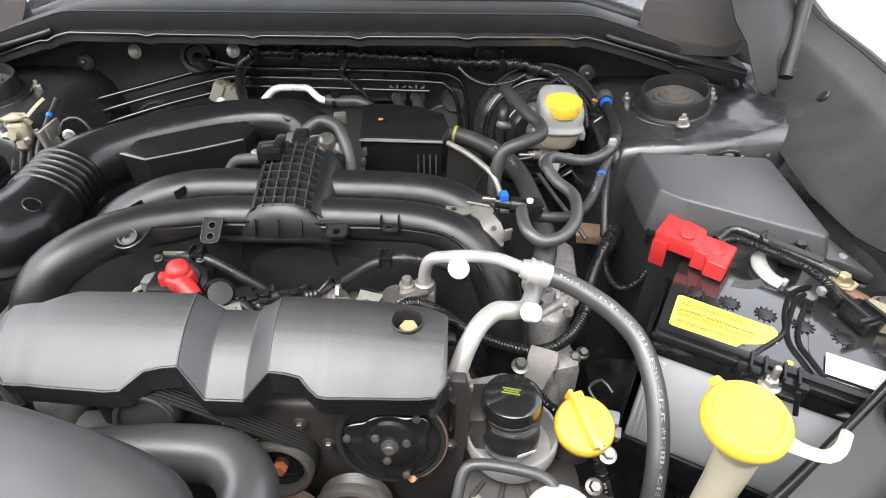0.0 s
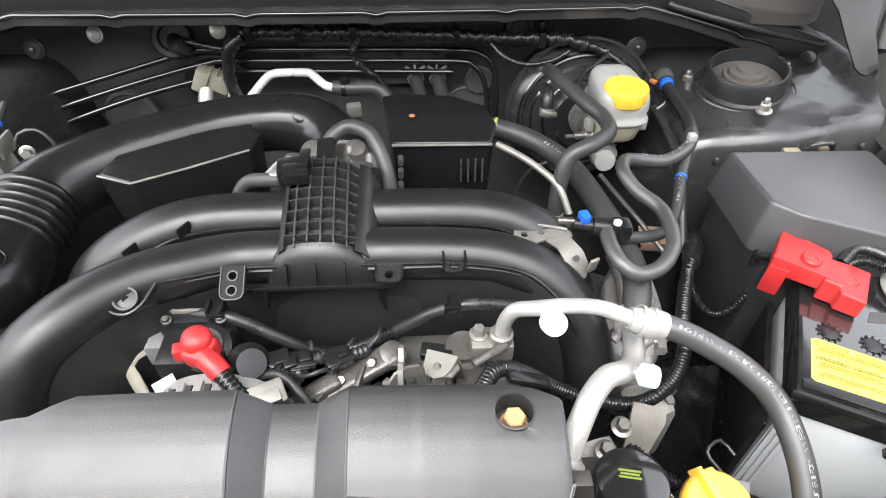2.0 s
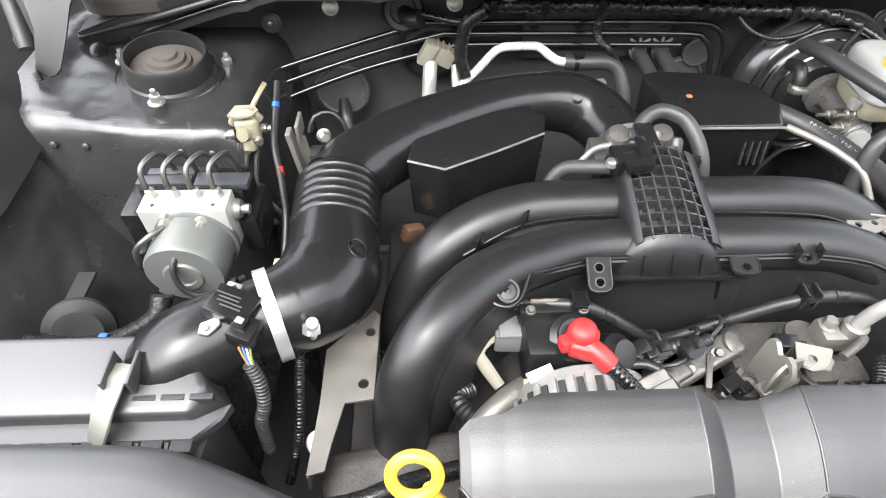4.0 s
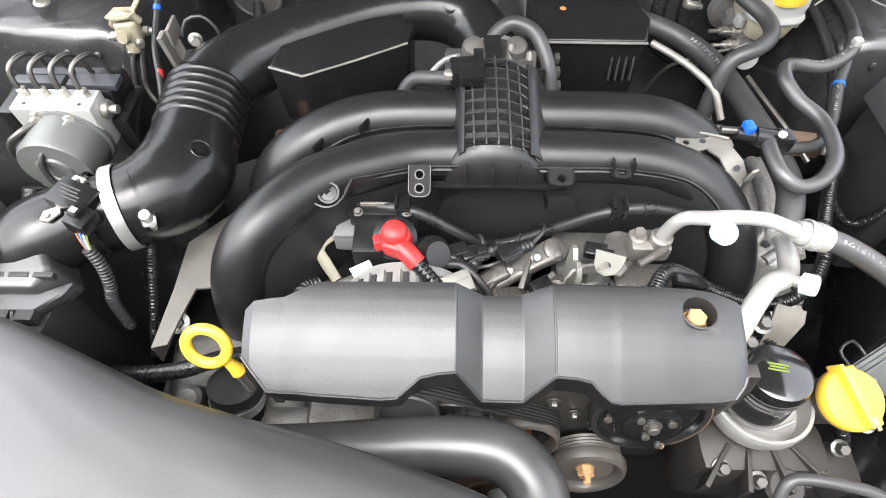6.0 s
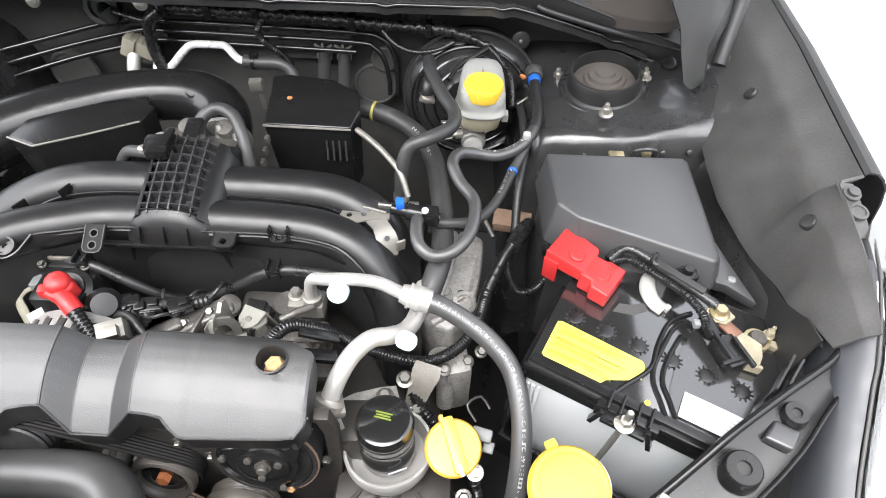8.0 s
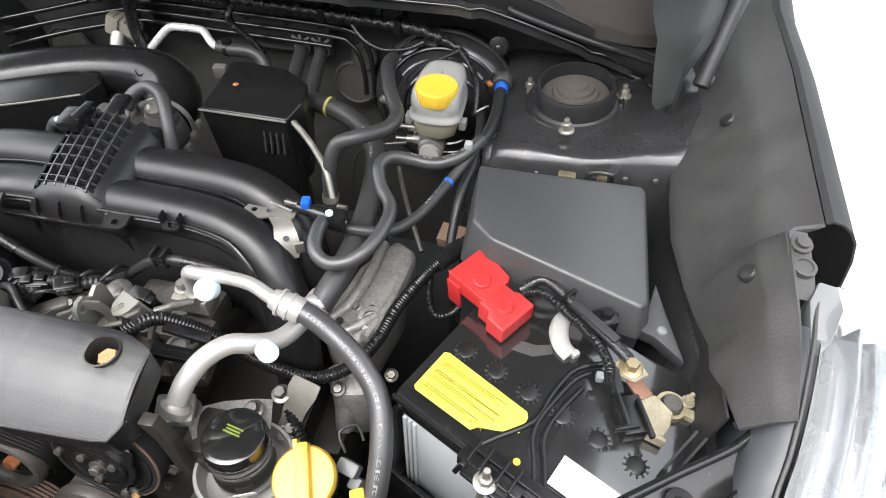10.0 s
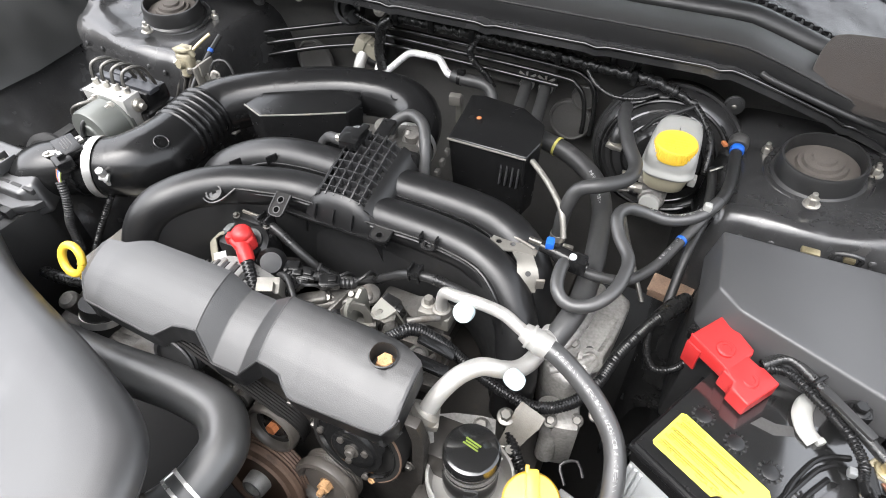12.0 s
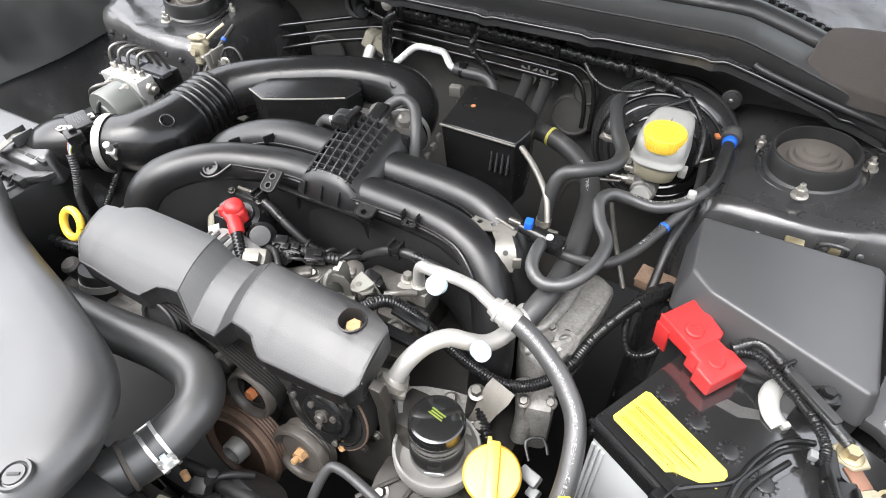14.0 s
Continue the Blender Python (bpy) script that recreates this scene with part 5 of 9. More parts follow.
rbx = thing("resonator_box", (-0.05, 0.83, 0.75), "black plastic resonator box with ribbed clips", "resonator")
top = [(-0.104, 0.778, 0.9025), (0.011, 0.779, 0.9005), (0.020, 0.815, 0.905), (0.010, 0.86, 0.903), (-0.03, 0.893, 0.899), (-0.098, 0.905, 0.897), (-0.120, 0.898, 0.897), (-0.112, 0.84, 0.899)]
part("shell", prism([(x * 0.9 - 0.004, y * 0.94 + 0.055) for x, y, z in top], 0.78, 0.90, 0.005, 3, top), PLASTIC, rbx)
# Pale line stands for the highlight along this front edge.
part("edge_highlight", sweep([(-0.104, 0.7765, 0.9005), (0.011, 0.7775, 0.8985)], 0.0016, 8), BRACKET, rbx, "front edge highlight laid on as a pale line")
for i in range(4):
    part("clip_rib", box((0.0024, 0.006, 0.042), (-0.024 + 0.0085 * i, 0.781, 0.868), 0.0006, (-14, 0, 0)), GRILLE, rbx)
part("clip_foot", box((0.036, 0.010, 0.008), (-0.012, 0.788, 0.848), 0.002), PLASTIC, rbx)
part("paint_dot", lathe([(0.004, 0), (0.003, 0.0008)], (-0.081, 0.836, 0.9035), n=12), ORANGE, rbx, "small orange dab")

# ---- brake booster, master cylinder and reservoir ----
booster = thing("brake_booster", (0.17, 1.0, 0.70), "large round glossy black brake booster on the firewall", "brake booster")
BC = (0.172, 0.985, 0.812)
part("drum", lathe([(0.0, 0.022), (0.045, 0.022), (0.052, 0.016), (0.075, 0.012), (0.080, 0.006), (0.088, 0.005), (0.092, 0.010), (0.100, 0.006), (0.106, -0.004), (0.110, -0.010), (0.110, -0.018), (0.103, -0.022), (0.100, -0.07)], BC, (0, -1, 0.12), 72), PAINT, booster)
part("rim", lathe([(0.104, -0.008), (0.113, -0.010), (0.114, -0.015), (0.104, -0.018)], BC, (0, -1, 0.12), 72), PAINT, booster, "rolled rim of the drum")
part("stub_hose", sweep([(0.106, 0.955, 0.872), (0.105, 0.932, 0.880), (0.104, 0.920, 0.872), (0.104, 0.917, 0.860)], 0.0085, 14), RUBBER, booster, "short rubber vacuum hose")
part("hose_stub", join(lathe([(0.0104, -0.004), (0.0108, 0.0), (0.0108, 0.005), (0.0104, 0.008)], (0.104, 0.9175, 0.857), (0, 0.1, 1), 20, True), box((0.024, 0.008, 0.006), (0.104, 0.909, 0.859), 0.002, (0, 8, 0))), ZINC, booster, "plated hose clip on the vacuum stub")
for r, h_ in ((0.096, 0.0095), (0.0775, 0.0105), (0.060, 0.0155)):
    part("pressed_ring", lathe([(r - 0.0022, h_ - 0.0006), (r, h_ + 0.0014), (r + 0.0022, h_ - 0.0006)], BC, (0, -1, 0.12), 72, True), FILTER, booster, "raised ring pressed into the drum")
master = thing("brake_master_cylinder", (0.18, 0.87, 0.82), "cast aluminium brake master cylinder", "master cylinder")
part("cylinder", join(box((0.030, 0.026, 0.034), (0.174, 0.874, 0.846), 0.006), lathe([(0.0, 0), (0.0165, 0.001), (0.0185, 0.004), (0.0185, 0.022), (0.016, 0.026), (0.016, 0.085), (0.03, 0.088), (0.03, 0.10)], (0.1765, 0.858, 0.8205), (0, 1, 0.06), 28), box((0.05, 0.014, 0.03), (0.178, 0.942, 0.832), 0.004)), PITTED, master, "pale cast cylinder")
part("end_plug", lathe([(0.0, 0.003), (0.0135, 0.003), (0.0148, 0.0), (0.0148, -0.006)], (0.1762, 0.853, 0.8185), (-0.05, -1, 0.22), 28), WHITEPL, master, "pale round end plug")
for p in ((0.160, 0.868, 0.830), (0.160, 0.892, 0.834), (0.163, 0.866, 0.852)):
    part("union", join(lathe([(0.0075, -0.008), (0.0075, 0.010)], p, (-1, -0.2, 0.1), 8), lathe([(0.0055, 0.010), (0.0055, 0.018), (0.0028, 0.019), (0.0028, 0.034)], p, (-1, -0.2, 0.1), 12)), ZINC, master)
tank = thing("brake_fluid_reservoir", (0.185, 0.885, 0.85), "milky plastic brake fluid reservoir with a yellow cap", "fluid reservoir")
ro = [tuple(p[:2]) for p in smooth_path([(0.150, 0.862, 0), (0.153, 0.848, 0), (0.164, 0.839, 0), (0.184, 0.8365, 0), (0.204, 0.839, 0), (0.2155, 0.848, 0), (0.2175, 0.862, 0), (0.2165, 0.905, 0), (0.211, 0.932, 0), (0.199, 0.941, 0), (0.171, 0.942, 0), (0.158, 0.932, 0), (0.1515, 0.905, 0), (0.150, 0.862, 0)], 0.006)[:-1]]


def tank_ring(f, z, fall=0.0):
    return [(0.184 + (x - 0.184) * f, 0.889 + (y - 0.889) * (0.3 + 0.7 * f), z - fall * (y - 0.889)) for x, y in ro]


part("upper_shell", sheet([tank_ring(f, z, d) for f, z, d in ((0.90, 0.878, 0), (1.03, 0.880, 0), (1.055, 0.8825, 0), (1.045, 0.885, 0), (0.985, 0.8875, 0), (0.965, 0.893, 0), (0.985, 0.898, 0), (0.975, 0.905, 0.0), (0.93, 0.913, 0.02), (0.84, 0.9185, 0.04), (0.6, 0.9205, 0.05), (0.02, 0.9210, 0.05))], 0.0015, True), WHITEPL, tank, "milky upper half with a raised seam", 60)
part("lower_shell", sheet([tank_ring(f, z) for f, z in ((0.02, 0.850), (0.70, 0.851), (0.80, 0.855), (0.93, 0.877), (0.95, 0.880), (0.5, 0.8815))], 0.0015, True), IVORY, tank, "yellowed lower half", 60)
part("foot", join(box((0.024, 0.02, 0.02), (0.176, 0.868, 0.858), 0.003), box((0.02, 0.02, 0.02), (0.18, 0.91, 0.855), 0.003)), IVORY, tank)
for x, y, z in ((0.148, 0.862, 0.870), (0.2195, 0.868, 0.866)):
    part("side_lug", box((0.010, 0.014, 0.013), (x, y, z), 0.002), WHITEPL, tank)
cz = (0.1850, 0.860, 0.9065)
prof = [(0.0265, 0.0), (0.0268, 0.003), (0.0268, 0.0175), (0.0258, 0.0192), (0.0235, 0.0188), (0.0, 0.0188)]
cap = part("cap", lathe(prof, cz, (0, 0, 1), 48), YELLOW, tank, "yellow screw cap with fine grips")
grips = [turned(box((0.0014, 0.0012, 0.014), (0, 0, 0), 0.0003), Matrix.Translation(cz) @ pose(0.0269 * math.cos(a), 0.0269 * math.sin(a), 0.0095, 0, 0, math.degrees(a))) for a in np.linspace(0, 6.283, 48, endpoint=False)]
part("grips", join(*grips), YELLOW, cap)
for k in range(5):
    part("print_bar", box((0.034 - 0.004 * abs(k - 2), 0.0022, 0.0004), (cz[0], cz[1] - 0.012 + 0.006 * k, cz[2] + 0.0189), 0), CAPINK, cap)

# ---- hoses of the right side ----


def hose(name, points, radius, material, label, category="hose", **kw):
    t = thing(name, points[0], label, category)
    part("tube", sweep(points, radius, kw.pop("n", 16), kw.pop("step", 0.006), **kw), material, t)
    return t


H1 = [(0.105, 0.945, 0.905), (0.108, 0.905, 0.915), (0.128, 0.845, 0.915), (0.146, 0.808, 0.912), (0.143, 0.775, 0.913), (0.118, 0.745, 0.918), (0.092, 0.737, 0.908), (0.083, 0.728, 0.880), (0.081, 0.722, 0.845), (0.081, 0.719, 0.822)]
h = hose("vacuum_hose", H1, 0.0090, HOSE, "thick grey rubber vacuum hose with a spring clip")
part("spring_clip", join(ring_band([H1[-3], H1[-2], H1[-1]], 0.0092, 0.009, 0.0012, 0.75)[0], box((0.014, 0.006, 0.006), (0.098, 0.712, 0.832), 0.0015)), ZINC, h, "plated spring clip")
H2 = [(0.0, 0.885, 0.858), (0.034, 0.877, 0.856), (0.07, 0.862, 0.850), (0.10, 0.835, 0.845), (0.12, 0.79, 0.845), (0.131, 0.73, 0.848), (0.138, 0.67, 0.852), (0.139, 0.61, 0.856), (0.133, 0.578, 0.852), (0.125, 0.555, 0.842)]
h = hose("heater_return_hose", H2, 0.0135, HOSE, "long dark grey rubber hose beside the manifold")
part("yellow_band", ring_band(H2, 0.0138, 0.004, 0.0010, 0.07)[0], surface("yellow_tape", (0.36, 0.33, 0.08), 0.5), h, "yellow marking band")
part("lettering", letters_on_hose("INNER:EPDM OUTER:EPDM", 0.006, H2, 0.0138, 0.10, 60), GREYINK, h, "pale lettering on the hose")
LOOP = [(0.253, 0.800, 0.895), (0.245, 0.780, 0.897), (0.232, 0.765, 0.892), (0.205, 0.752, 0.888), (0.175, 0.748, 0.893), (0.155, 0.738, 0.900), (0.147, 0.718, 0.900), (0.157, 0.693, 0.893), (0.173, 0.670, 0.890), (0.176, 0.645, 0.890), (0.170, 0.612, 0.889), (0.153, 0.590, 0.883), (0.130, 0.583, 0.881), (0.114, 0.592, 0.887), (0.109, 0.615, 0.890), (0.110, 0.635, 0.890)]
h = hose("fuel_hose", LOOP, 0.0075, RADHOSE, "looped grey fuel hose with printed warnings")
part("lettering", letters_on_hose("FUEL TO EPDM   DO NOT KINK", 0.0055, LOOP, 0.0077, 0.025, 75, True), GREYINK, h, "pale printed warning")
part("white_clip", box((0.010, 0.010, 0.010), (0.2415, 0.774, 0.9045), 0.003), WHITEPL, h, "small white clip")
THIN = [(0.250, 0.795, 0.890), (0.238, 0.765, 0.882), (0.225, 0.738, 0.874), (0.205, 0.690, 0.868), (0.180, 0.655, 0.868), (0.150, 0.643, 0.872), (0.120, 0.640, 0.876)]
h = hose("vapour_hose", THIN, 0.0062, HOSE, "thin curved black hose with a blue mark")
part("blue_band", ring_band(THIN, 0.0064, 0.004, 0.0006, 0.30)[0], BLUE, h, "blue marking band")
part("lettering", letters_on_hose("NYLON  EPDM  NYLON", 0.0045, THIN, 0.0064, 0.06, 75, True), GREYINK, h)
UPH = [(0.262, 0.928, 0.893), (0.262, 0.900, 0.892), (0.263, 0.86, 0.892), (0.259, 0.82, 0.893), (0.250, 0.790, 0.893)]
h = hose("fuel_feed_line", UPH, 0.0075, RUBBER, "black fuel line with a blue quick connector")
part("blue_collar", lathe([(0.0085, 0), (0.0094, 0.002), (0.0094, 0.008), (0.0085, 0.010)], (0.262, 0.915, 0.893), (0, 1, 0.15), 20), BLUE, h, "blue locking collar")
part("connector", lathe([(0.012, 0), (0.0135, 0.006), (0.0125, 0.016), (0.008, 0.021), (0.0, 0.022)], (0.262, 0.926, 0.894), (0, 1, 0.2), 22), LINER, h)
part("tag", box((0.006, 0.010, 0.004), (0.245, 0.925, 0.896), 0.001, (0, 0, 30)), ORANGE, h, "small orange tag")
part("wire_clip", sweep([(0.236, 0.872, 0.885), (0.245, 0.876, 0.890), (0.250, 0.884, 0.888)], 0.0014, 6), ZINC, h)
hose("fuel_return_line", [(0.240, 0.89, 0.875), (0.245, 0.85, 0.870), (0.246, 0.80, 0.86), (0.238, 0.75, 0.845), (0.235, 0.70, 0.80)], 0.006, RUBBER, "black fuel return line along the tower", "fuel line")
hose("steel_brake_pipe", [(0.150, 0.79, 0.842), (0.165, 0.755, 0.835), (0.185, 0.715, 0.825), (0.205, 0.68, 0.81)], 0.0032, DARKSTEEL, "straight dark steel pipe", "pipe")
hose("brake_pipe", [(0.145, 0.85, 0.836), (0.10, 0.84, 0.83), (0.07, 0.85, 0.80), (0.05, 0.86, 0.72)], 0.0026, DARKSTEEL, "thin steel brake pipe", "pipe")
hose("engine_side_pipe", [(0.018, 0.785, 0.894), (0.040, 0.765, 0.892), (0.060, 0.745, 0.888), (0.080, 0.722, 0.879), (0.092, 0.702, 0.855)], 0.0040, BRACKET, "thin steel pipe beside the resonator", "pipe")

single("rusty_plate", join(box((0.055, 0.030, 0.003), (0.238, 0.760, 0.763), 0.0008, (10, 0, -8)), box((0.055, 0.003, 0.014), (0.238, 0.746, 0.757), 0.0008, (0, 0, -8))), RUST, "small brown rusty plate beside the brake booster", "plate")

# purge valve bracket with blue connector
pv = thing("purge_valve", (0.085, 0.64, 0.85), "purge valve on a bright bracket with a blue clip", "valve")
br1 = part("bracket", join(pierced([(0.017, 0.633), (0.020, 0.643), (0.030, 0.650), (0.050, 0.648), (0.076, 0.640), (0.076, 0.631), (0.052, 0.629), (0.034, 0.622), (0.023, 0.625)], [(0.029, 0.636, 0.0036), (0.046, 0.638, 0.0034)], 0.8845, 0.8865), sweep([(0.026, 0.646, 0.887), (0.045, 0.6465, 0.889), (0.072, 0.639, 0.889)], 0.0016, 8)), BRACKET, pv, "plated pressed bracket")
part("bracket_leg", join(strip([(0.058, 0.634, 0.886), (0.067, 0.622, 0.886), (0.074, 0.611, 0.881), (0.078, 0.602, 0.870), (0.079, 0.598, 0.858)], [0.022, 0.020, 0.024, 0.028, 0.020], 0.002, (0.3, -0.5, 0.8)), box((0.010, 0.003, 0.018), (0.092, 0.603, 0.874), 0.0008, (10, 0, 25))), BRACKET, br1, "bent bracket leg")
for p, a in (((0.076, 0.607, 0.8800), (0.2, -0.7, 0.7)),):
    part("bracket_hole", lathe([(0.0032, 0), (0.0032, 0.0006)], p, a, 16), RECESS, br1)
part("body", join(lathe([(0.007, 0), (0.007, 0.018), (0.010, 0.019), (0.010, 0.045), (0.006, 0.046), (0.006, 0.058)], (0.078, 0.643, 0.893), (1, -0.12, -0.1), 20), box((0.020, 0.018, 0.020), (0.124, 0.637, 0.889), 0.004)), PLASTIC, pv)
part("nipple", lathe([(0.0038, 0), (0.0038, 0.022)], (0.063, 0.646, 0.895), (1, -0.1, 0), 14), DARKSTEEL, pv)
part("blue_clip", box((0.010, 0.013, 0.010), (0.088, 0.643, 0.901), 0.0025, (0, 0, 10)), BLUE, pv, "blue locking clip")
part("white_dot", lathe([(0.004, 0), (0.004, 0.003)], (0.118, 0.632, 0.901), n=12), LABELW, pv)

# ---- fuse box ----
fuse = thing("fuse_box", (0.36, 0.66, 0.80), "matt dark grey plastic fuse box with a sloping lid", "fuse box")
lid_top = [(0.291, 0.617, 0.919), (0.438, 0.581, 0.897), (0.4455, 0.588, 0.896), (0.449, 0.750, 0.893), (0.443, 0.757, 0.8945), (0.262, 0.727, 0.917), (0.268, 0.640, 0.918)]
low = [(0.288, 0.602), (0.441, 0.566), (0.453, 0.58), (0.456, 0.757), (0.446, 0.764), (0.255, 0.733), (0.258, 0.632)]
part("lid", prism(low, 0.862, 0.91, 0.004, 3, lid_top), FUSEPL, fuse)
part("base", prism([(0.265, 0.605), (0.445, 0.570), (0.452, 0.752), (0.262, 0.725)], 0.70, 0.862, 0.006), DARKPL, fuse, "black lower tray")
part("side_flap", prism([(0.444, 0.572), (0.456, 0.568), (0.482, 0.545), (0.468, 0.600), (0.460, 0.635)], 0.858, 0.872, 0.002, 2), GREYPL, fuse, "triangular flap")
part("flap_pin", lathe([(0.005, 0), (0.0045, 0.002), (0.002, 0.003)], (0.463, 0.576, 0.872), n=14), CONN, fuse)
part("latch", join(box((0.034, 0.008, 0.006), (0.270, 0.606, 0.874), 0.0015, (0, 0, -22)), box((0.006, 0.008, 0.02), (0.285, 0.600, 0.868), 0.001), box((0.004, 0.006, 0.02), (0.258, 0.613, 0.868), 0.001)), PLASTIC, fuse, "small ribbed latch")
for x, y, w in ((0.36, 0.764, 0.02), (0.40, 0.770, 0.012)):
    part("back_clip", box((w, 0.011, 0.006), (x, y, 0.8885), 0.002), BRASS, fuse, "gold-coloured clip")
part("tower_bracket", sweep([(0.385, 0.772, 0.872), (0.385, 0.768, 0.893), (0.41, 0.768, 0.895), (0.412, 0.773, 0.875)], 0.003, 8), PAINT, fuse)

# ---- battery ----
BU, BV = Vector((0.892, -0.453, 0)), Vector((0.453, 0.892, 0))
BM = Matrix(((BU.x, BV.x, 0, 0.232), (BU.y, BV.y, 0, 0.468), (0, 0, 1, 0), (0, 0, 0, 1)))


def bat(u, v, z):
    return tuple(BM @ Vector((u, v, z)))


battery = thing("car_battery", bat(0.115, 0.085, 0.665), "car battery with a translucent case, black lid and yellow label", "battery")
part("case", turned(box((0.226, 0.166, 0.165), (0.115, 0.085, 0.7475), 0.005), BM), CASE, battery, "pale translucent battery case")
for i in range(3):
    part("case_rib", turned(box((0.004, 0.003, 0.15), (0.006 + 0.006 * i, 0.001, 0.745), 0.001), BM), CASE, battery)
part("lid", turned(box((0.232, 0.173, 0.036), (0.115, 0.085, 0.8475), 0.004), BM), LIDGLOSS, battery, "glossy black battery lid")
part("lid_lip", turned(box((0.236, 0.004, 0.008), (0.115, -0.003, 0.857), 0.0015), BM), PLASTIC, battery)
part("lid_ridge", turned(box((0.226, 0.010, 0.004), (0.115, 0.004, 0.8655), 0.0015), BM), PLASTIC, battery)
part("scuff", prism([(0.055, 0.098), (0.075, 0.104), (0.088, 0.118), (0.082, 0.126), (0.070, 0.116), (0.058, 0.112)], 0.8655, 0.8659, 0, 1, m=BM), LINER, battery, "grey scuff mark")
part("lid_field", prism([(0.140, 0.010), (0.226, 0.010), (0.226, 0.128), (0.138, 0.128), (0.130, 0.080), (0.132, 0.040)], 0.8645, 0.8662, 0.0004, 1, m=BM), LIDFIELD, battery, "glossy dust-specked lid half, lightened for its sky reflection")
for seam in ([(0.312, 0.434), (0.323, 0.442), (0.346, 0.457), (0.357, 0.469), (0.365, 0.489), (0.381, 0.516), (0.396, 0.527), (0.410, 0.532)], [(0.357, 0.413), (0.355, 0.430), (0.3525, 0.446), (0.356, 0.463), (0.367, 0.483), (0.385, 0.510), (0.399, 0.520)], [(0.366, 0.410), (0.364, 0.430), (0.3615, 0.445), (0.365, 0.460), (0.376, 0.480), (0.392, 0.503)]):
    part("handle_seam", sweep([(x, y, 0.8665) for x, y in seam], 0.0026, 8, flat=0.9), PLASTIC, battery, "raised seam across the lid")
yl = [(0.009, 0.013), (0.012, 0.0105), (0.072, 0.0105), (0.076, 0.0165), (0.090, 0.024), (0.106, 0.034), (0.1045, 0.050), (0.101, 0.054), (0.013, 0.0585), (0.009, 0.056)]
lab = part("warning_label", prism(yl, 0.8655, 0.8662, 0, 1, m=BM), LABELY, battery, "yellow warning label with black print")


def bat_text(text, size, u, v):
    return letters(text, size, BM @ pose(u, v, 0.8663))


part("print", join(bat_text("DANGER", 0.0066, 0.012, 0.0505), bat_text("EXPLOSIVE GASES", 0.0046, 0.043, 0.0508), bat_text("KEEP VENT CAPS TIGHT AND LEVEL", 0.0042, 0.012, 0.0425), bat_text("POISON", 0.0066, 0.012, 0.0335), bat_text("CAUSES SEVERE BURNS", 0.0046, 0.041, 0.0338), bat_text("KEEP OUT OF REACH OF CHILDREN", 0.0042, 0.012, 0.0255), bat_text("20HR 62Ah", 0.0066, 0.012, 0.0150), bat_text("CCA 470A", 0.0062, 0.052, 0.0150)), INKY, lab, "dark olive print")
part("fine_print", turned(join(*[box((0.07 - 0.012 * (i % 3), 0.0011, 0.0003), (0.050 - 0.006 * (i % 3), 0.0485 - 0.0021 * i, 0.8664), 0) for i in (0, 1, 5, 6, 8, 9, 13, 14)]), BM), INKY, lab)
wl = part("white_label", prism([(0.146, 0.012), (0.226, 0.012), (0.226, 0.040), (0.146, 0.040)], 0.8685, 0.8691, 0, 1, m=BM), LABELW, battery, "white paper label with faint print")
part("print_bars", turned(join(*[box((0.068 - 0.01 * (i % 2), 0.0014, 0.0003), (0.184, 0.016 + 0.0045 * i, 0.8693), 0) for i in range(5)]), BM), GREYINK, wl)
for k in range(6):
    u, v = 0.0235 + 0.0343 * k, 0.070
    vent = part("vent_plug", turned(join(lathe([(0.0, 0.0), (0.0075, 0.0), (0.008, 0.0012), (0.006, 0.0022), (0.0, 0.0016)], (u, v, 0.8655), n=24), *[box((0.0032, 0.0013, 0.0022), (u + 0.0092 * math.cos(a), v + 0.0092 * math.sin(a), 0.8663), 0.0004, (0, 0, math.degrees(a))) for a in np.linspace(0, 6.283, 12, endpoint=False)]), BM), SATIN, battery, "black ribbed vent plug")
part("date_mark", bat_text("80D23L", 0.010, 0.168, 0.106), PLASTIC, battery, "embossed size mark")
HD = [(0.3765, 0.583, 0.868), (0.3700, 0.571, 0.869), (0.3675, 0.557, 0.869), (0.3715, 0.543, 0.868), (0.3800, 0.534, 0.867)]
part("handle", sweep(HD, [0.0065, 0.0085, 0.0095, 0.0090, 0.0085], 14, 0.004, flat=0.55), WHITEPL, battery, "white plastic handle catch")
part("handle_toe", box((0.008, 0.006, 0.007), (0.384, 0.536, 0.868), 0.0015, (0, 0, 40)), WHITEPL, battery)
part("sense_spot", lathe([(0.003, 0), (0.003, 0.0008)], bat(0.118, 0.012, 0.8662), n=14), YELLOW, battery, "yellow charge dot")
for size, at in (((0.25, 0.19, 0.012), (0.115, 0.085, 0.655)), ((0.006, 0.19, 0.16), (-0.008, 0.085, 0.735)), ((0.25, 0.006, 0.05), (0.115, -0.012, 0.675))):
    part("tray_panel", turned(box(size, at, 0.002), BM), PLASTIC, battery, "black battery tray panel")
hold = thing("battery_clamp", bat(0.106, -0.01, 0.84), "black battery clamp with a bolt and long hook rod", "clamp")
part("bar", turned(box((0.060, 0.010, 0.018), (0.106, -0.008, 0.856), 0.002), BM), PLASTIC, hold, "black clamp bar")
part("shelf", turned(box((0.044, 0.016, 0.006), (0.106, -0.012, 0.852), 0.002), BM), PLASTIC, hold)
for u in (0.086, 0.098, 0.114, 0.126):
    part("rib", turned(box((0.003, 0.022, 0.010), (u, -0.003, 0.866), 0.001), BM), PLASTIC, hold)
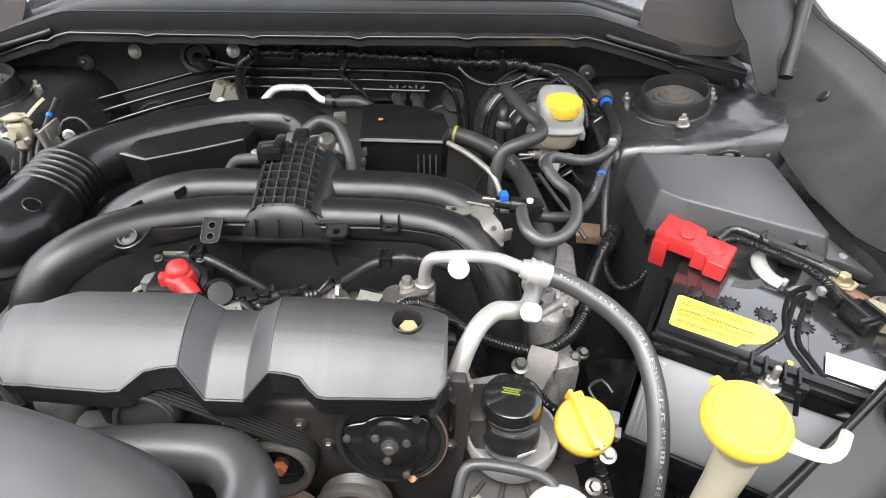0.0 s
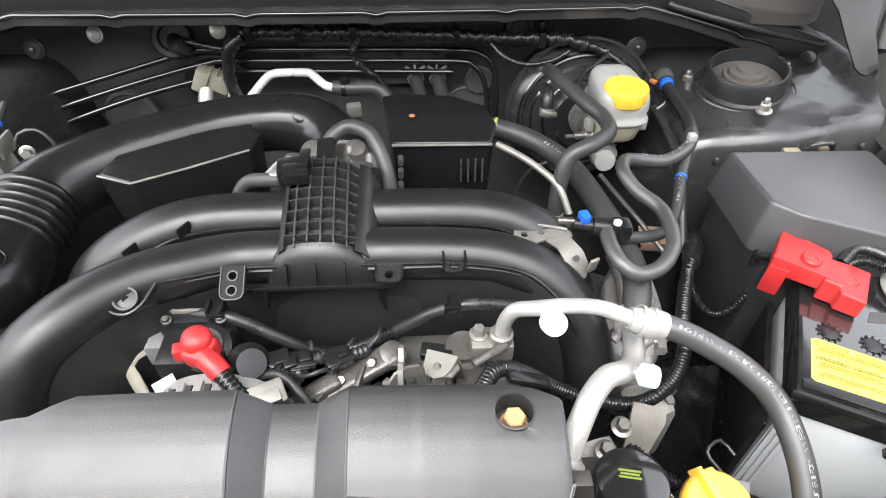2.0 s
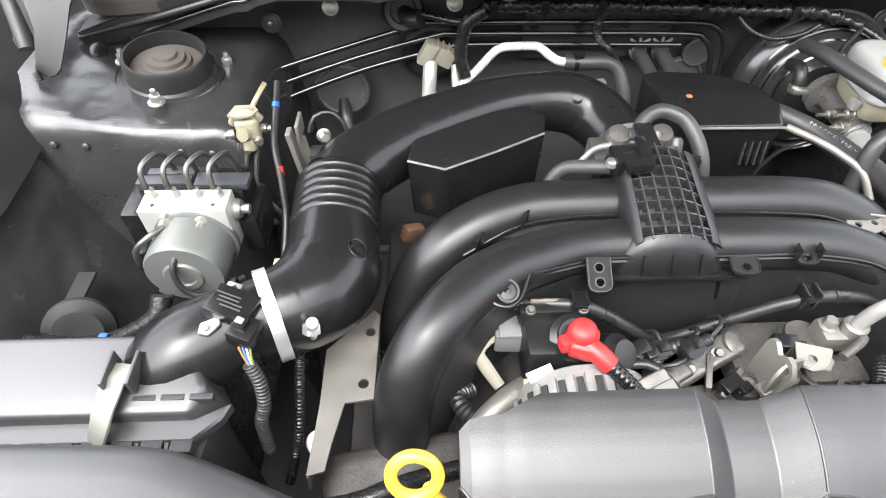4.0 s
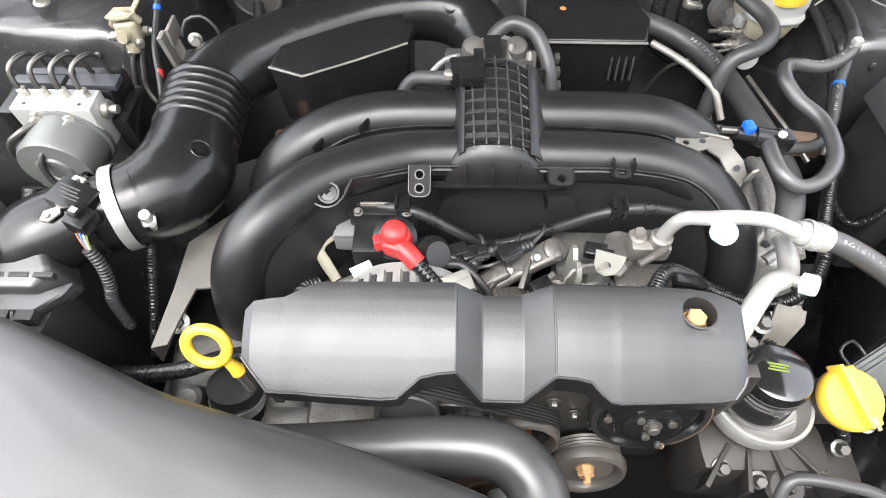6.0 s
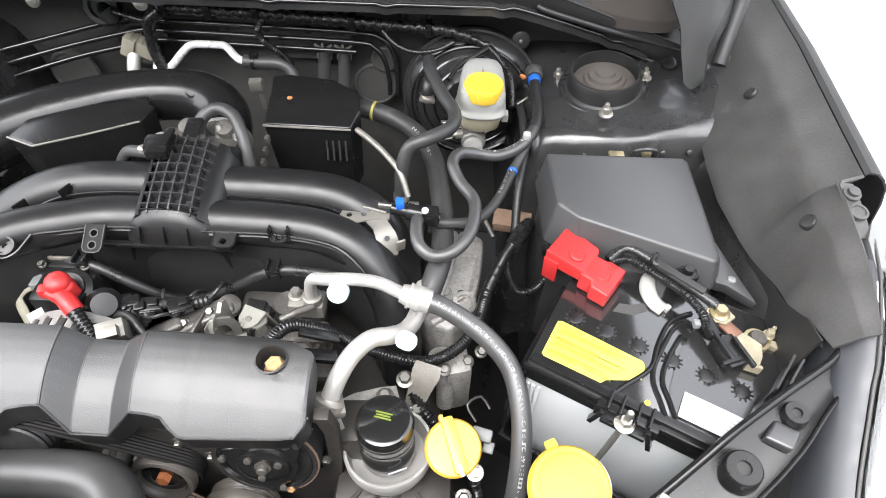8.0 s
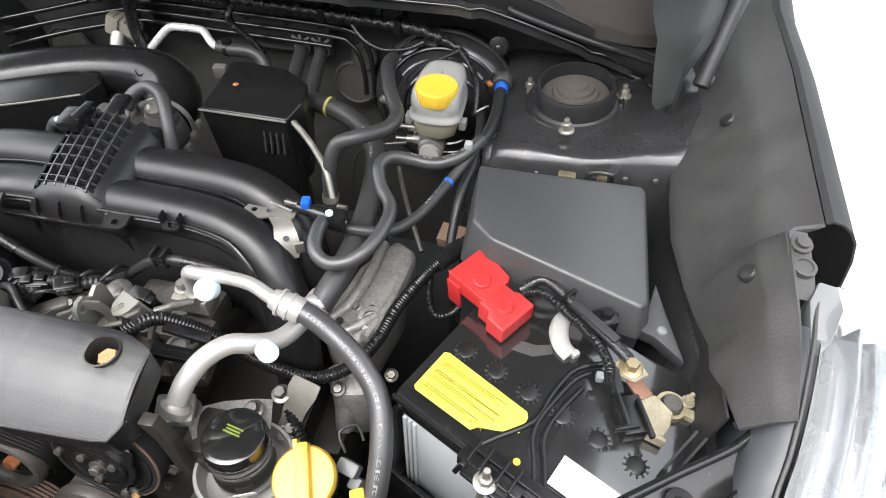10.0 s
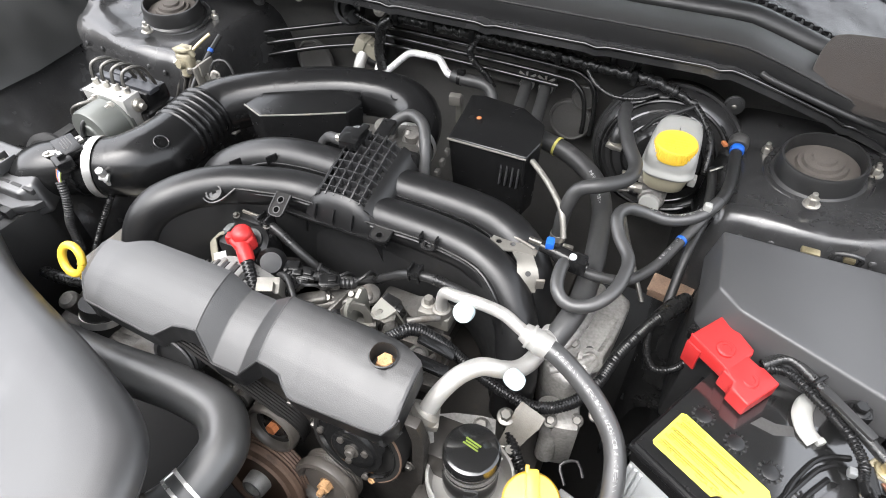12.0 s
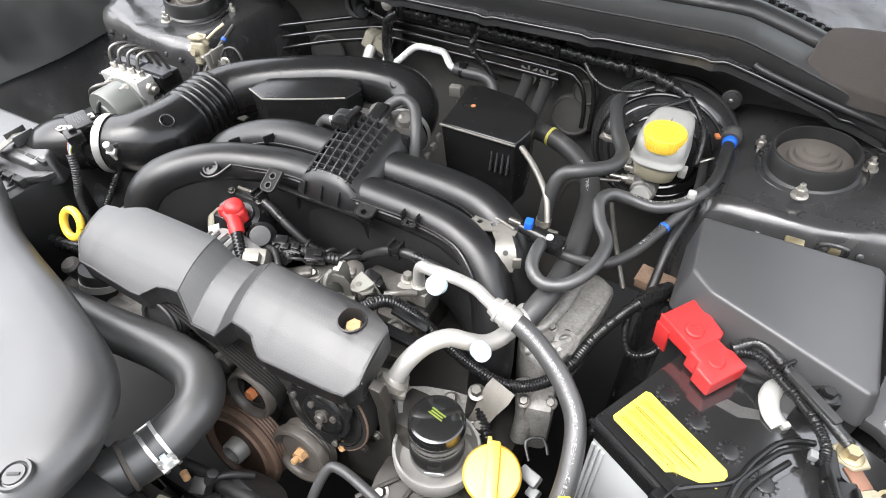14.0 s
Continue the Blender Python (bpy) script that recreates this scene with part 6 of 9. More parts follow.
for u, a in ((0.080, 15), (0.132, -15)):
    part("leg", turned(box((0.005, 0.008, 0.030), (u, -0.012, 0.846), 0.001, (0, a, 0)), BM), PLASTIC, hold)
part("nut", hexbolt(bat(0.106, -0.014, 0.856), (0, 0, 1), 0.0065, 0.008, 0.010, 0.016), ZINC, hold, "plated nut on its stud")
part("rod", sweep([bat(0.106, -0.014, 0.87), bat(0.104, -0.016, 0.82), bat(0.098, -0.022, 0.74), bat(0.095, -0.024, 0.68)], 0.0032, 10), ZINC, hold, "plated hook rod")
pos = thing("positive_terminal_cover", bat(0.0, 0.13, 0.865), "red plastic cover over the positive battery terminal", "terminal cover")
RM = Matrix(((0.819, 0.574, 0, 0.2541), (-0.574, 0.819, 0, 0.5865), (0, 0, 1, 0), (0, 0, 0, 1)))
RC1 = [(0.0, 0.0), (0.046, 0.0), (0.048, 0.004), (0.047, 0.036), (0.044, 0.0415), (0.018, 0.0455), (0.0, 0.0455)]
RC2 = [(0.044, -0.003), (0.058, -0.003), (0.0605, -0.009), (0.081, -0.009), (0.081, 0.036), (0.061, 0.036), (0.0585, 0.031), (0.044, 0.031)]
rc = part("cover", join(prism(RC1, 0.876, 0.890, 0.0024, 3, [(x, y, 0.8955 - 0.06 * x) for x, y in RC1], RM), prism(RC2, 0.868, 0.886, 0.0022, 3, [(x, y, 0.8925 - 0.05 * (x - 0.05) - (0.003 if x > 0.06 else 0.0)) for x, y in RC2], RM)), RED, pos, "red plastic terminal cover")
part("side_flap", turned(box((0.0175, 0.003, 0.036), (0.0085, 0.0015, 0.868), 0.0012, (6, 0, 0)), RM), RED, rc)
part("edge_ridge", turned(sweep([(0.0, 0.001, 0.8955), (0.030, 0.001, 0.894), (0.046, 0.001, 0.893), (0.058, -0.002, 0.8905), (0.061, -0.007, 0.888), (0.080, -0.007, 0.887)], 0.0012, 8, straight=True), RM), RED, rc)
for u, v, z, r in ((0.030, 0.016, 0.8932, 0.0090), (0.064, 0.012, 0.8882, 0.0085)):
    part("raised_button", turned(lathe([(r, 0), (r, 0.003), (r * 0.84, 0.0044), (r * 0.55, 0.0044), (r * 0.5, 0.0036), (0.0, 0.0036)], (u, v, z), (0.05, 0, 1), 28), RM), RED, rc)
part("post", lathe([(0.009, 0), (0.009, 0.012)], bat(0.03, 0.135, 0.862), n=16), ZINC, pos)
neg = thing("negative_terminal", (0.44, 0.505, 0.865), "gold-plated negative terminal clamp with a current sensor", "terminal clamp")
part("plate", join(prism([(0.437, 0.498), (0.452, 0.502), (0.466, 0.488), (0.462, 0.474), (0.456, 0.464), (0.444, 0.468)], 0.877, 0.880, 0.001, 1), prism([(0.440, 0.466), (0.458, 0.460), (0.459, 0.464), (0.442, 0.470)], 0.868, 0.880, 0.001, 1)), PALEGOLD, neg, "dull gold bridge plate")
part("bolt_plate", prism([(0.416, 0.524), (0.426, 0.536), (0.440, 0.530), (0.446, 0.517), (0.434, 0.508), (0.420, 0.512)], 0.881, 0.8845, 0.001, 1), PALEGOLD, neg, "gold-plated bolt plate")
part("copper_link", box((0.014, 0.020, 0.003), (0.438, 0.505, 0.880), 0.0008, (0, 0, 35)), COPPER, neg, "tarnished copper link")
part("bolt", hexbolt((0.430, 0.521, 0.8845), r=0.0065, h=0.008, washer=0.0105), BRASS, neg)
part("post", lathe([(0.0098, 0), (0.009, 0.014), (0.0075, 0.016), (0.0, 0.016)], (0.467, 0.499, 0.862), n=24), DIRTY, neg, "dull lead post")
part("clamp_ring", lathe([(0.0098, 0.002), (0.0130, 0.002), (0.0130, 0.011), (0.0098, 0.011)], (0.467, 0.499, 0.862), n=28, hollow=True), BRASS, neg, "clamp ring round the post")
part("clamp_bolt", join(box((0.022, 0.009, 0.008), (0.480, 0.496, 0.868), 0.002, (0, 0, -20)), hexbolt((0.481, 0.505, 0.872), r=0.0042, h=0.007, washer=0.006, stud=0.007)), PALEGOLD, neg)
part("sensor", join(box((0.024, 0.034, 0.016), (0.431, 0.478, 0.876), 0.002, (0, 0, 20)), box((0.012, 0.026, 0.012), (0.416, 0.505, 0.882), 0.003, (0, 0, 12))), PLASTIC, neg, "black current sensor")
part("sensor_frame", join(box((0.004, 0.034, 0.006), (0.4215, 0.4815, 0.886), 0.001, (0, 0, 20)), box((0.004, 0.034, 0.006), (0.4405, 0.4745, 0.886), 0.001, (0, 0, 20)), box((0.022, 0.004, 0.006), (0.4255, 0.4632, 0.886), 0.001, (0, 0, 20))), PLASTIC, neg, "raised rim of the sensor")
part("connector", box((0.007, 0.008, 0.008), (0.404, 0.508, 0.882), 0.002), CONN, neg)
CAB = [(0.325, 0.588, 0.883), (0.345, 0.600, 0.890), (0.366, 0.588, 0.890), (0.390, 0.563, 0.890), (0.412, 0.543, 0.889), (0.428, 0.527, 0.888)]
bc = thing("battery_cable", CAB[0], "black taped battery cable in a ribbed sleeve", "cable")
part("cable", sweep(CAB, 0.0055, 12, 0.004), TAPE, bc)
part("sleeve", sweep([(0.320, 0.580, 0.880), (0.345, 0.588, 0.885), (0.372, 0.568, 0.886), (0.398, 0.543, 0.886), (0.411, 0.520, 0.886), (0.412, 0.502, 0.884)], 0.0045, 10, ribs=(0.0030, 0.0005)), PLASTIC, bc, "ribbed wire sleeve")
part("guard", box((0.055, 0.009, 0.007), (0.396, 0.558, 0.893), 0.002, (0, 0, -41)), DARKPL, bc, "flat cable guard")
part("tie", box((0.004, 0.016, 0.014), (0.372, 0.584, 0.890), 0.001, (0, 0, -41)), PLASTIC, bc)

tb2 = thing("tray_bolt", (0.408, 0.571, 0.868), "black hexagon bolt on the fuse box bracket", "bolt")
part("lug", prism([(0.392, 0.566), (0.404, 0.558), (0.420, 0.566), (0.420, 0.578), (0.405, 0.582), (0.395, 0.576)], 0.868, 0.887, 0.002, 2), PLASTIC, tb2, "black moulded lug")
part("head", hexbolt((0.408, 0.571, 0.887), r=0.0062, h=0.007, washer=0.0092), PLASTIC, tb2, "worn black bolt head")

# ---- washer filler ----
wash = thing("washer_filler", (0.262, 0.345, 0.60), "ivory washer filler neck with a large yellow flip cap", "washer filler")
part("neck", sweep([(0.262, 0.332, 0.62), (0.262, 0.332, 0.82), (0.259, 0.330, 0.875), (0.255, 0.328, 0.900), (0.252, 0.327, 0.916)], [0.016, 0.0155, 0.017, 0.025, 0.029], 32, 0.004), IVORY, wash, "ivory filler neck")
wc = part("cap", lathe([(0.030, -0.006), (0.0315, -0.003), (0.0315, 0.004), (0.029, 0.008), (0.0, 0.009)], (0.247, 0.324, 0.920), (-0.05, -0.12, 1), 48), YELLOW, wash, "large yellow flip cap")
part("cap_ridge", lathe([(0.022, 0.0086), (0.0235, 0.0098), (0.025, 0.0086)], (0.247, 0.324, 0.920), (-0.05, -0.12, 1), 48, True), YELLOW, wc)
part("thumb_tab", box((0.010, 0.010, 0.005), (0.236, 0.355, 0.924), 0.002, (0, 0, 25)), YELLOW, wc)
part("tether", sweep([(0.272, 0.314, 0.912), (0.285, 0.308, 0.909), (0.302, 0.305, 0.906), (0.316, 0.312, 0.905), (0.328, 0.326, 0.905)], [0.0085, 0.006, 0.0052, 0.005, 0.0045], 12, flat=0.6), IVORY, wash, "ivory hinge strap")

rcap = thing("coolant_filler", (0.113, 0.272, 0.84), "coolant filler with a pale cap and yellow label", "coolant filler")
part("filler_neck", lathe([(0.016, 0), (0.016, 0.022), (0.020, 0.024)], (0.113, 0.272, 0.838), n=28), DIRTY, rcap)
part("cap", lathe([(0.026, 0.0), (0.027, 0.003), (0.027, 0.009), (0.022, 0.012), (0.0, 0.0135)], (0.113, 0.272, 0.860), n=40), WHITEPL, rcap, "pale metal cap")
part("label", lathe([(0.0, 0.0), (0.014, 0.0), (0.014, 0.0006), (0.0, 0.0006)], (0.118, 0.272, 0.8735), n=28), LABELY, rcap, "round yellow label")

# ---- oil filter and filler ----
oil = thing("oil_filter", (0.094, 0.400, 0.765), "glossy black oil filter standing in a cast dish", "oil filter")
FA = (-0.02, 0.10, 1)
part("canister", lathe([(0.0285, 0.0), (0.0298, 0.004), (0.0298, 0.020), (0.0285, 0.022), (0.0285, 0.040), (0.0300, 0.042), (0.0303, 0.058), (0.0286, 0.0645), (0.025, 0.0665), (0.0, 0.0665)], (0.0915, 0.4095, 0.757), FA, 56), FILTER, oil, "glossy black canister")
part("dish", lathe([(0.030, -0.014), (0.040, -0.012), (0.0435, 0.002), (0.0440, 0.009), (0.0468, 0.0095), (0.0478, 0.007), (0.0470, -0.006), (0.042, -0.020), (0.03, -0.026)], (0.0925, 0.408, 0.766), FA, 56), ALU, oil, "bright cast dish rim")
part("step_label", box((0.020, 0.0006, 0.007), (0.105, 0.3815, 0.775), 0, (12, 0, 22)), LABELW, oil, "small white sticker")
TM = Matrix.Translation((0.0915, 0.4095, 0.757)) @ Vector((0, 0, 1)).rotation_difference(Vector(FA).normalized()).to_matrix().to_4x4() @ pose(0, 0, 0.0667, 0, 0, -12)
part("maker_bars", turned(join(*[box((0.018 - 0.003 * (i % 2), 0.0018, 0.0004), (-0.002, 0.006 - 0.003 * i, 0), 0) for i in range(3)]), TM), GRASSG, oil, "faded green print")
fill = thing("oil_filler", (0.162, 0.404, 0.72), "yellow oil filler cap with a grip bar on a dark neck", "oil filler")
OM = Matrix.Translation((0.1605, 0.400, 0.797)) @ Vector((0, 0, 1)).rotation_difference(Vector((0.05, -0.30, 1)).normalized()).to_matrix().to_4x4()
part("cap", turned(join(lathe([(0.027, -0.008), (0.029, -0.005), (0.029, 0.004), (0.027, 0.007), (0.0, 0.0085)], n=48)), OM), OILYELLOW, fill, "yellow screw cap")
part("grip_bar", turned(join(box((0.013, 0.056, 0.016), (0.0, 0.002, 0.010), 0.003, (0, 0, 20)), box((0.004, 0.008, 0.02), (-0.014, 0.026, 0.008), 0.001, (0, 0, 20))), OM), OILYELLOW, fill, "raised yellow grip bar")
part("grip_slot", turned(box((0.004, 0.012, 0.002), (0.008, -0.0215, 0.0175), 0.0004, (0, 0, 20)), OM), BRASS, fill)
part("neck", turned(lathe([(0.022, -0.06), (0.022, -0.02), (0.025, -0.018), (0.025, -0.007)], n=32), OM), DIRTY, fill, "dark filler neck")
part("neck_bolt", hexbolt((0.185, 0.386, 0.770), (0, -0.3, 1), 0.006, 0.008, 0.009), ZINC, fill)
fc = thing("wiring_plug", (0.196, 0.42, 0.75), "pale grey wiring plug with a thin lead", "connector")
part("plug", join(box((0.022, 0.014, 0.018), (0.192, 0.425, 0.775), 0.003, (20, 0, -15)), box((0.012, 0.012, 0.02), (0.200, 0.418, 0.758), 0.002, (20, 0, -15))), CONN, fc)
part("lead", sweep([(0.185, 0.437, 0.780), (0.175, 0.452, 0.788), (0.19, 0.462, 0.79), (0.20, 0.45, 0.785)], 0.0016, 8), RUBBER, fc)
hose("front_loop_pipe", [(0.022, 0.22, 0.745), (0.030, 0.262, 0.80), (0.037, 0.294, 0.848), (0.043, 0.310, 0.866), (0.055, 0.313, 0.870), (0.080, 0.309, 0.872), (0.104, 0.303, 0.870), (0.113, 0.292, 0.862), (0.118, 0.265, 0.822), (0.122, 0.23, 0.76)], 0.0046, HOSE, "bent dark pipe loop in front of the oil filter", "pipe", step=0.003)

# ---- air conditioning lines ----
ac1 = thing("air_conditioning_high_line", (0.0, 0.54, 0.82), "bright aluminium air conditioning pipe with a rubber hose", "pipe")
A1 = [(-0.002, 0.542, 0.838), (-0.001, 0.540, 0.868), (0.006, 0.536, 0.890), (0.022, 0.530, 0.899), (0.048, 0.530, 0.901), (0.075, 0.529, 0.899), (0.095, 0.522, 0.896), (0.108, 0.518, 0.893)]
part("tube", sweep(A1, 0.0068, 16, 0.004), ALU, ac1)
part("foot_block", join(box((0.040, 0.026, 0.022), (-0.010, 0.545, 0.832), 0.004), lathe([(0.011, 0), (0.011, 0.02), (0.009, 0.022)], (-0.002, 0.542, 0.832), n=20), hexbolt((-0.022, 0.548, 0.843), r=0.006, h=0.009, washer=0.009)), BRACKET, ac1, "cast foot block with its bolt")
part("service_port", lathe([(0.005, 0), (0.005, 0.012), (0.007, 0.013), (0.007, 0.017)], (0.035, 0.531, 0.892), (0.05, -0.75, 0.25), 16), ALU, ac1)
part("port_cap", lathe([(0.0, 0.012), (0.0100, 0.011), (0.0112, 0.008), (0.0112, 0.0)], (0.0355, 0.5215, 0.8915), (0.05, -0.75, 0.55), 28), CAPWHITE, ac1, "pale blue service cap")
R1 = [(0.118, 0.5185, 0.889), (0.140, 0.513, 0.886), (0.168, 0.501, 0.877), (0.195, 0.484, 0.866), (0.2165, 0.461, 0.851), (0.2265, 0.428, 0.831), (0.2285, 0.395, 0.807), (0.2250, 0.364, 0.776), (0.2190, 0.340, 0.735), (0.212, 0.325, 0.68), (0.205, 0.32, 0.62)]
part("hose", sweep(R1, 0.0105, 18, 0.005), RADHOSE, ac1, "grey rubber hose with pale lettering")
part("lettering", join(letters_on_hose("INNER:EPDM  MIDDLE:CR/AR  OUTER:EPDM  INNER:EPDM  MIDDLE:CR/AR  OUTER:EPDM  INNER:EPDM", 0.0056, R1, 0.0107, 0.02, 62, True)), GREYINK, ac1, "pale lettering along the hose")
part("ferrule", join(sweep([(0.100, 0.5205, 0.8945), (0.112, 0.5185, 0.8915), (0.124, 0.5170, 0.8885), (0.130, 0.516, 0.887)], [0.0095, 0.0125, 0.0128, 0.0122], 20, 0.003), ring_band([(0.10, 0.5205, 0.8945), (0.115, 0.518, 0.891), (0.13, 0.516, 0.887)], 0.0125, 0.003, 0.0012, 0.35)[0], ring_band([(0.10, 0.5205, 0.8945), (0.115, 0.518, 0.891), (0.13, 0.516, 0.887)], 0.0125, 0.003, 0.0012, 0.65)[0]), ALU, ac1, "crimped aluminium ferrule")
ac2 = thing("air_conditioning_low_line", (0.04, 0.44, 0.83), "thick aluminium suction pipe with a service port", "pipe")
A2 = [(0.036, 0.425, 0.842), (0.045, 0.440, 0.862), (0.057, 0.458, 0.874), (0.073, 0.475, 0.876), (0.090, 0.485, 0.868), (0.103, 0.497, 0.858), (0.112, 0.513, 0.852), (0.118, 0.535, 0.848), (0.122, 0.555, 0.842)]
part("tube", sweep(A2, 0.0095, 18, 0.004), ALU, ac2)
part("foot_flange", join(lathe([(0.015, 0), (0.015, 0.007), (0.012, 0.009), (0.0105, 0.012)], (0.034, 0.421, 0.835), (0.45, 0.75, 0.9), 26), box((0.034, 0.03, 0.012), (0.032, 0.424, 0.830), 0.004, (0, 10, 20))), BRACKET, ac2, "bolted pipe flange")
part("service_port", lathe([(0.0055, 0), (0.0055, 0.014)], (0.098, 0.487, 0.866), (0.65, -0.55, 0.35), 16), ALU, ac2)
part("port_cap", lathe([(0.0, 0.013), (0.0088, 0.012), (0.0098, 0.009), (0.0098, 0.0)], (0.105, 0.480, 0.871), (0.65, -0.55, 0.45), 28), CAPWHITE, ac2, "pale blue service cap")
part("ferrule", lathe([(0.0125, 0), (0.0148, 0.003), (0.0148, 0.008), (0.0138, 0.010), (0.0148, 0.012), (0.0148, 0.020), (0.013, 0.022)], (0.121, 0.548, 0.844), (0.18, 1, -0.2), 28), ALU, ac2, "crimped ferrule")

# metal strap bracket and corrugated harness
st = thing("engine_lifting_bracket", (0.118, 0.465, 0.76), "stained galvanised steel strap bolted to the engine", "bracket")
part("strap", strip([(0.131, 0.490, 0.806), (0.128, 0.480, 0.800), (0.122, 0.470, 0.785), (0.117, 0.462, 0.768), (0.113, 0.452, 0.757)], [0.030, 0.032, 0.026, 0.022, 0.022], 0.003, (0, -0.6, 0.8)), STRAP, st)
part("bolt", hexbolt((0.113, 0.451, 0.758), (0, -0.6, 0.8), 0.006, 0.007, 0.009), ZINC, st)
CR = [(-0.03, 0.468, 0.872), (-0.012, 0.492, 0.868), (0.015, 0.503, 0.845), (0.045, 0.507, 0.815), (0.085, 0.503, 0.797), (0.130, 0.505, 0.785), (0.165, 0.522, 0.793), (0.185, 0.552, 0.802), (0.197, 0.595, 0.808), (0.218, 0.645, 0.812), (0.235, 0.676, 0.812)]
hn = thing("wiring_harness", CR[0], "black corrugated wiring harness looping across the engine", "harness")
part("conduit", sweep(CR, 0.0070, 12, ribs=(0.0034, 0.0004)), PLASTIC, hn)
part("taped_end", sweep([(0.228, 0.662, 0.812), (0.242, 0.690, 0.808), (0.256, 0.716, 0.800)], [0.0095, 0.0115, 0.010], 14), TAPE, hn, "taped harness end")
CR2 = [(0.222, 0.650, 0.806), (0.226, 0.625, 0.795), (0.238, 0.607, 0.790), (0.256, 0.606, 0.80), (0.270, 0.612, 0.82)]
part("branch", sweep(CR2, 0.0045, 10, ribs=(0.0030, 0.0004)), PLASTIC, hn)
part("clip", join(box((0.045, 0.012, 0.006), (0.015, 0.492, 0.852), 0.002, (0, 30, 10)), box((0.05, 0.014, 0.008), (0.01, 0.475, 0.838), 0.002, (0, 20, 10))), PLASTIC, hn, "black harness clip")
hose("lower_harness", [(0.10, 0.49, 0.78), (0.13, 0.45, 0.765), (0.15, 0.435, 0.76), (0.175, 0.41, 0.745), (0.19, 0.38, 0.72), (0.195, 0.34, 0.66)], 0.0062, PLASTIC, "black corrugated harness below the filler", "harness", ribs=(0.004, 0.0009))
EH = [(-0.36, 0.575, 0.840), (-0.31, 0.573, 0.854), (-0.282, 0.567, 0.862), (-0.255, 0.561, 0.866), (-0.235, 0.558, 0.858), (-0.207, 0.555, 0.838), (-0.185, 0.558, 0.816), (-0.164, 0.565, 0.800), (-0.137, 0.571, 0.800), (-0.110, 0.571, 0.817), (-0.085, 0.567, 0.839), (-0.062, 0.564, 0.858), (-0.038, 0.563, 0.868), (-0.015, 0.565, 0.866), (0.02, 0.57, 0.853), (0.05, 0.575, 0.83)]
eh = hose("engine_harness", EH, 0.0056, RUBBER, "smooth black harness under the manifold", "harness")
for f in (0.12, 0.3, 0.46, 0.62, 0.84):
    part("tape_wrap", ring_band(EH, 0.0055, 0.016, 0.0009, f, 18)[0], TAPE, eh, "shiny tape wrap")
hose("injector_harness", [(-0.225, 0.515, 0.835), (-0.20, 0.512, 0.842), (-0.185, 0.500, 0.838), (-0.172, 0.488, 0.825), (-0.165, 0.476, 0.81)], 0.0042, RUBBER, "thin black injector lead beside the alternator", "harness")
for p, a in (((-0.205, 0.530, 0.838), 20), ((-0.065, 0.535, 0.835), -10), ((-0.12, 0.505, 0.815), 30)):
    single("sensor_plug", join(box((0.022, 0.014, 0.014), p, 0.002, (10, 0, a)), box((0.012, 0.010, 0.018), (p[0] + 0.012, p[1] - 0.004, p[2] - 0.004), 0.002, (10, 0, a))), PLASTIC, "small black sensor plug on the engine", "connector", "sensor plugs")
for p in ((-0.258, 0.562, 0.866), (-0.046, 0.564, 0.865)):
    single("harness_clip", join(box((0.014, 0.018, 0.004), (p[0], p[1], p[2] + 0.007), 0.001), box((0.003, 0.016, 0.02), (p[0] - 0.006, p[1], p[2] + 0.004), 0.001), box((0.003, 0.016, 0.02), (p[0] + 0.006, p[1], p[2] + 0.004), 0.001)), PLASTIC, "small black clip holding the engine harness", "clip", "harness clips")
li = thing("lifting_eye", (-0.08, 0.50, 0.83), "plated lifting eye and ear beside the cover", "bracket")
part("hook", join(sheet([[(-0.104 + 0.0, 0.488, 0.83), (-0.104, 0.489, 0.858), (-0.098, 0.493, 0.867), (-0.088, 0.497, 0.870), (-0.078, 0.501, 0.866), (-0.073, 0.503, 0.852), (-0.073, 0.503, 0.83)], [(-0.096, 0.491, 0.83), (-0.096, 0.4915, 0.852), (-0.093, 0.493, 0.858), (-0.088, 0.495, 0.860), (-0.083, 0.497, 0.858), (-0.081, 0.499, 0.850), (-0.081, 0.499, 0.83)]], 0.003), box((0.04, 0.012, 0.004), (-0.087, 0.496, 0.832), 0.001, (0, 0, 22))), BRACKET, li, "plated lifting loop")
part("ear", join(prism([(-0.072, 0.500), (-0.050, 0.494), (-0.042, 0.503), (-0.046, 0.516), (-0.064, 0.518)], 0.852, 0.855, 0.001, 1)), BRACKET, li, "flat plated ear")
part("ear_hole", lathe([(0.0032, 0), (0.0032, 0.0006)], (-0.057, 0.506, 0.8552), n=16), RECESS, li)
part("rod", sweep([(-0.03, 0.51, 0.85), (-0.01, 0.522, 0.852), (0.0, 0.53, 0.848)], 0.0042, 10), CAST, li)

# ---- front shroud and radiator hose ----
shroud = thing("front_air_shroud", (-0.45, 0.2, 0.86), "smooth grey-black plastic air intake shroud at the front", "shroud")
edge = [(-0.92, 0.428), (-0.72, 0.421), (-0.62, 0.418), (-0.575, 0.415), (-0.545, 0.407), (-0.51, 0.393), (-0.47, 0.376), (-0.424, 0.357), (-0.375, 0.343), (-0.330, 0.332), (-0.28, 0.320), (-0.21, 0.299), (-0.174, 0.285), (-0.147, 0.267), (-0.130, 0.242), (-0.121, 0.218), (-0.119, 0.190), (-0.122, 0.168), (-0.126, 0.135), (-0.12, 0.06)]
ep = smooth_path([(x, y, 0) for x, y in edge], 0.006)[:, :2]
cen = np.array((-0.60, 0.02))
rows = []
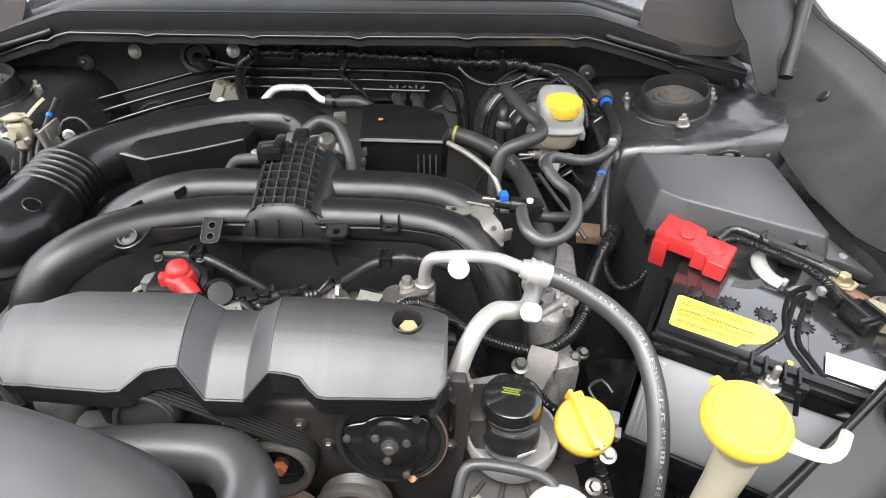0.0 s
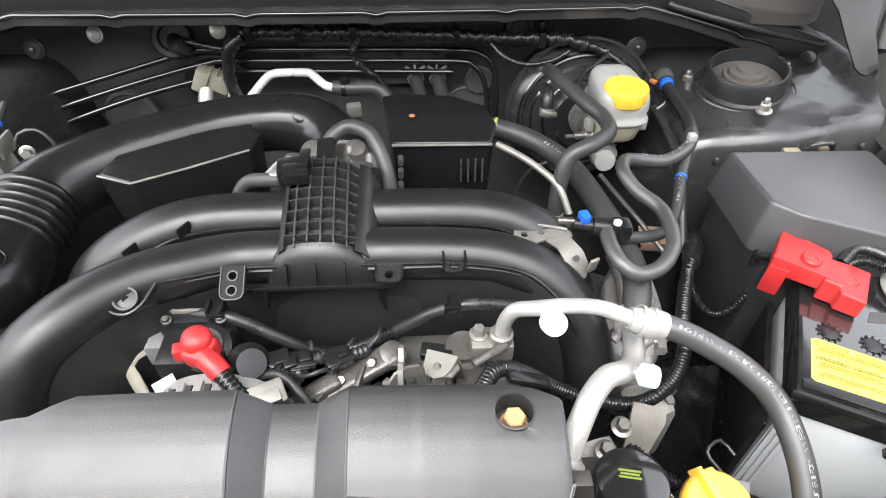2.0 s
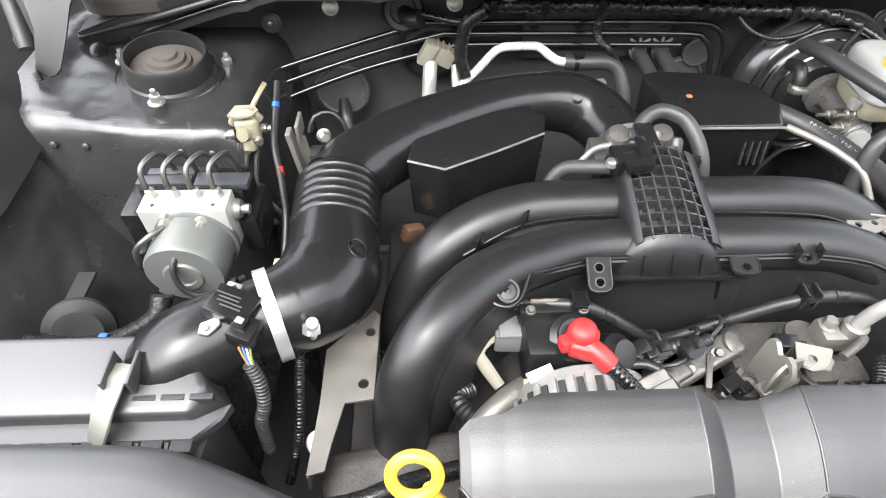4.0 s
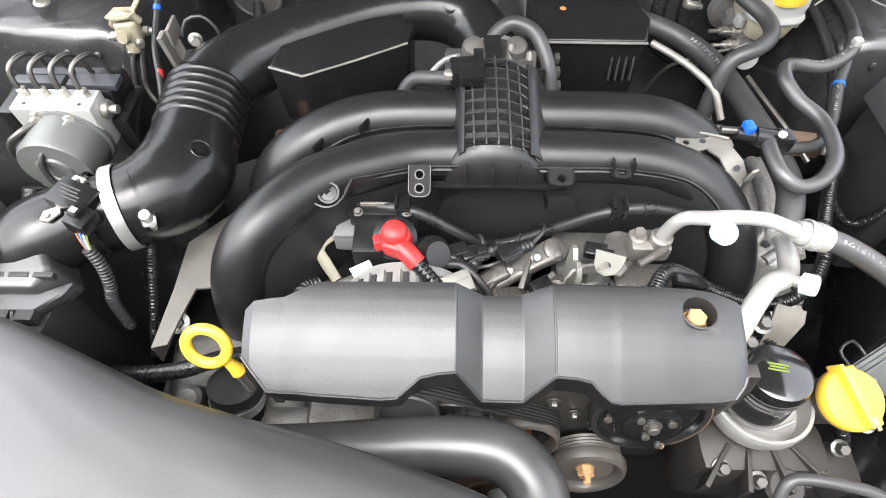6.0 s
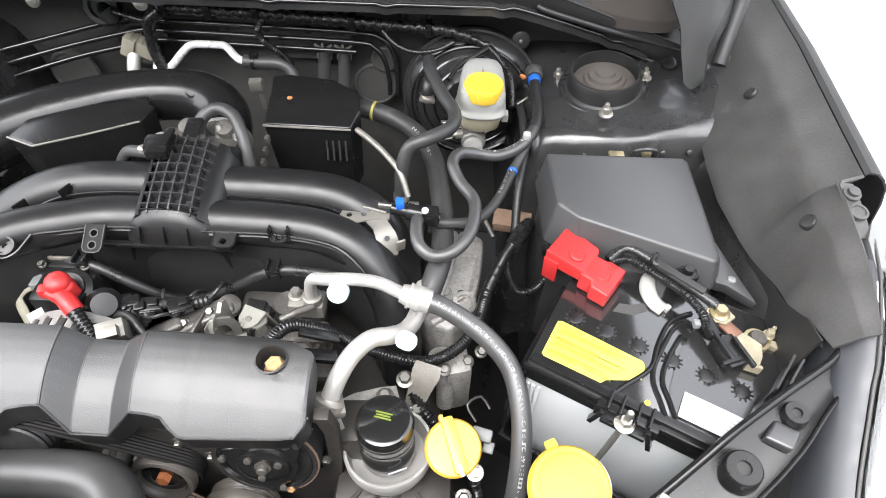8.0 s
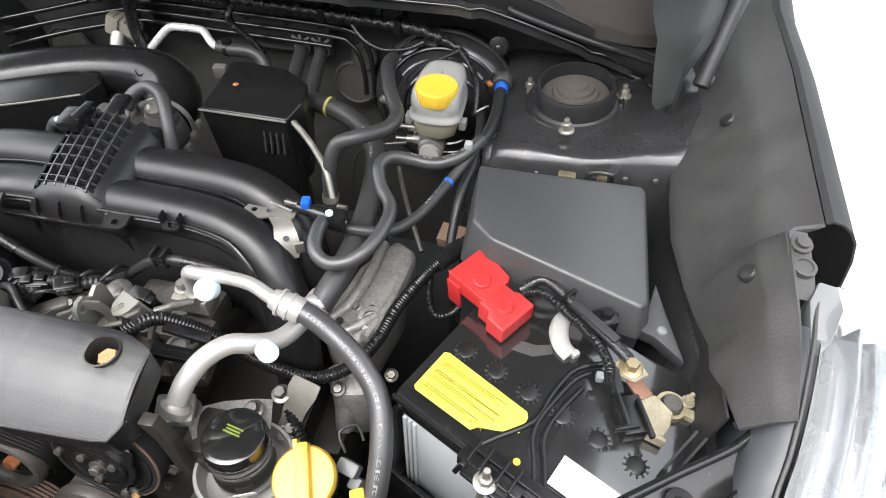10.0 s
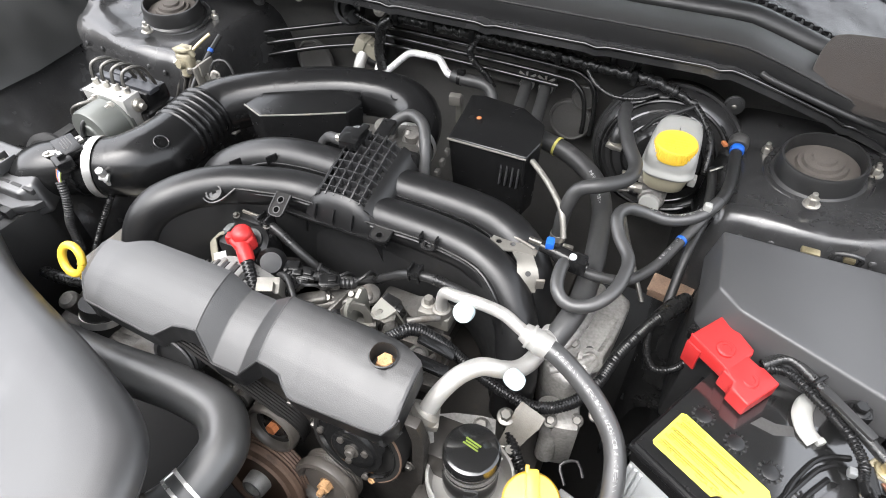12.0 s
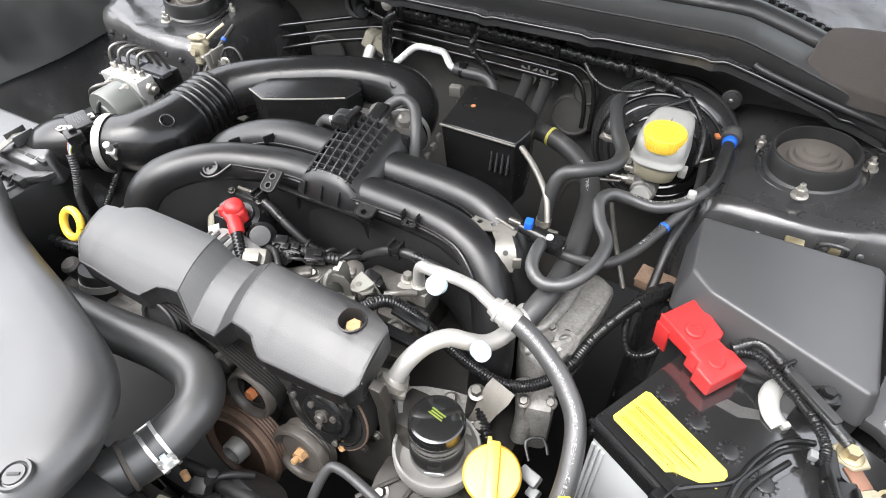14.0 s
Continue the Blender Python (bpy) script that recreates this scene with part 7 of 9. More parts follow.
for ins, z in ((0.022, 0.872), (0.005, 0.898), (0.0, 0.910), (0.0025, 0.9185), (0.009, 0.9265), (0.019, 0.9315), (0.034, 0.934), (0.06, 0.9355), *((0.06 + 0.006 * k, 0.9355 + 0.00005 * k) for k in range(1, 10)), (0.12, 0.936), (0.24, 0.938)):
    r = []
    for p in ep:
        d = (cen - p) / np.linalg.norm(cen - p)
        q = p + d * ins * float(np.interp(p[0], [-0.5, -0.25], [0.45, 1.0]))
        dent = 0.0020 * math.exp(-((q[0] + 0.293) / 0.012) ** 2 - ((q[1] - 0.2375) / 0.010) ** 2) + 0.0008 * math.exp(-((q[0] + 0.302) / 0.010) ** 2 - ((q[1] - 0.256) / 0.009) ** 2)
        r.append((q[0], q[1], z + 0.003 * math.sin(9 * q[0]) * min(1, ins / 0.1) - dent))
    rows.append(r)
rows.append([(cen[0] + 0.25 * (p[0] - cen[0]), cen[1] + 0.25 * (p[1] - cen[1]), 0.940) for p in ep])
part("shell", sheet(rows, 0.003), GREYPL, shroud)
part("parting_line", sweep([(-0.33, 0.178, 0.9385), (-0.27, 0.179, 0.9375), (-0.226, 0.1775, 0.9365)], 0.0012, 6), DARKPL, shroud, "dark slot in the shroud")
pin = part("push_pin", lathe([(0.0, 0.003), (0.008, 0.003), (0.0085, 0.0015), (0.010, 0.001), (0.0105, 0.003), (0.0125, 0.003), (0.0135, 0.0)], (-0.137, 0.174, 0.9335), n=32), GREYPL, shroud, "round push pin")
part("pin_slot", box((0.010, 0.0022, 0.0012), (-0.137, 0.174, 0.937), 0.0003, (0, 0, 30)), DARKPL, pin)
RH = [(-0.40, 0.335, 0.812), (-0.33, 0.336, 0.818), (-0.27, 0.340, 0.822), (-0.215, 0.344, 0.823), (-0.165, 0.339, 0.824), (-0.139, 0.316, 0.823), (-0.1355, 0.290, 0.821), (-0.1405, 0.260, 0.818), (-0.146, 0.245, 0.818), (-0.152, 0.230, 0.820), (-0.159, 0.212, 0.822)]
rh = thing("radiator_hose", (-0.2, 0.30, 0.78), "thick smooth grey-black radiator hose with a bright clamp", "hose")
part("tube", sweep(RH, 0.0250, 28, 0.005), RADHOSE, rh)
hp = smooth_path(RH, 0.003)
ci = int(np.argmin(np.linalg.norm(hp - np.array((-0.1415, 0.2585, 0.818)), axis=1)))
cp, ct = Vector(hp[ci]), (Vector(hp[ci + 3]) - Vector(hp[ci - 3])).normalized()
up = (Vector((0, 0, 1)) - ct * ct.z).normalized()
sd = ct.cross(up)
clamp = part("hose_clamp", lathe([(0.0252, -0.0085), (0.0268, -0.0085), (0.0268, -0.0050), (0.0252, -0.0050)], cp, ct, 48, True), BRIGHT, rh, "bright slotted spring clamp")
part("clamp_rail", lathe([(0.0252, 0.0050), (0.0268, 0.0050), (0.0268, 0.0085), (0.0252, 0.0085)], cp, ct, 48, True), BRIGHT, clamp)


def on_hose(bm, a, lift):
    """Lays a piece on the hose at the angle a round its axis; its length runs along the hose."""
    out = sd * math.cos(a) + up * math.sin(a)
    m = Matrix((ct.cross(out) * -1, ct, out)).transposed().to_4x4()
    return turned(bm, Matrix.Translation(cp + out * (0.0258 + lift)) @ m)


for a in (0.55, 0.75, 2.75, 2.9, 4.5):
    part("clamp_bridge", on_hose(box((0.0052, 0.012, 0.0016), (0, 0, 0), 0.0004), a, 0.0), BRIGHT, clamp)
part("clamp_ear", on_hose(join(box((0.0016, 0.017, 0.009), (0.002, 0, 0.0045), 0.0005), box((0.010, 0.003, 0.0016), (-0.003, 0.007, 0.006), 0.0005), box((0.010, 0.003, 0.0016), (-0.003, -0.007, 0.006), 0.0005)), 2.9, 0.0), BRIGHT, clamp, "bright clamp ear")
part("clamp_tang", on_hose(box((0.009, 0.006, 0.006), (-0.002, 0, 0.003), 0.001), 2.72, 0.0), CAPWHITE, clamp, "pale blue marked tang")
rad = thing("radiator_top_tank", (-0.2, 0.225, 0.62), "dark radiator end tank with plastic fittings", "radiator")
part("tank", join(box((0.62, 0.05, 0.10), (-0.25, 0.205, 0.70), 0.008), box((0.62, 0.012, 0.012), (-0.25, 0.232, 0.745), 0.003)), GRIME, rad)
part("neck", lathe([(0.0262, 0), (0.0262, 0.004), (0.024, 0.006), (0.024, 0.03), (0.027, 0.032), (0.027, 0.036)], (-0.163, 0.200, 0.823), (0.36, 0.93, -0.1), 28), DUSTY, rad, "dusty hose neck")
for i in range(10):
    part("tank_rib", box((0.004, 0.052, 0.05), (-0.32 + 0.035 * i, 0.206, 0.725), 0.001), DIRTY, rad)
part("fitting", box((0.05, 0.02, 0.02), (-0.115, 0.228, 0.752), 0.003, (0, 0, 10)), IVORY, rad, "pale plastic fitting")
part("plug", join(box((0.018, 0.018, 0.020), (-0.112, 0.262, 0.752), 0.003, (20, 0, 20)), lathe([(0.006, 0), (0.006, 0.014), (0.004, 0.015)], (-0.104, 0.268, 0.760), (0.3, 0.5, 1), 14)), DARKPL, rad, "black wiring plug")
part("plug_pin", lathe([(0.004, 0), (0.004, 0.010)], (-0.124, 0.258, 0.765), (-0.3, 0.2, 1), 12), RUSTBOLT, rad, "orange-brown plug pin")
for i in range(24):
    part("fin", box((0.0016, 0.03, 0.14), (-0.34 + 0.024 * i, 0.235, 0.64), 0), DIRTY, rad)
fan = thing("cooling_fan_shroud", (-0.02, 0.275, 0.62), "black plastic fan shroud with a round motor hub", "fan shroud")
part("frame", join(box((0.36, 0.02, 0.14), (-0.02, 0.262, 0.66), 0.006), sweep([(-0.19, 0.272, 0.715), (-0.11, 0.276, 0.735), (-0.02, 0.278, 0.742), (0.07, 0.276, 0.735), (0.15, 0.272, 0.715)], 0.009, 12)), DARKPL, fan, "black shroud frame")
part("motor_hub", lathe([(0.036, 0), (0.036, 0.024), (0.031, 0.030), (0.0, 0.032)], (-0.075, 0.274, 0.705), (0.1, 0.9, 0.5), 36), DARKPL, fan, "round motor hub")
for k in range(4):
    part("hub_arm", sweep([(-0.075, 0.285, 0.705), (-0.075 + 0.09 * math.cos(0.5 + 0.75 * k), 0.282, 0.69 + 0.05 * math.sin(0.5 + 0.75 * k))], 0.004, 8), DARKPL, fan)
part("lead", sweep([(-0.11, 0.268, 0.755), (-0.095, 0.285, 0.752), (-0.08, 0.300, 0.735)], 0.004, 10), RUBBER, fan)
single("bay_drain_pipe", sweep([(0.06, 0.29, 0.70), (0.10, 0.285, 0.712), (0.16, 0.28, 0.705), (0.21, 0.29, 0.68)], 0.009, 14), RUBBER, "black rubber drain hose below the filter", "hose")

# ---- dipstick ----
dip = thing("oil_dipstick", (-0.388, 0.393, 0.80), "yellow ring handle of the oil dipstick", "dipstick")
bm = sweep([(-0.405 + 0.0165 * math.cos(a), 0.400 + 0.008 * math.sin(a), 0.893 + 0.0155 * math.sin(a)) for a in np.linspace(0, 2 * math.pi, 25)], 0.0048, 12, 0.004)
part("ring_handle", bm, YELLOW, dip, "yellow plastic ring")
part("stem", sweep([(-0.396, 0.397, 0.880), (-0.391, 0.3945, 0.868), (-0.388, 0.393, 0.858)], [0.0045, 0.005, 0.0068], 12), YELLOW, dip, "yellow plastic stem")
part("tube", sweep([(-0.388, 0.393, 0.858), (-0.39, 0.395, 0.80), (-0.392, 0.40, 0.70)], 0.005, 12), ZINC, dip, "plated dipstick tube")
th = thing("thermostat_hose", (-0.408, 0.39, 0.74), "short black coolant hose with a spring clamp", "hose")
TH = [(-0.412, 0.372, 0.74), (-0.409, 0.384, 0.775), (-0.408, 0.393, 0.80), (-0.407, 0.398, 0.815)]
part("tube", sweep(TH, 0.024, 24), RUBBER, th)
part("clamp", ring_band(TH, 0.0243, 0.010, 0.0012, 0.72, 32)[0], BRIGHT, th, "bright spring clamp")
hose("left_harness", [(-0.53, 0.41, 0.80), (-0.49, 0.405, 0.815), (-0.455, 0.407, 0.822), (-0.42, 0.42, 0.82), (-0.37, 0.44, 0.80)], 0.008, TAPE, "black taped harness beside the dipstick", "harness")
single("left_engine_casting", join(box((0.14, 0.12, 0.12), (-0.42, 0.42, 0.72), 0.02, (0, 0, 10), 3), lathe([(0.012, 0), (0.012, 0.06), (0.008, 0.064)], (-0.45, 0.40, 0.76), (0.1, -0.3, 1), 16), box((0.05, 0.02, 0.05), (-0.36, 0.378, 0.76), 0.006)), CAST, "stained grey aluminium casting under the dipstick", "engine casting")
single("oil_splash_casting", join(box((0.10, 0.05, 0.10), (-0.30, 0.385, 0.74), 0.014, (0, 10, 0)), box((0.08, 0.04, 0.06), (-0.21, 0.388, 0.70), 0.012)), CAST, "mottled cast cover behind the radiator hose", "engine casting")

# ---- alternator ----
alt = thing("alternator", (-0.26, 0.49, 0.70), "slotted aluminium alternator with a red terminal boot", "alternator")
AC = (-0.253, 0.470, 0.793)
part("body", lathe([(0.02, -0.055), (0.055, -0.05), (0.064, -0.035), (0.066, 0.02), (0.063, 0.036), (0.05, 0.044), (0.02, 0.046)], AC, (0, 1, 0), 44), ALTCAST, alt)
for i in range(11):
    a = 0.35 + 0.24 * i
    part("vent_slot", box((0.0062, 0.022, 0.0050), (AC[0] + 0.0652 * math.cos(a), AC[1] + 0.012, AC[2] + 0.0652 * math.sin(a)), 0.001, (0, 90 - math.degrees(a), 0)), RECESS, alt)
for i in range(12):
    a = 0.23 + 0.24 * i
    part("fin", box((0.0075, 0.034, 0.005), (AC[0] + 0.0655 * math.cos(a), AC[1] + 0.010, AC[2] + 0.0655 * math.sin(a)), 0.002, (0, 90 - math.degrees(a), 0)), ALTCAST, alt)
for i in range(16):
    a = 2 * math.pi * i / 16
    part("front_vent", box((0.0055, 0.003, 0.020), (AC[0] + 0.044 * math.cos(a), AC[1] - 0.0545, AC[2] + 0.044 * math.sin(a)), 0.001, (0, 90 - math.degrees(a) + 28, 0)), RECESS, alt)
part("rear_cover", join(box((0.062, 0.05, 0.06), (-0.277, 0.541, 0.826), 0.008), lathe([(0.022, 0), (0.022, 0.010), (0.016, 0.013), (0.016, 0.018), (0.0, 0.019)], (-0.266, 0.538, 0.846), (0.1, -0.4, 0.9), 28), lathe([(0.019, 0), (0.019, 0.020), (0.015, 0.024), (0.013, 0.030), (0.0, 0.031)], (-0.236, 0.530, 0.832), (0.45, -0.45, 0.7), 28), box((0.07, 0.012, 0.02), (-0.277, 0.560, 0.856), 0.003)), SATIN, alt, "black regulator cover")
part("back_plate", join(box((0.044, 0.003, 0.014), (-0.279, 0.5665, 0.862), 0.0008), box((0.008, 0.003, 0.020), (-0.297, 0.5665, 0.852), 0.0008)), BRACKET, alt, "pale steel back plate")
for p in ((-0.302, 0.556, 0.867), (-0.254, 0.556, 0.867)):
    part("cover_screw", hexbolt(p, (0, -0.3, 1), 0.0035, 0.004, 0.005), DARKSTEEL, alt)
part("rating_label", box((0.024, 0.0008, 0.010), (-0.297, 0.506, 0.842), 0, (-42, -30, 8)), LABELW, alt, "small white rating label")
boot = part("terminal_boot", join(lathe([(0.0128, -0.014), (0.0130, 0.004), (0.0112, 0.009), (0.0072, 0.0120), (0.0, 0.0130)], (-0.263, 0.523, 0.8775), (0.05, -0.15, 1), 28), box((0.024, 0.026, 0.022), (-0.261, 0.519, 0.869), 0.006, (10, 0, -20), 3), box((0.010, 0.012, 0.014), (-0.278, 0.517, 0.872), 0.003, (0, 0, 15))), RED, alt, "bright red rubber boot")
part("boot_tail", sweep([(-0.261, 0.516, 0.874), (-0.250, 0.507, 0.870), (-0.241, 0.499, 0.864)], [0.0085, 0.0098, 0.0094], 14, flat=0.9), RED, boot)
part("cable", sweep([(-0.244, 0.501, 0.866), (-0.230, 0.488, 0.859), (-0.214, 0.473, 0.849), (-0.198, 0.453, 0.836)], 0.0072, 14, ribs=(0.0050, 0.0004)), PLASTIC, alt, "black ribbed charge cable")
ap = thing("alternator_plug", (-0.315, 0.56, 0.80), "grey plug with a beige sleeved lead", "connector")
part("plug", join(box((0.030, 0.024, 0.026), (-0.317, 0.560, 0.822), 0.003, (0, 0, -4)), box((0.024, 0.026, 0.004), (-0.317, 0.560, 0.837), 0.001)), CONN, ap)
part("sleeve", sweep([(-0.329, 0.559, 0.825), (-0.342, 0.553, 0.825), (-0.348, 0.543, 0.818), (-0.342, 0.533, 0.810), (-0.329, 0.517, 0.800)], [0.006, 0.008, 0.006, 0.007, 0.006], 12, flat=0.6), BEIGE, ap, "flat beige sleeve")
part("cable_tie", join(box((0.004, 0.030, 0.002), (-0.304, 0.530, 0.818), 0.0004, (30, 0, 0)), box((0.008, 0.006, 0.008), (-0.304, 0.514, 0.810), 0.001)), IVORY, ap, "ivory cable tie")
hose("crankcase_hose", [(-0.338, 0.475, 0.765), (-0.350, 0.487, 0.785), (-0.364, 0.500, 0.788), (-0.368, 0.515, 0.785), (-0.355, 0.528, 0.775)], 0.0085, RUBBER, "black corrugated breather hose", "hose", ribs=(0.005, 0.0008))
single("foil_sleeve", sweep([(-0.350, 0.482, 0.790), (-0.335, 0.494, 0.798), (-0.318, 0.507, 0.800), (-0.302, 0.518, 0.796)], 0.0115, 16), BRACKET, "dull foil-wrapped pipe below the alternator plug", "pipe")
eye = thing("lifting_eye", (-0.092, 0.505, 0.805), "pale galvanised lifting eye standing beside the engine cover", "bracket")
lobe = [(0.482, 0.806), (0.481, 0.858), (0.4835, 0.868), (0.490, 0.874), (0.4975, 0.873), (0.5025, 0.866), (0.506, 0.8635), (0.5105, 0.866), (0.516, 0.8685), (0.522, 0.865), (0.5245, 0.857), (0.525, 0.806)]
part("plate", pierced(lobe, [(0.4912, 0.8625, 0.0052)], -0.0022, 0.0022, Matrix(((0, 0, 1, -0.0925), (1, 0, 0, 0), (0, 1, 0, 0), (0, 0, 0, 1)))), PALESTEEL, eye)
ear = thing("harness_ear", (-0.061, 0.507, 0.805), "flat pale bracket ear with one hole", "bracket")
eo = [(-0.014, 0.010), (-0.012, -0.004), (-0.007, -0.011), (0.001, -0.013), (0.009, -0.009), (0.013, -0.002), (0.015, 0.010)]
EM = pose(-0.061, 0.507, 0.8555, 14, -8, -24)
part("plate", join(pierced(eo, [(0, -0.002, 0.0038)], -0.0012, 0.0012, EM), turned(box((0.029, 0.0024, 0.050), (0, 0.0105, -0.024), 0.0006), EM)), PALESTEEL, ear)
for p, a, k in (((-0.213, 0.527, 0.834), -20, 0), ((-0.185, 0.531, 0.832), 15, 1), ((-0.152, 0.533, 0.832), 30, 0), ((-0.196, 0.507, 0.828), 60, 1)):
    pm = pose(*p, 12, 6, a)
    cp2 = thing("coil_plug", p, "black plastic plug with a ribbed boot on the engine", "connector", "engine plugs")
    part("body", turned(join(box((0.026, 0.016, 0.014), (0, 0, 0), 0.0025), box((0.010, 0.008, 0.005), (0.004, 0, 0.009), 0.001), box((0.016, 0.019, 0.003), (-0.002, 0, 0.004), 0.001)), pm), PLASTIC, cp2)
    part("boot", turned(lathe([(0.0065 - 0.0012 * (j % 2), 0.012 + 0.0026 * j) for j in range(8)] + [(0.003, 0.034)], (0, 0, 0), (1, 0, -0.15 + 0.3 * k), 16), pm), RUBBER, cp2, "ribbed rubber boot")
    part("lead", turned(sweep([(0.030, 0, -0.002), (0.042, 0.004, 0.006), (0.050, 0.012, 0.004), (0.055, 0.018, -0.012)], 0.0022, 8), pm), RUBBER, cp2)
single("alternator_plug_block", join(box((0.030, 0.022, 0.030), (-0.205, 0.488, 0.842), 0.003, (20, 0, 25)), box((0.02, 0.012, 0.012), (-0.20, 0.478, 0.858), 0.001, (20, 0, 25))), BRACKET, "pale metal bracket beside the charge cable", "bracket")

# ---- throttle body ----
tb = thing("throttle_body", (-0.16, 0.74, 0.84), "aluminium throttle body with a black sensor and hoses", "throttle body")
part("housing", join(lathe([(0.036, -0.035), (0.036, 0.03), (0.030, 0.036)], (-0.160, 0.742, 0.872), (0, 1, 0.05), 32), box((0.075, 0.026, 0.06), (-0.160, 0.728, 0.878), 0.006), box((0.030, 0.04, 0.03), (-0.205, 0.735, 0.895), 0.005)), CAST, tb, "cast aluminium housing")
for p in ((-0.188, 0.748, 0.908), (-0.172, 0.750, 0.912), (-0.148, 0.752, 0.912), (-0.126, 0.748, 0.905)):
    part("lug", lathe([(0.0075, 0), (0.0075, 0.018), (0.005, 0.022), (0.0, 0.022)], (p[0], p[1] - 0.012, p[2] - 0.012), (0, 0.5, 1), 18), CAST, tb)
part("band", ring_band([(-0.165, 0.80, 0.868), (-0.162, 0.775, 0.868), (-0.16, 0.75, 0.870)], 0.0345, 0.008, 0.0015, 0.4, 32)[0], BRIGHT, tb, "bright hose band")
part("flange", box((0.10, 0.012, 0.075), (-0.162, 0.708, 0.880), 0.008), PLASTIC, tb, "black mounting flange")
part("sensor", join(box((0.034, 0.026, 0.020), (-0.196, 0.690, 0.930), 0.003, (0, 0, 8)), box((0.024, 0.022, 0.012), (-0.192, 0.675, 0.938), 0.002, (0, 0, 8)), box((0.010, 0.030, 0.004), (-0.185, 0.69, 0.945), 0.001)), PLASTIC, tb, "black pressure sensor")
part("sensor_screw", lathe([(0.006, 0), (0.0055, 0.005), (0.003, 0.0065)], (-0.214, 0.682, 0.930), n=16), ZINC, tb)
part("cable_holder", join(box((0.019, 0.046, 0.008), (-0.1685, 0.718, 0.931), 0.003, (6, 0, 4)), box((0.020, 0.004, 0.014), (-0.1675, 0.6955, 0.927), 0.0012)), PLASTIC, tb, "black cable holder")
part("coolant_hose", sweep([(-0.262, 0.700, 0.868), (-0.266, 0.705, 0.885), (-0.252, 0.707, 0.905), (-0.228, 0.697, 0.915), (-0.210, 0.690, 0.920)], 0.0075, 14, 0.004), HOSE, tb, "short bent coolant hose")
part("breather_hose", sweep([(-0.172, 0.735, 0.918), (-0.166, 0.750, 0.930), (-0.148, 0.758, 0.938), (-0.126, 0.748, 0.936), (-0.114, 0.730, 0.924), (-0.107, 0.714, 0.906), (-0.104, 0.703, 0.880)], 0.0078, 16, 0.004), HOSE, tb, "bent grey breather hose")
for x in (-0.188, -0.142):
    part("cast_dome", join(lathe([(0.0135, -0.018), (0.0135, 0.010), (0.011, 0.015), (0.0, 0.016)], (x, 0.752, 0.905), (0.0, -0.35, 0.95), 24), box((0.030, 0.030, 0.020), (x, 0.756, 0.892), 0.006)), CAST, tb, "pale cast dome")
for k in range(3):
    part("side_clip", box((0.006, 0.010, 0.010), (-0.094, 0.755 - 0.016 * k, 0.895 - 0.006 * k), 0.002), CAST, tb)
part("wire", sweep([(-0.236, 0.715, 0.905), (-0.22, 0.722, 0.918), (-0.205, 0.716, 0.928)], 0.003, 8), CONN, tb)

# ---- left side: airbox, mass-air sensor, brake module ----
air = thing("air_filter_box", (-0.70, 0.45, 0.70), "grey-black air filter box with steel clips and ribs", "air filter box")
bo = [(-0.86, 0.525), (-0.60, 0.527), (-0.575, 0.505), (-0.555, 0.475), (-0.57, 0.452), (-0.86, 0.450)]
part("lid", prism(bo, 0.845, 0.897, 0.006, 3, [(-0.86, 0.52, 0.898), (-0.605, 0.522, 0.895), (-0.585, 0.503, 0.893), (-0.570, 0.478, 0.888), (-0.58, 0.456, 0.884), (-0.86, 0.454, 0.886)]), GREYPL, air, "grey-black filter lid")
part("rim", prism([(-0.86, 0.455), (-0.578, 0.457), (-0.551, 0.470), (-0.556, 0.456), (-0.575, 0.438), (-0.86, 0.436)], 0.862, 0.874, 0.002, 1), GREYPL, air, "stepped lid rim")
part("base", prism([(-0.86, 0.515), (-0.60, 0.515), (-0.565, 0.47), (-0.58, 0.30), (-0.86, 0.30)], 0.66, 0.862, 0.006, 2), DARKPL, air, "black filter base")
part("front_lid", prism([(-0.86, 0.437), (-0.585, 0.438), (-0.60, 0.30), (-0.86, 0.30)], 0.85, 0.866, 0.004, 2), GREYPL, air)
for i in range(12):
    part("rib", prism([(0.437, 0.862), (0.437, 0.876), (0.414, 0.862)], -0.0016, 0.0016, 0.0004, 1, m=Matrix(((0, 0, 1, -0.84 + 0.0225 * i), (1, 0, 0, 0), (0, 1, 0, 0), (0, 0, 0, 1)))), GREYPL, air, "gusset rib")
    # Black boxes between the ribs carry the pockets' shade as colour.
    part("rib_pocket_shade", box((0.0165, 0.010, 0.012), (-0.829 + 0.0225 * i, 0.4345, 0.869), 0.001), RECESS, air)
for x in (-0.632, -0.80):
    clip = part("clip", strip([(x, 0.492, 0.8985), (x - 0.003, 0.478, 0.9015), (x - 0.008, 0.455, 0.893), (x - 0.013, 0.436, 0.878), (x - 0.015, 0.428, 0.862), (x - 0.022, 0.420, 0.858)], 0.020, 0.0018, (0, 0.5, 1)), PALESTEEL, air, "pale steel clip")
    part("clip_saddle", join(box((0.003, 0.03, 0.016), (x - 0.010, 0.485, 0.898), 0.001), box((0.003, 0.03, 0.016), (x + 0.010, 0.485, 0.898), 0.001)), GREYPL, air)
for i in range(3):
    part("window", box((0.018, 0.005, 0.007), (-0.615 + 0.022 * i, 0.4685, 0.8835), 0.0004), RECESS, air)
maf = thing("mass_air_sensor", (-0.555, 0.53, 0.895), "black mass-air sensor with a plugged connector", "sensor")
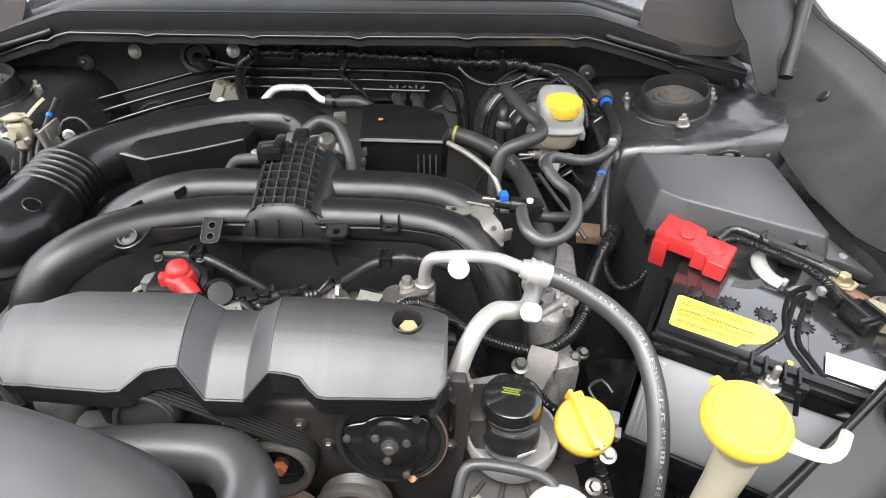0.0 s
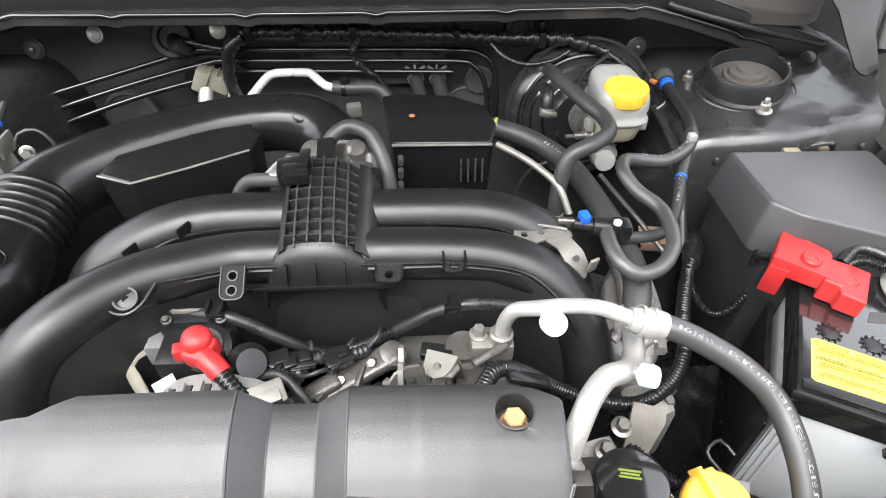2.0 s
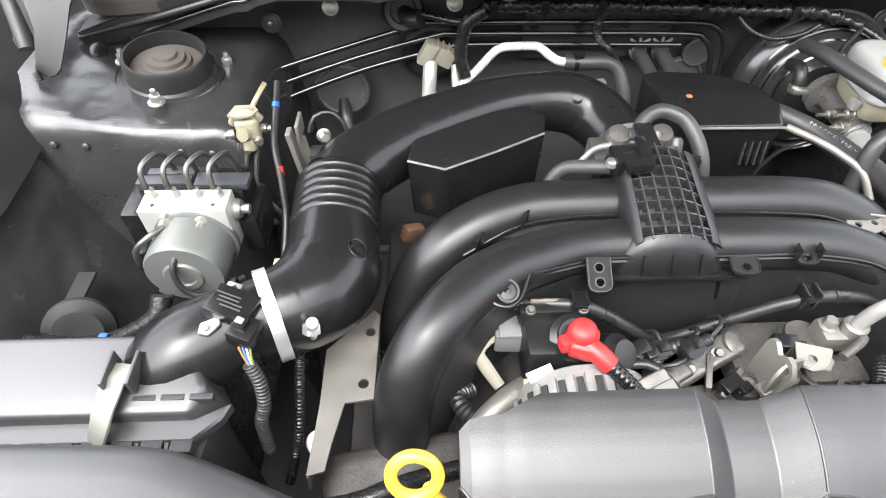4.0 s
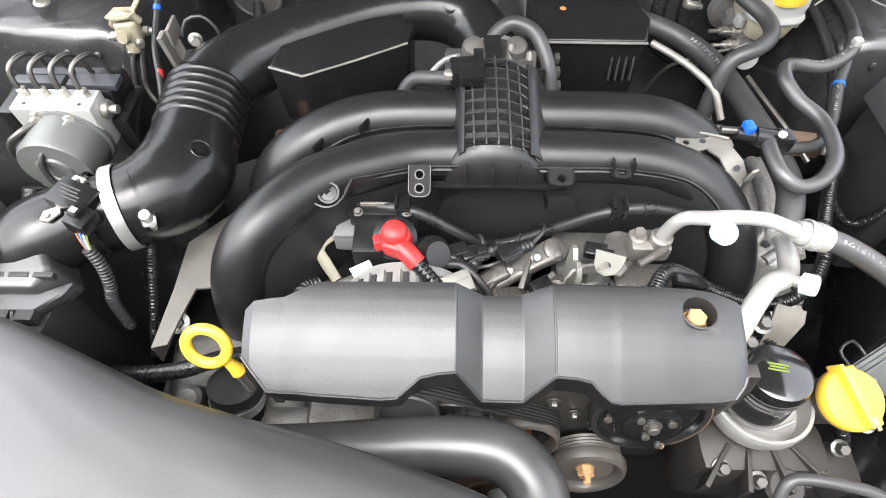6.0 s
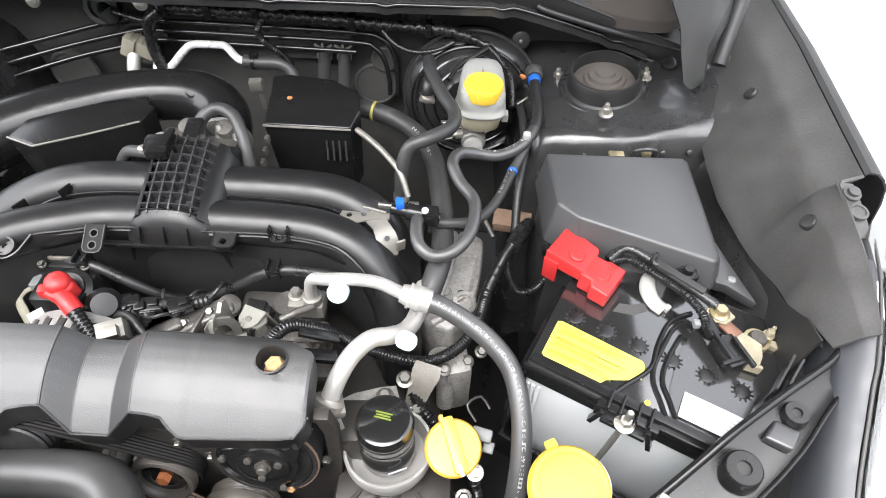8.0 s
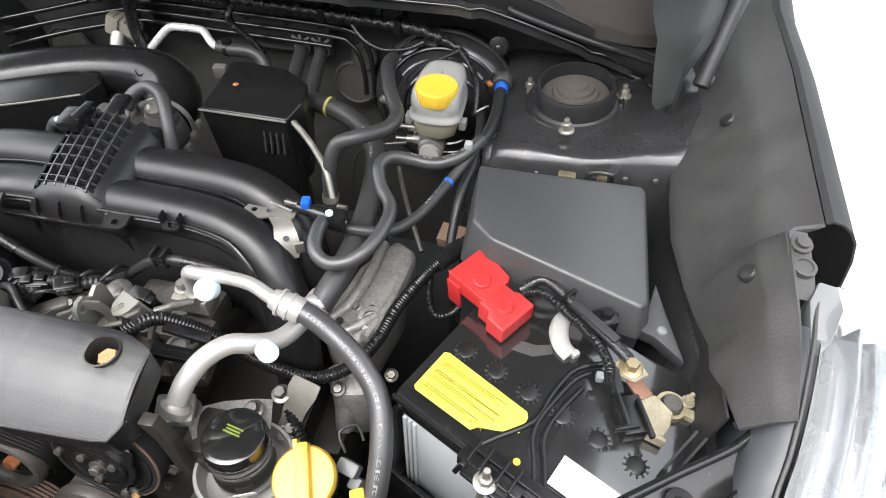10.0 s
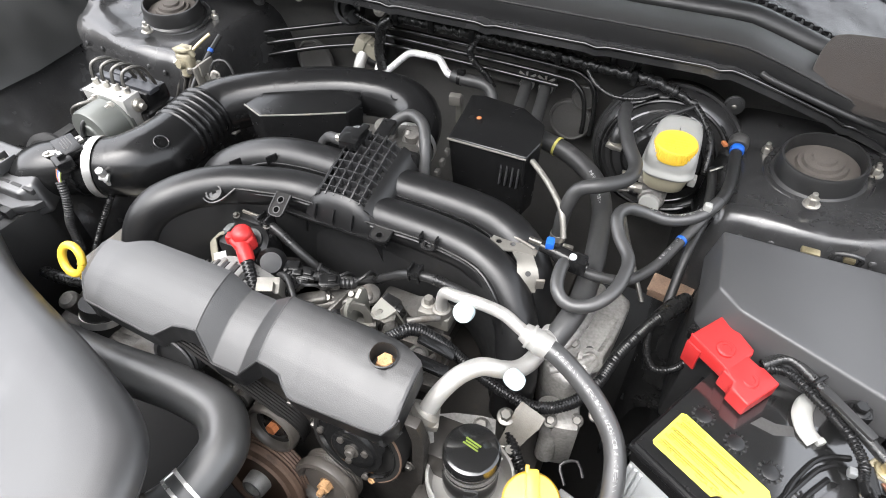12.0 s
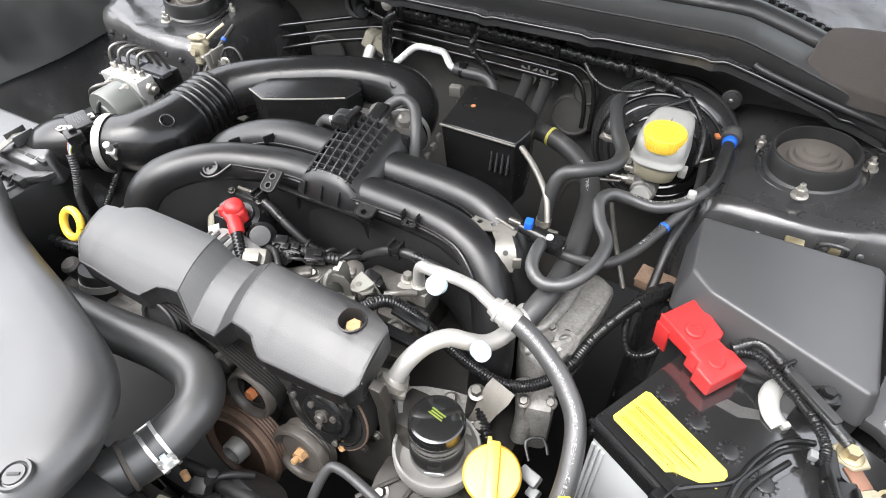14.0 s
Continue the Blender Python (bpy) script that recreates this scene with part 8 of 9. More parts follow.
part("body", join(box((0.038, 0.028, 0.012), (-0.553, 0.534, 0.914), 0.002, (0, 8, -20)), box((0.032, 0.022, 0.010), (-0.554, 0.534, 0.906), 0.002, (0, 8, -20))), PLASTIC, maf)
part("print_bars", join(*[box((0.022 - 0.004 * (i % 2), 0.0014, 0.0004), (-0.556 + 0.001 * i, 0.541 - 0.0042 * i, 0.9206 - 0.0002 * i), 0, (0, 8, -20)) for i in range(4)]), LINER, maf, "faded print")
part("plug", join(box((0.022, 0.022, 0.018), (-0.541, 0.513, 0.907), 0.003, (0, 8, -20)), box((0.010, 0.010, 0.008), (-0.5415, 0.514, 0.918), 0.001, (0, 8, -20))), PLASTIC, maf, "black plug")
part("plug_window", box((0.006, 0.005, 0.001), (-0.5415, 0.514, 0.9222), 0, (0, 8, -20)), LABELW, maf)
part("side_ear", join(prism([(-0.577, 0.520), (-0.563, 0.527), (-0.560, 0.518), (-0.568, 0.508), (-0.577, 0.510)], 0.909, 0.912, 0.0008, 1), lathe([(0.0035, 0), (0.003, 0.002)], (-0.571, 0.514, 0.912), n=14)), ZINC, maf, "plated ear")
part("top_ear", box((0.014, 0.008, 0.004), (-0.557, 0.555, 0.912), 0.001, (0, 0, -20)), ZINC, maf)
for k, m_ in enumerate((ORANGE, BLUE, LABELW, GRASSG)):
    part("wire", sweep([(-0.545 + 0.003 * k, 0.502, 0.903), (-0.541 + 0.002 * k, 0.496, 0.897), (-0.537 + 0.001 * k, 0.492, 0.888)], 0.0009, 6), m_, maf)
part("conduit", sweep([(-0.538, 0.494, 0.890), (-0.533, 0.488, 0.872), (-0.533, 0.480, 0.850), (-0.540, 0.475, 0.825), (-0.542, 0.47, 0.78)], 0.0055, 12, ribs=(0.0036, 0.0005)), DARKPL, maf, "black ribbed lead")
hose("sensor_lead", [(-0.512, 0.534, 0.846), (-0.512, 0.508, 0.825), (-0.515, 0.475, 0.79), (-0.53, 0.455, 0.74)], 0.0045, PLASTIC, "thin black corrugated lead", "harness", ribs=(0.0034, 0.0004))
single("apron_bolt", hexbolt((-0.502, 0.482, 0.765), (0.3, -0.5, 1), 0.007, 0.009, 0.012), ZINC, "plated bolt beside the airbox", "bolt")

abs_ = thing("brake_control_module", (-0.635, 0.66, 0.76), "anti-lock brake unit of bright aluminium with steel lines", "brake module")
AM = pose(-0.6355, 0.677, 0.872, 0, 0, -1)
part("block", turned(join(box((0.087, 0.031, 0.058), (0, 0, 0), 0.002), prism([(-0.0435, -0.029), (0.030, -0.029), (0.0435, 0.010), (0.0435, 0.029), (-0.0435, 0.029)], -0.0165, -0.012, 0.001, 1, m=Matrix(((1, 0, 0, 0), (0, 0, 1, 0), (0, 1, 0, 0), (0, 0, 0, 1))))), AM), surface("machined_aluminium", (0.40, 0.395, 0.38), 0.5, metal=0.35, vary=0.06, scale=60, wear=(0.5, 0.48, 0.44), wear_amount=0.2), abs_, "machined aluminium block")
motor = part("motor", turned(join(lathe([(0.0395, 0), (0.0395, 0.046), (0.0375, 0.050), (0.020, 0.0512), (0.018, 0.0535), (0.012, 0.0535), (0.011, 0.0515), (0.0, 0.0515)], (0.003, -0.012, -0.015), (0, -1, 0.0), 44), lathe([(0.0425, 0.0), (0.0425, 0.006), (0.0395, 0.008)], (0.003, -0.012, -0.015), (0, -1, 0.0), 44)), AM), MOTOR, abs_, "grey round pump motor")
part("motor_ear", turned(join(box((0.016, 0.006, 0.012), (0.034, -0.052, -0.044), 0.002, (0, 40, 0)), box((0.016, 0.006, 0.012), (-0.028, -0.052, -0.048), 0.002, (0, -40, 0))), AM), MOTOR, motor)
part("controller", turned(join(box((0.10, 0.044, 0.066), (0.002, 0.040, -0.010), 0.006), box((0.022, 0.050, 0.060), (-0.055, 0.012, -0.010), 0.005), box((0.016, 0.03, 0.030), (-0.058, -0.012, -0.036), 0.004), box((0.020, 0.060, 0.05), (0.054, 0.030, -0.026), 0.006)), AM), PLASTIC, abs_, "black control box")
part("controller_top", turned(join(box((0.056, 0.014, 0.010), (-0.030, 0.030, 0.025), 0.002), box((0.056, 0.020, 0.008), (0.028, 0.034, 0.023), 0.002), box((0.05, 0.010, 0.006), (-0.028, 0.047, 0.024), 0.002)), AM), SLATE, abs_, "slate grey control box caps")
for k in range(4):
    b0 = AM @ Vector((-0.034 + 0.0222 * k, 0.005, 0.029))
    part("line_nut", turned(lathe([(0.0052, 0), (0.0052, 0.009), (0.0035, 0.010)], (-0.034 + 0.0222 * k, 0.005, 0.029), n=6), AM), ZINC, abs_)
    part("brake_line", sweep([tuple(b0), tuple(b0 + 0.74 * Vector((-0.004, 0.002, 0.022))), tuple(b0 + 0.74 * Vector((-0.004, 0.012, 0.040))), tuple(b0 + 0.74 * Vector((0.006, 0.032, 0.044))), tuple(b0 + 0.74 * Vector((0.010, 0.050, 0.030))), tuple(b0 + 0.74 * Vector((0.012, 0.062, -0.01)))], 0.0028, 10, 0.003), DARKSTEEL, abs_, "bent steel brake line")
for x, z, pts, m_ in ((-0.0155, 0.0200, [(-0.651, 0.648, 0.893), (-0.662, 0.634, 0.892), (-0.675, 0.628, 0.882), (-0.680, 0.630, 0.860), (-0.676, 0.642, 0.832)], DARKSTEEL), (0.0175, 0.0165, [(-0.618, 0.648, 0.888), (-0.627, 0.630, 0.888), (-0.636, 0.613, 0.880), (-0.637, 0.605, 0.865), (-0.629, 0.601, 0.848), (-0.610, 0.606, 0.838), (-0.585, 0.632, 0.833)], RUBBER)):
    part("line_nut", turned(lathe([(0.0075, 0), (0.0075, 0.008), (0.0055, 0.009), (0.0055, 0.016)], (x, -0.0155, z), (0, -1, 0), 12), AM), ZINC, abs_)
    part("front_line", sweep(pts, 0.0032, 10, 0.003), m_, abs_, "curved brake line")
part("side_plug", turned(join(lathe([(0.010, 0), (0.011, 0.004), (0.009, 0.008), (0.005, 0.009), (0.005, 0.016)], (0.0435, 0.004, 0.012), (1, 0, 0), 20)), AM), ZINC, abs_, "side plug")
for x in (-0.03, 0.03):
    part("drill_mark", turned(lathe([(0.002, 0), (0.002, 0.0005)], (x, -0.008, 0.029), n=12), AM), RECESS, abs_)
part("corner_bolt", turned(hexbolt((0.035, -0.0165, -0.012), (0, -1, 0), 0.005, 0.005, 0.007), AM), ZINC, abs_)

pr = thing("brake_proportioning_valve", (-0.605, 0.81, 0.84), "yellowed metal brake pipe junction on the strut tower", "valve")
part("block", join(box((0.027, 0.020, 0.030), (-0.600, 0.804, 0.893), 0.007, (-8, 0, 15), 3), lathe([(0.009, 0), (0.0095, 0.004), (0.007, 0.012), (0.004, 0.014)], (-0.600, 0.800, 0.880), (0.05, -0.45, -0.9), 20), lathe([(0.0, 0.004), (0.007, 0.004), (0.0085, 0.0), (0.0085, -0.010)], (-0.603, 0.792, 0.893), (-0.1, -1, 0.3), 18), sweep([(-0.616, 0.806, 0.900), (-0.607, 0.803, 0.912), (-0.592, 0.806, 0.913), (-0.586, 0.810, 0.902)], 0.0055, 10, 0.004)), PALEGOLD, pr, "stained alloy junction block")
part("top_plate", pierced([(-0.617, 0.798), (-0.606, 0.793), (-0.589, 0.797), (-0.584, 0.808), (-0.592, 0.818), (-0.612, 0.817)], [(-0.598, 0.806, 0.003)], 0.913, 0.9155), PALEGOLD, pr, "flat stained top plate")
for p, a in (((-0.618, 0.805, 0.885), (-1, -0.3, 0)), ((-0.592, 0.800, 0.882), (0.6, -1, 0)), ((-0.588, 0.815, 0.885), (1, 0, 0)), ((-0.604, 0.800, 0.872), (0, -1, -0.2))):
    part("union", join(lathe([(0.006, 0), (0.006, 0.006), (0.004, 0.007), (0.004, 0.011)], p, a, 12)), ZINC, pr)
part("yellow_line", sweep([(-0.600, 0.822, 0.902), (-0.592, 0.838, 0.912), (-0.584, 0.855, 0.92)], 0.003, 8), BRASS, pr)
for k in range(3):
    part("pipe", sweep([(-0.615 + 0.012 * k, 0.802, 0.875), (-0.622 + 0.012 * k, 0.790, 0.85), (-0.625 + 0.014 * k, 0.775, 0.82), (-0.60 + 0.02 * k, 0.75, 0.79)], 0.0032, 8), DARKSTEEL, pr, "dull steel brake pipe")
hose("speed_sensor_lead", [(-0.572, 0.865, 0.915), (-0.571, 0.83, 0.90), (-0.57, 0.79, 0.88), (-0.56, 0.75, 0.86), (-0.553, 0.71, 0.84), (-0.555, 0.67, 0.81)], 0.004, RUBBER, "thin black sensor lead beside the brake unit", "cable")
single("blue_tape_mark", lathe([(0.0048, 0), (0.0048, 0.006)], (-0.571, 0.832, 0.9015), (0, 1, 0.6), 14), BLUE, "small blue tape mark on a lead", "tape")
single("red_tape_mark", lathe([(0.0046, 0), (0.0046, 0.010)], (-0.563, 0.765, 0.867), (0.2, -1, -0.6), 14), RED, "small pink-red tape mark on a lead", "tape")
single("wiring_plug_left", join(box((0.020, 0.014, 0.018), (-0.552, 0.658, 0.815), 0.002), box((0.014, 0.012, 0.02), (-0.552, 0.652, 0.80), 0.002)), IVORY, "small ivory plug below the lead", "connector")
single("horn", join(lathe([(0.030, 0), (0.034, 0.004), (0.034, 0.012), (0.026, 0.018), (0.024, 0.022), (0.012, 0.022), (0.0, 0.018)], (-0.762, 0.606, 0.79), (0.35, -0.8, 0.45), 36), box((0.02, 0.06, 0.004), (-0.775, 0.64, 0.80), 0.001)), HOODIN, "round black horn on the inner apron", "horn")
hose("apron_harness", [(-0.80, 0.58, 0.80), (-0.75, 0.57, 0.805), (-0.70, 0.565, 0.82), (-0.655, 0.575, 0.842), (-0.648, 0.59, 0.858)], 0.010, TAPE, "black taped harness with a tied end", "harness")
single("blue_clip_left", box((0.009, 0.007, 0.006), (-0.705, 0.563, 0.831), 0.002), BLUE, "small blue harness clip", "clip")

lbk = thing("side_bracket", (-0.47, 0.53, 0.78), "long galvanised steel bracket with bolt holes", "bracket")
bz = 0.800
part("plate", join(pierced([(-0.452, 0.607), (-0.4455, 0.600), (-0.4475, 0.506), (-0.474, 0.503), (-0.482, 0.465), (-0.486, 0.440), (-0.501, 0.436), (-0.497, 0.50), (-0.497, 0.560)], [(-0.4545, 0.580, 0.0052), (-0.458, 0.522, 0.0052)], bz, bz + 0.003), sheet([[(-0.497, 0.560, bz), (-0.497, 0.50, bz), (-0.501, 0.436, bz)], [(-0.500, 0.560, bz - 0.03), (-0.500, 0.50, bz - 0.03), (-0.504, 0.436, bz - 0.03)]], 0.002)), BRACKET, lbk, "galvanised plate with rust stains")
for i in range(4):
    part("slat", box((0.022, 0.003, 0.003), (-0.436, 0.60 - 0.03 * i, 0.78), 0.0006), PLASTIC, lbk)
eb = thing("relay_bracket", (-0.540, 0.756, 0.778), "thin galvanised relay bracket behind the bellows", "bracket")
part("frame", join(box((0.006, 0.016, 0.115), (-0.540, 0.774, 0.853), 0.001, (0, -6, 0)), box((0.014, 0.003, 0.10), (-0.532, 0.781, 0.848), 0.001, (0, -6, 0)), box((0.045, 0.014, 0.003), (-0.523, 0.774, 0.796), 0.001), box((0.004, 0.03, 0.022), (-0.536, 0.786, 0.906), 0.001)), BRACKET, eb, "galvanised steel frame")
part("relay", join(box((0.026, 0.02, 0.030), (-0.512, 0.768, 0.873), 0.002), box((0.022, 0.016, 0.026), (-0.510, 0.768, 0.838), 0.002)), DARKPL, eb, "black relay")
part("bolt", hexbolt((-0.508, 0.774, 0.904), (0.4, -1, 0.2), 0.006, 0.008, 0.008), ZINC, eb)
part("wire_loop", sweep([(-0.525, 0.781, 0.903), (-0.518, 0.788, 0.918), (-0.502, 0.794, 0.920), (-0.488, 0.791, 0.908), (-0.480, 0.784, 0.878)], 0.0022, 8), RUBBER, eb)

# ---- along the firewall ----
for k in range(3):
    dz, dy = -0.017 * k, 0.0
    pts = [(-0.66 + 0.02 * k, 0.985, 0.838 + dz), (-0.62 + 0.02 * k, 1.0, 0.848 + dz), (-0.51 + 0.015 * k, 1.025, 0.871 + dz), (-0.405 + 0.022 * k, 1.036, 0.896 + dz), (-0.37 + 0.022 * k, 1.038, 0.898 + dz), (-0.20, 1.036, 0.897 + dz), (-0.02, 1.032, 0.895 + dz)]
    if k < 2:
        pts += [(0.022 - 0.012 * k, 1.030, 0.888 + dz), (0.040 - 0.014 * k, 1.028, 0.868 + dz), (0.047 - 0.014 * k, 1.024, 0.835 + dz), (0.048 - 0.014 * k, 1.02, 0.79)]
    fl = thing("firewall_pipe", pts[0], "long glossy black pipe running along the firewall", "pipe", "firewall pipes")
    part("tube", sweep(pts, 0.0042, 10, 0.006), FILTER, fl)
FH = [(-0.315, 1.008, 0.936), (-0.27, 1.004, 0.938), (-0.21, 1.002, 0.937), (-0.153, 0.999, 0.938), (-0.08, 1.003, 0.932), (-0.03, 1.006, 0.929), (0.02, 1.008, 0.924), (0.07, 1.0, 0.926), (0.124, 0.992, 0.928), (0.16, 0.985, 0.922), (0.195, 0.978, 0.912)]
fh = thing("firewall_harness", FH[0], "taped black wiring harness along the firewall", "harness")
path = smooth_path(FH, 0.006)
bm = sweep(FH, [0.008, 0.0095, 0.0085, 0.009, 0.0075, 0.010, 0.0095, 0.008, 0.0085, 0.0065, 0.005], 14, 0.004)
for v in bm.verts:
    v.co += v.normal * 0 + Vector((0, 0.0016 * math.sin(420 * v.co.x + 90 * v.co.z), 0.0016 * math.cos(360 * v.co.x)))
part("wrap", bm, TAPE, fh, "shiny crinkled tape wrap")
for x in (-0.305, -0.235, -0.16, -0.02, 0.10):
    i = int(np.argmin(np.abs(path[:, 0] - x)))
    part("holder", join(box((0.010, 0.022, 0.022), tuple(path[i]), 0.002), box((0.008, 0.014, 0.030), tuple(path[i] + np.array((0, 0.014, 0.004))), 0.002)), PLASTIC, fh, "black harness holder")
rng = random.Random(7)
for i in range(15):
    j = int((i + 0.8 * rng.random()) / 15.5 * (len(path) - 2))
    t = path[j + 1] - path[j]
    w, r = rng.uniform(0.0016, 0.005), rng.uniform(0.0091, 0.0102)
    part("wrap_turn", lathe([(0.0086, -w), (r, -w * 0.7), (r, w * 0.7), (0.0086, w)], path[j], t + np.array((0, 0.002 * math.sin(i), 0.003 * math.cos(2 * i))), 14), TAPE, fh)
part("left_drop", sweep([(-0.312, 1.006, 0.932), (-0.335, 1.006, 0.915), (-0.342, 1.008, 0.892), (-0.345, 1.006, 0.865), (-0.338, 1.0, 0.835)], 0.0095, 12), TAPE, fh)
part("left_cross", sweep([(-0.325, 1.004, 0.92), (-0.35, 1.012, 0.912), (-0.39, 1.02, 0.918), (-0.42, 1.04, 0.915)], 0.0045, 10), TAPE, fh)
part("middle_drop", sweep([(-0.15, 0.994, 0.935), (-0.162, 0.990, 0.915), (-0.155, 0.992, 0.895), (-0.135, 0.995, 0.875), (-0.118, 0.992, 0.855)], 0.0052, 10, ribs=(0.0036, 0.0007)), PLASTIC, fh, "ribbed branch")
part("droop", sweep([(0.03, 0.996, 0.92), (0.05, 0.985, 0.905), (0.08, 0.978, 0.897), (0.115, 0.978, 0.902), (0.14, 0.985, 0.912)], 0.0035, 10), TAPE, fh)
part("tail_left", sweep([(0.195, 0.976, 0.912), (0.175, 0.958, 0.908), (0.15, 0.935, 0.903), (0.135, 0.905, 0.898)], 0.0032, 10), RUBBER, fh)
part("tail_right", sweep([(0.195, 0.976, 0.912), (0.212, 0.955, 0.905), (0.228, 0.925, 0.89), (0.232, 0.89, 0.865)], 0.0045, 10), TAPE, fh)
for x, z in ((-0.524, 0.927), (-0.353, 0.930)):
    t = single("firewall_plug", lathe([(0.012, 0), (0.011, 0.002), (0.0085, 0.0025), (0.0085, 0.004), (0.006, 0.005), (0.0, 0.005)], (x, 1.031, z), (0, -1, 0.35), 28), ZINC, "round grey plug pressed into the firewall", "plug", "firewall plugs")
g2 = thing("cable_grommet", (0.077, 1.045, 0.895), "black rubber grommet above the harness", "grommet")
part("ring", lathe([(0.0, 0.001), (0.012, 0.002), (0.014, 0.006), (0.021, 0.006), (0.024, 0.001), (0.025, -0.004)], (0.077, 1.040, 0.921), (0, -1, 0.4), 36), RUBBER, g2)
gr = thing("wiring_grommet", (-0.42, 1.05, 0.90), "large black rubber grommet in the firewall", "grommet")
part("ring", lathe([(0.017, 0.0), (0.019, 0.006), (0.026, 0.006), (0.030, 0.001), (0.031, -0.004)], (-0.425, 1.043, 0.915), (0.1, -1, 0.4), 36), RUBBER, gr)
part("core", sweep([(-0.425, 1.05, 0.91), (-0.415, 1.03, 0.908), (-0.40, 1.02, 0.913)], 0.012, 14), RUBBER, gr)
for x, z, s in ((-0.604, 0.916, 1), (0.245, 0.905, 1)):
    st2 = thing("firewall_stud", (x, 1.012, z - 0.012), "black rubber bump stop with a plated stud", "bump stop", "firewall studs")
    part("rubber", lathe([(0.014, -0.004), (0.014, 0.001), (0.011, 0.002), (0.011, 0.004), (0.007, 0.005), (0.0, 0.005)], (x, 1.012, z), (0, -1, 0.25), 24), RUBBER, st2)
    part("stud", lathe([(0.0035, 0.004), (0.0035, 0.009), (0.002, 0.010)], (x, 1.012, z), (0, -1, 0.25), 12), DARKSTEEL, st2)
for c, r in (((-0.528, 1.052, 0.785), 0.042), ((0.022, 1.062, 0.833), 0.022), ((0.005, 1.060, 0.785), 0.038)):
    single("firewall_disc", lathe([(0.0, 0.004), (r * 0.86, 0.004), (r * 0.92, 0.007), (r, 0.006), (r * 1.04, 0.0)], c, (0, -1, 0.1), 40), FIREWALL, "round dull black blanking disc on the firewall", "blanking plate", "blanking discs")
single("drain_spout", sweep([(-0.528, 1.045, 0.77), (-0.523, 1.02, 0.752), (-0.516, 1.0, 0.73)], [0.008, 0.012, 0.008], 14), RUBBER, "black rubber drain spout on the firewall", "spout")
ev = thing("expansion_valve", (-0.375, 1.04, 0.82), "dusty aluminium expansion valve with pipes", "valve")
part("block", join(box((0.045, 0.024, 0.026), (-0.375, 1.026, 0.858), 0.004, (0, 28, 0)), box((0.02, 0.02, 0.035), (-0.392, 1.02, 0.862), 0.003, (0, 28, 0))), BEIGE, ev)
part("big_pipe", sweep([(-0.388, 1.018, 0.848), (-0.390, 1.004, 0.832), (-0.392, 0.99, 0.80), (-0.392, 0.975, 0.76)], 0.0105, 16), ALU, ev, "pale aluminium pipe")
part("small_pipe", sweep([(-0.352, 1.018, 0.842), (-0.352, 1.0, 0.825), (-0.35, 0.98, 0.79)], 0.006, 12), ALU, ev, "thin aluminium pipe")
for k in range(5):
    part("rib", box((0.003, 0.026, 0.006), (-0.385 + 0.008 * k, 1.026, 0.876 - 0.004 * k), 0.0008, (0, 28, 0)), BEIGE, ev)
part("seal", lathe([(0.026, 0), (0.030, 0.003), (0.036, 0.004), (0.042, 0.001), (0.046, -0.003)], (-0.385, 1.052, 0.845), (0, -1, 0.1), 36), RUBBER, ev, "round rubber seal")
WP = [(-0.345, 1.0, 0.82), (-0.322, 1.006, 0.840), (-0.296, 1.016, 0.864), (-0.283, 1.018, 0.870), (-0.272, 1.018, 0.871), (-0.238, 1.018, 0.871), (-0.228, 1.016, 0.868), (-0.216, 1.006, 0.862), (-0.206, 0.998, 0.859), (-0.192, 0.994, 0.858)]
wp = thing("coolant_pipe", WP[0], "bright bent metal pipe joined to a rubber hose", "pipe")
part("tube", sweep(WP, 0.0062, 14, 0.003), surface("white_painted_pipe", (0.72, 0.72, 0.71), 0.3, metal=0.3, vary=0.05), wp, "pale bright pipe")
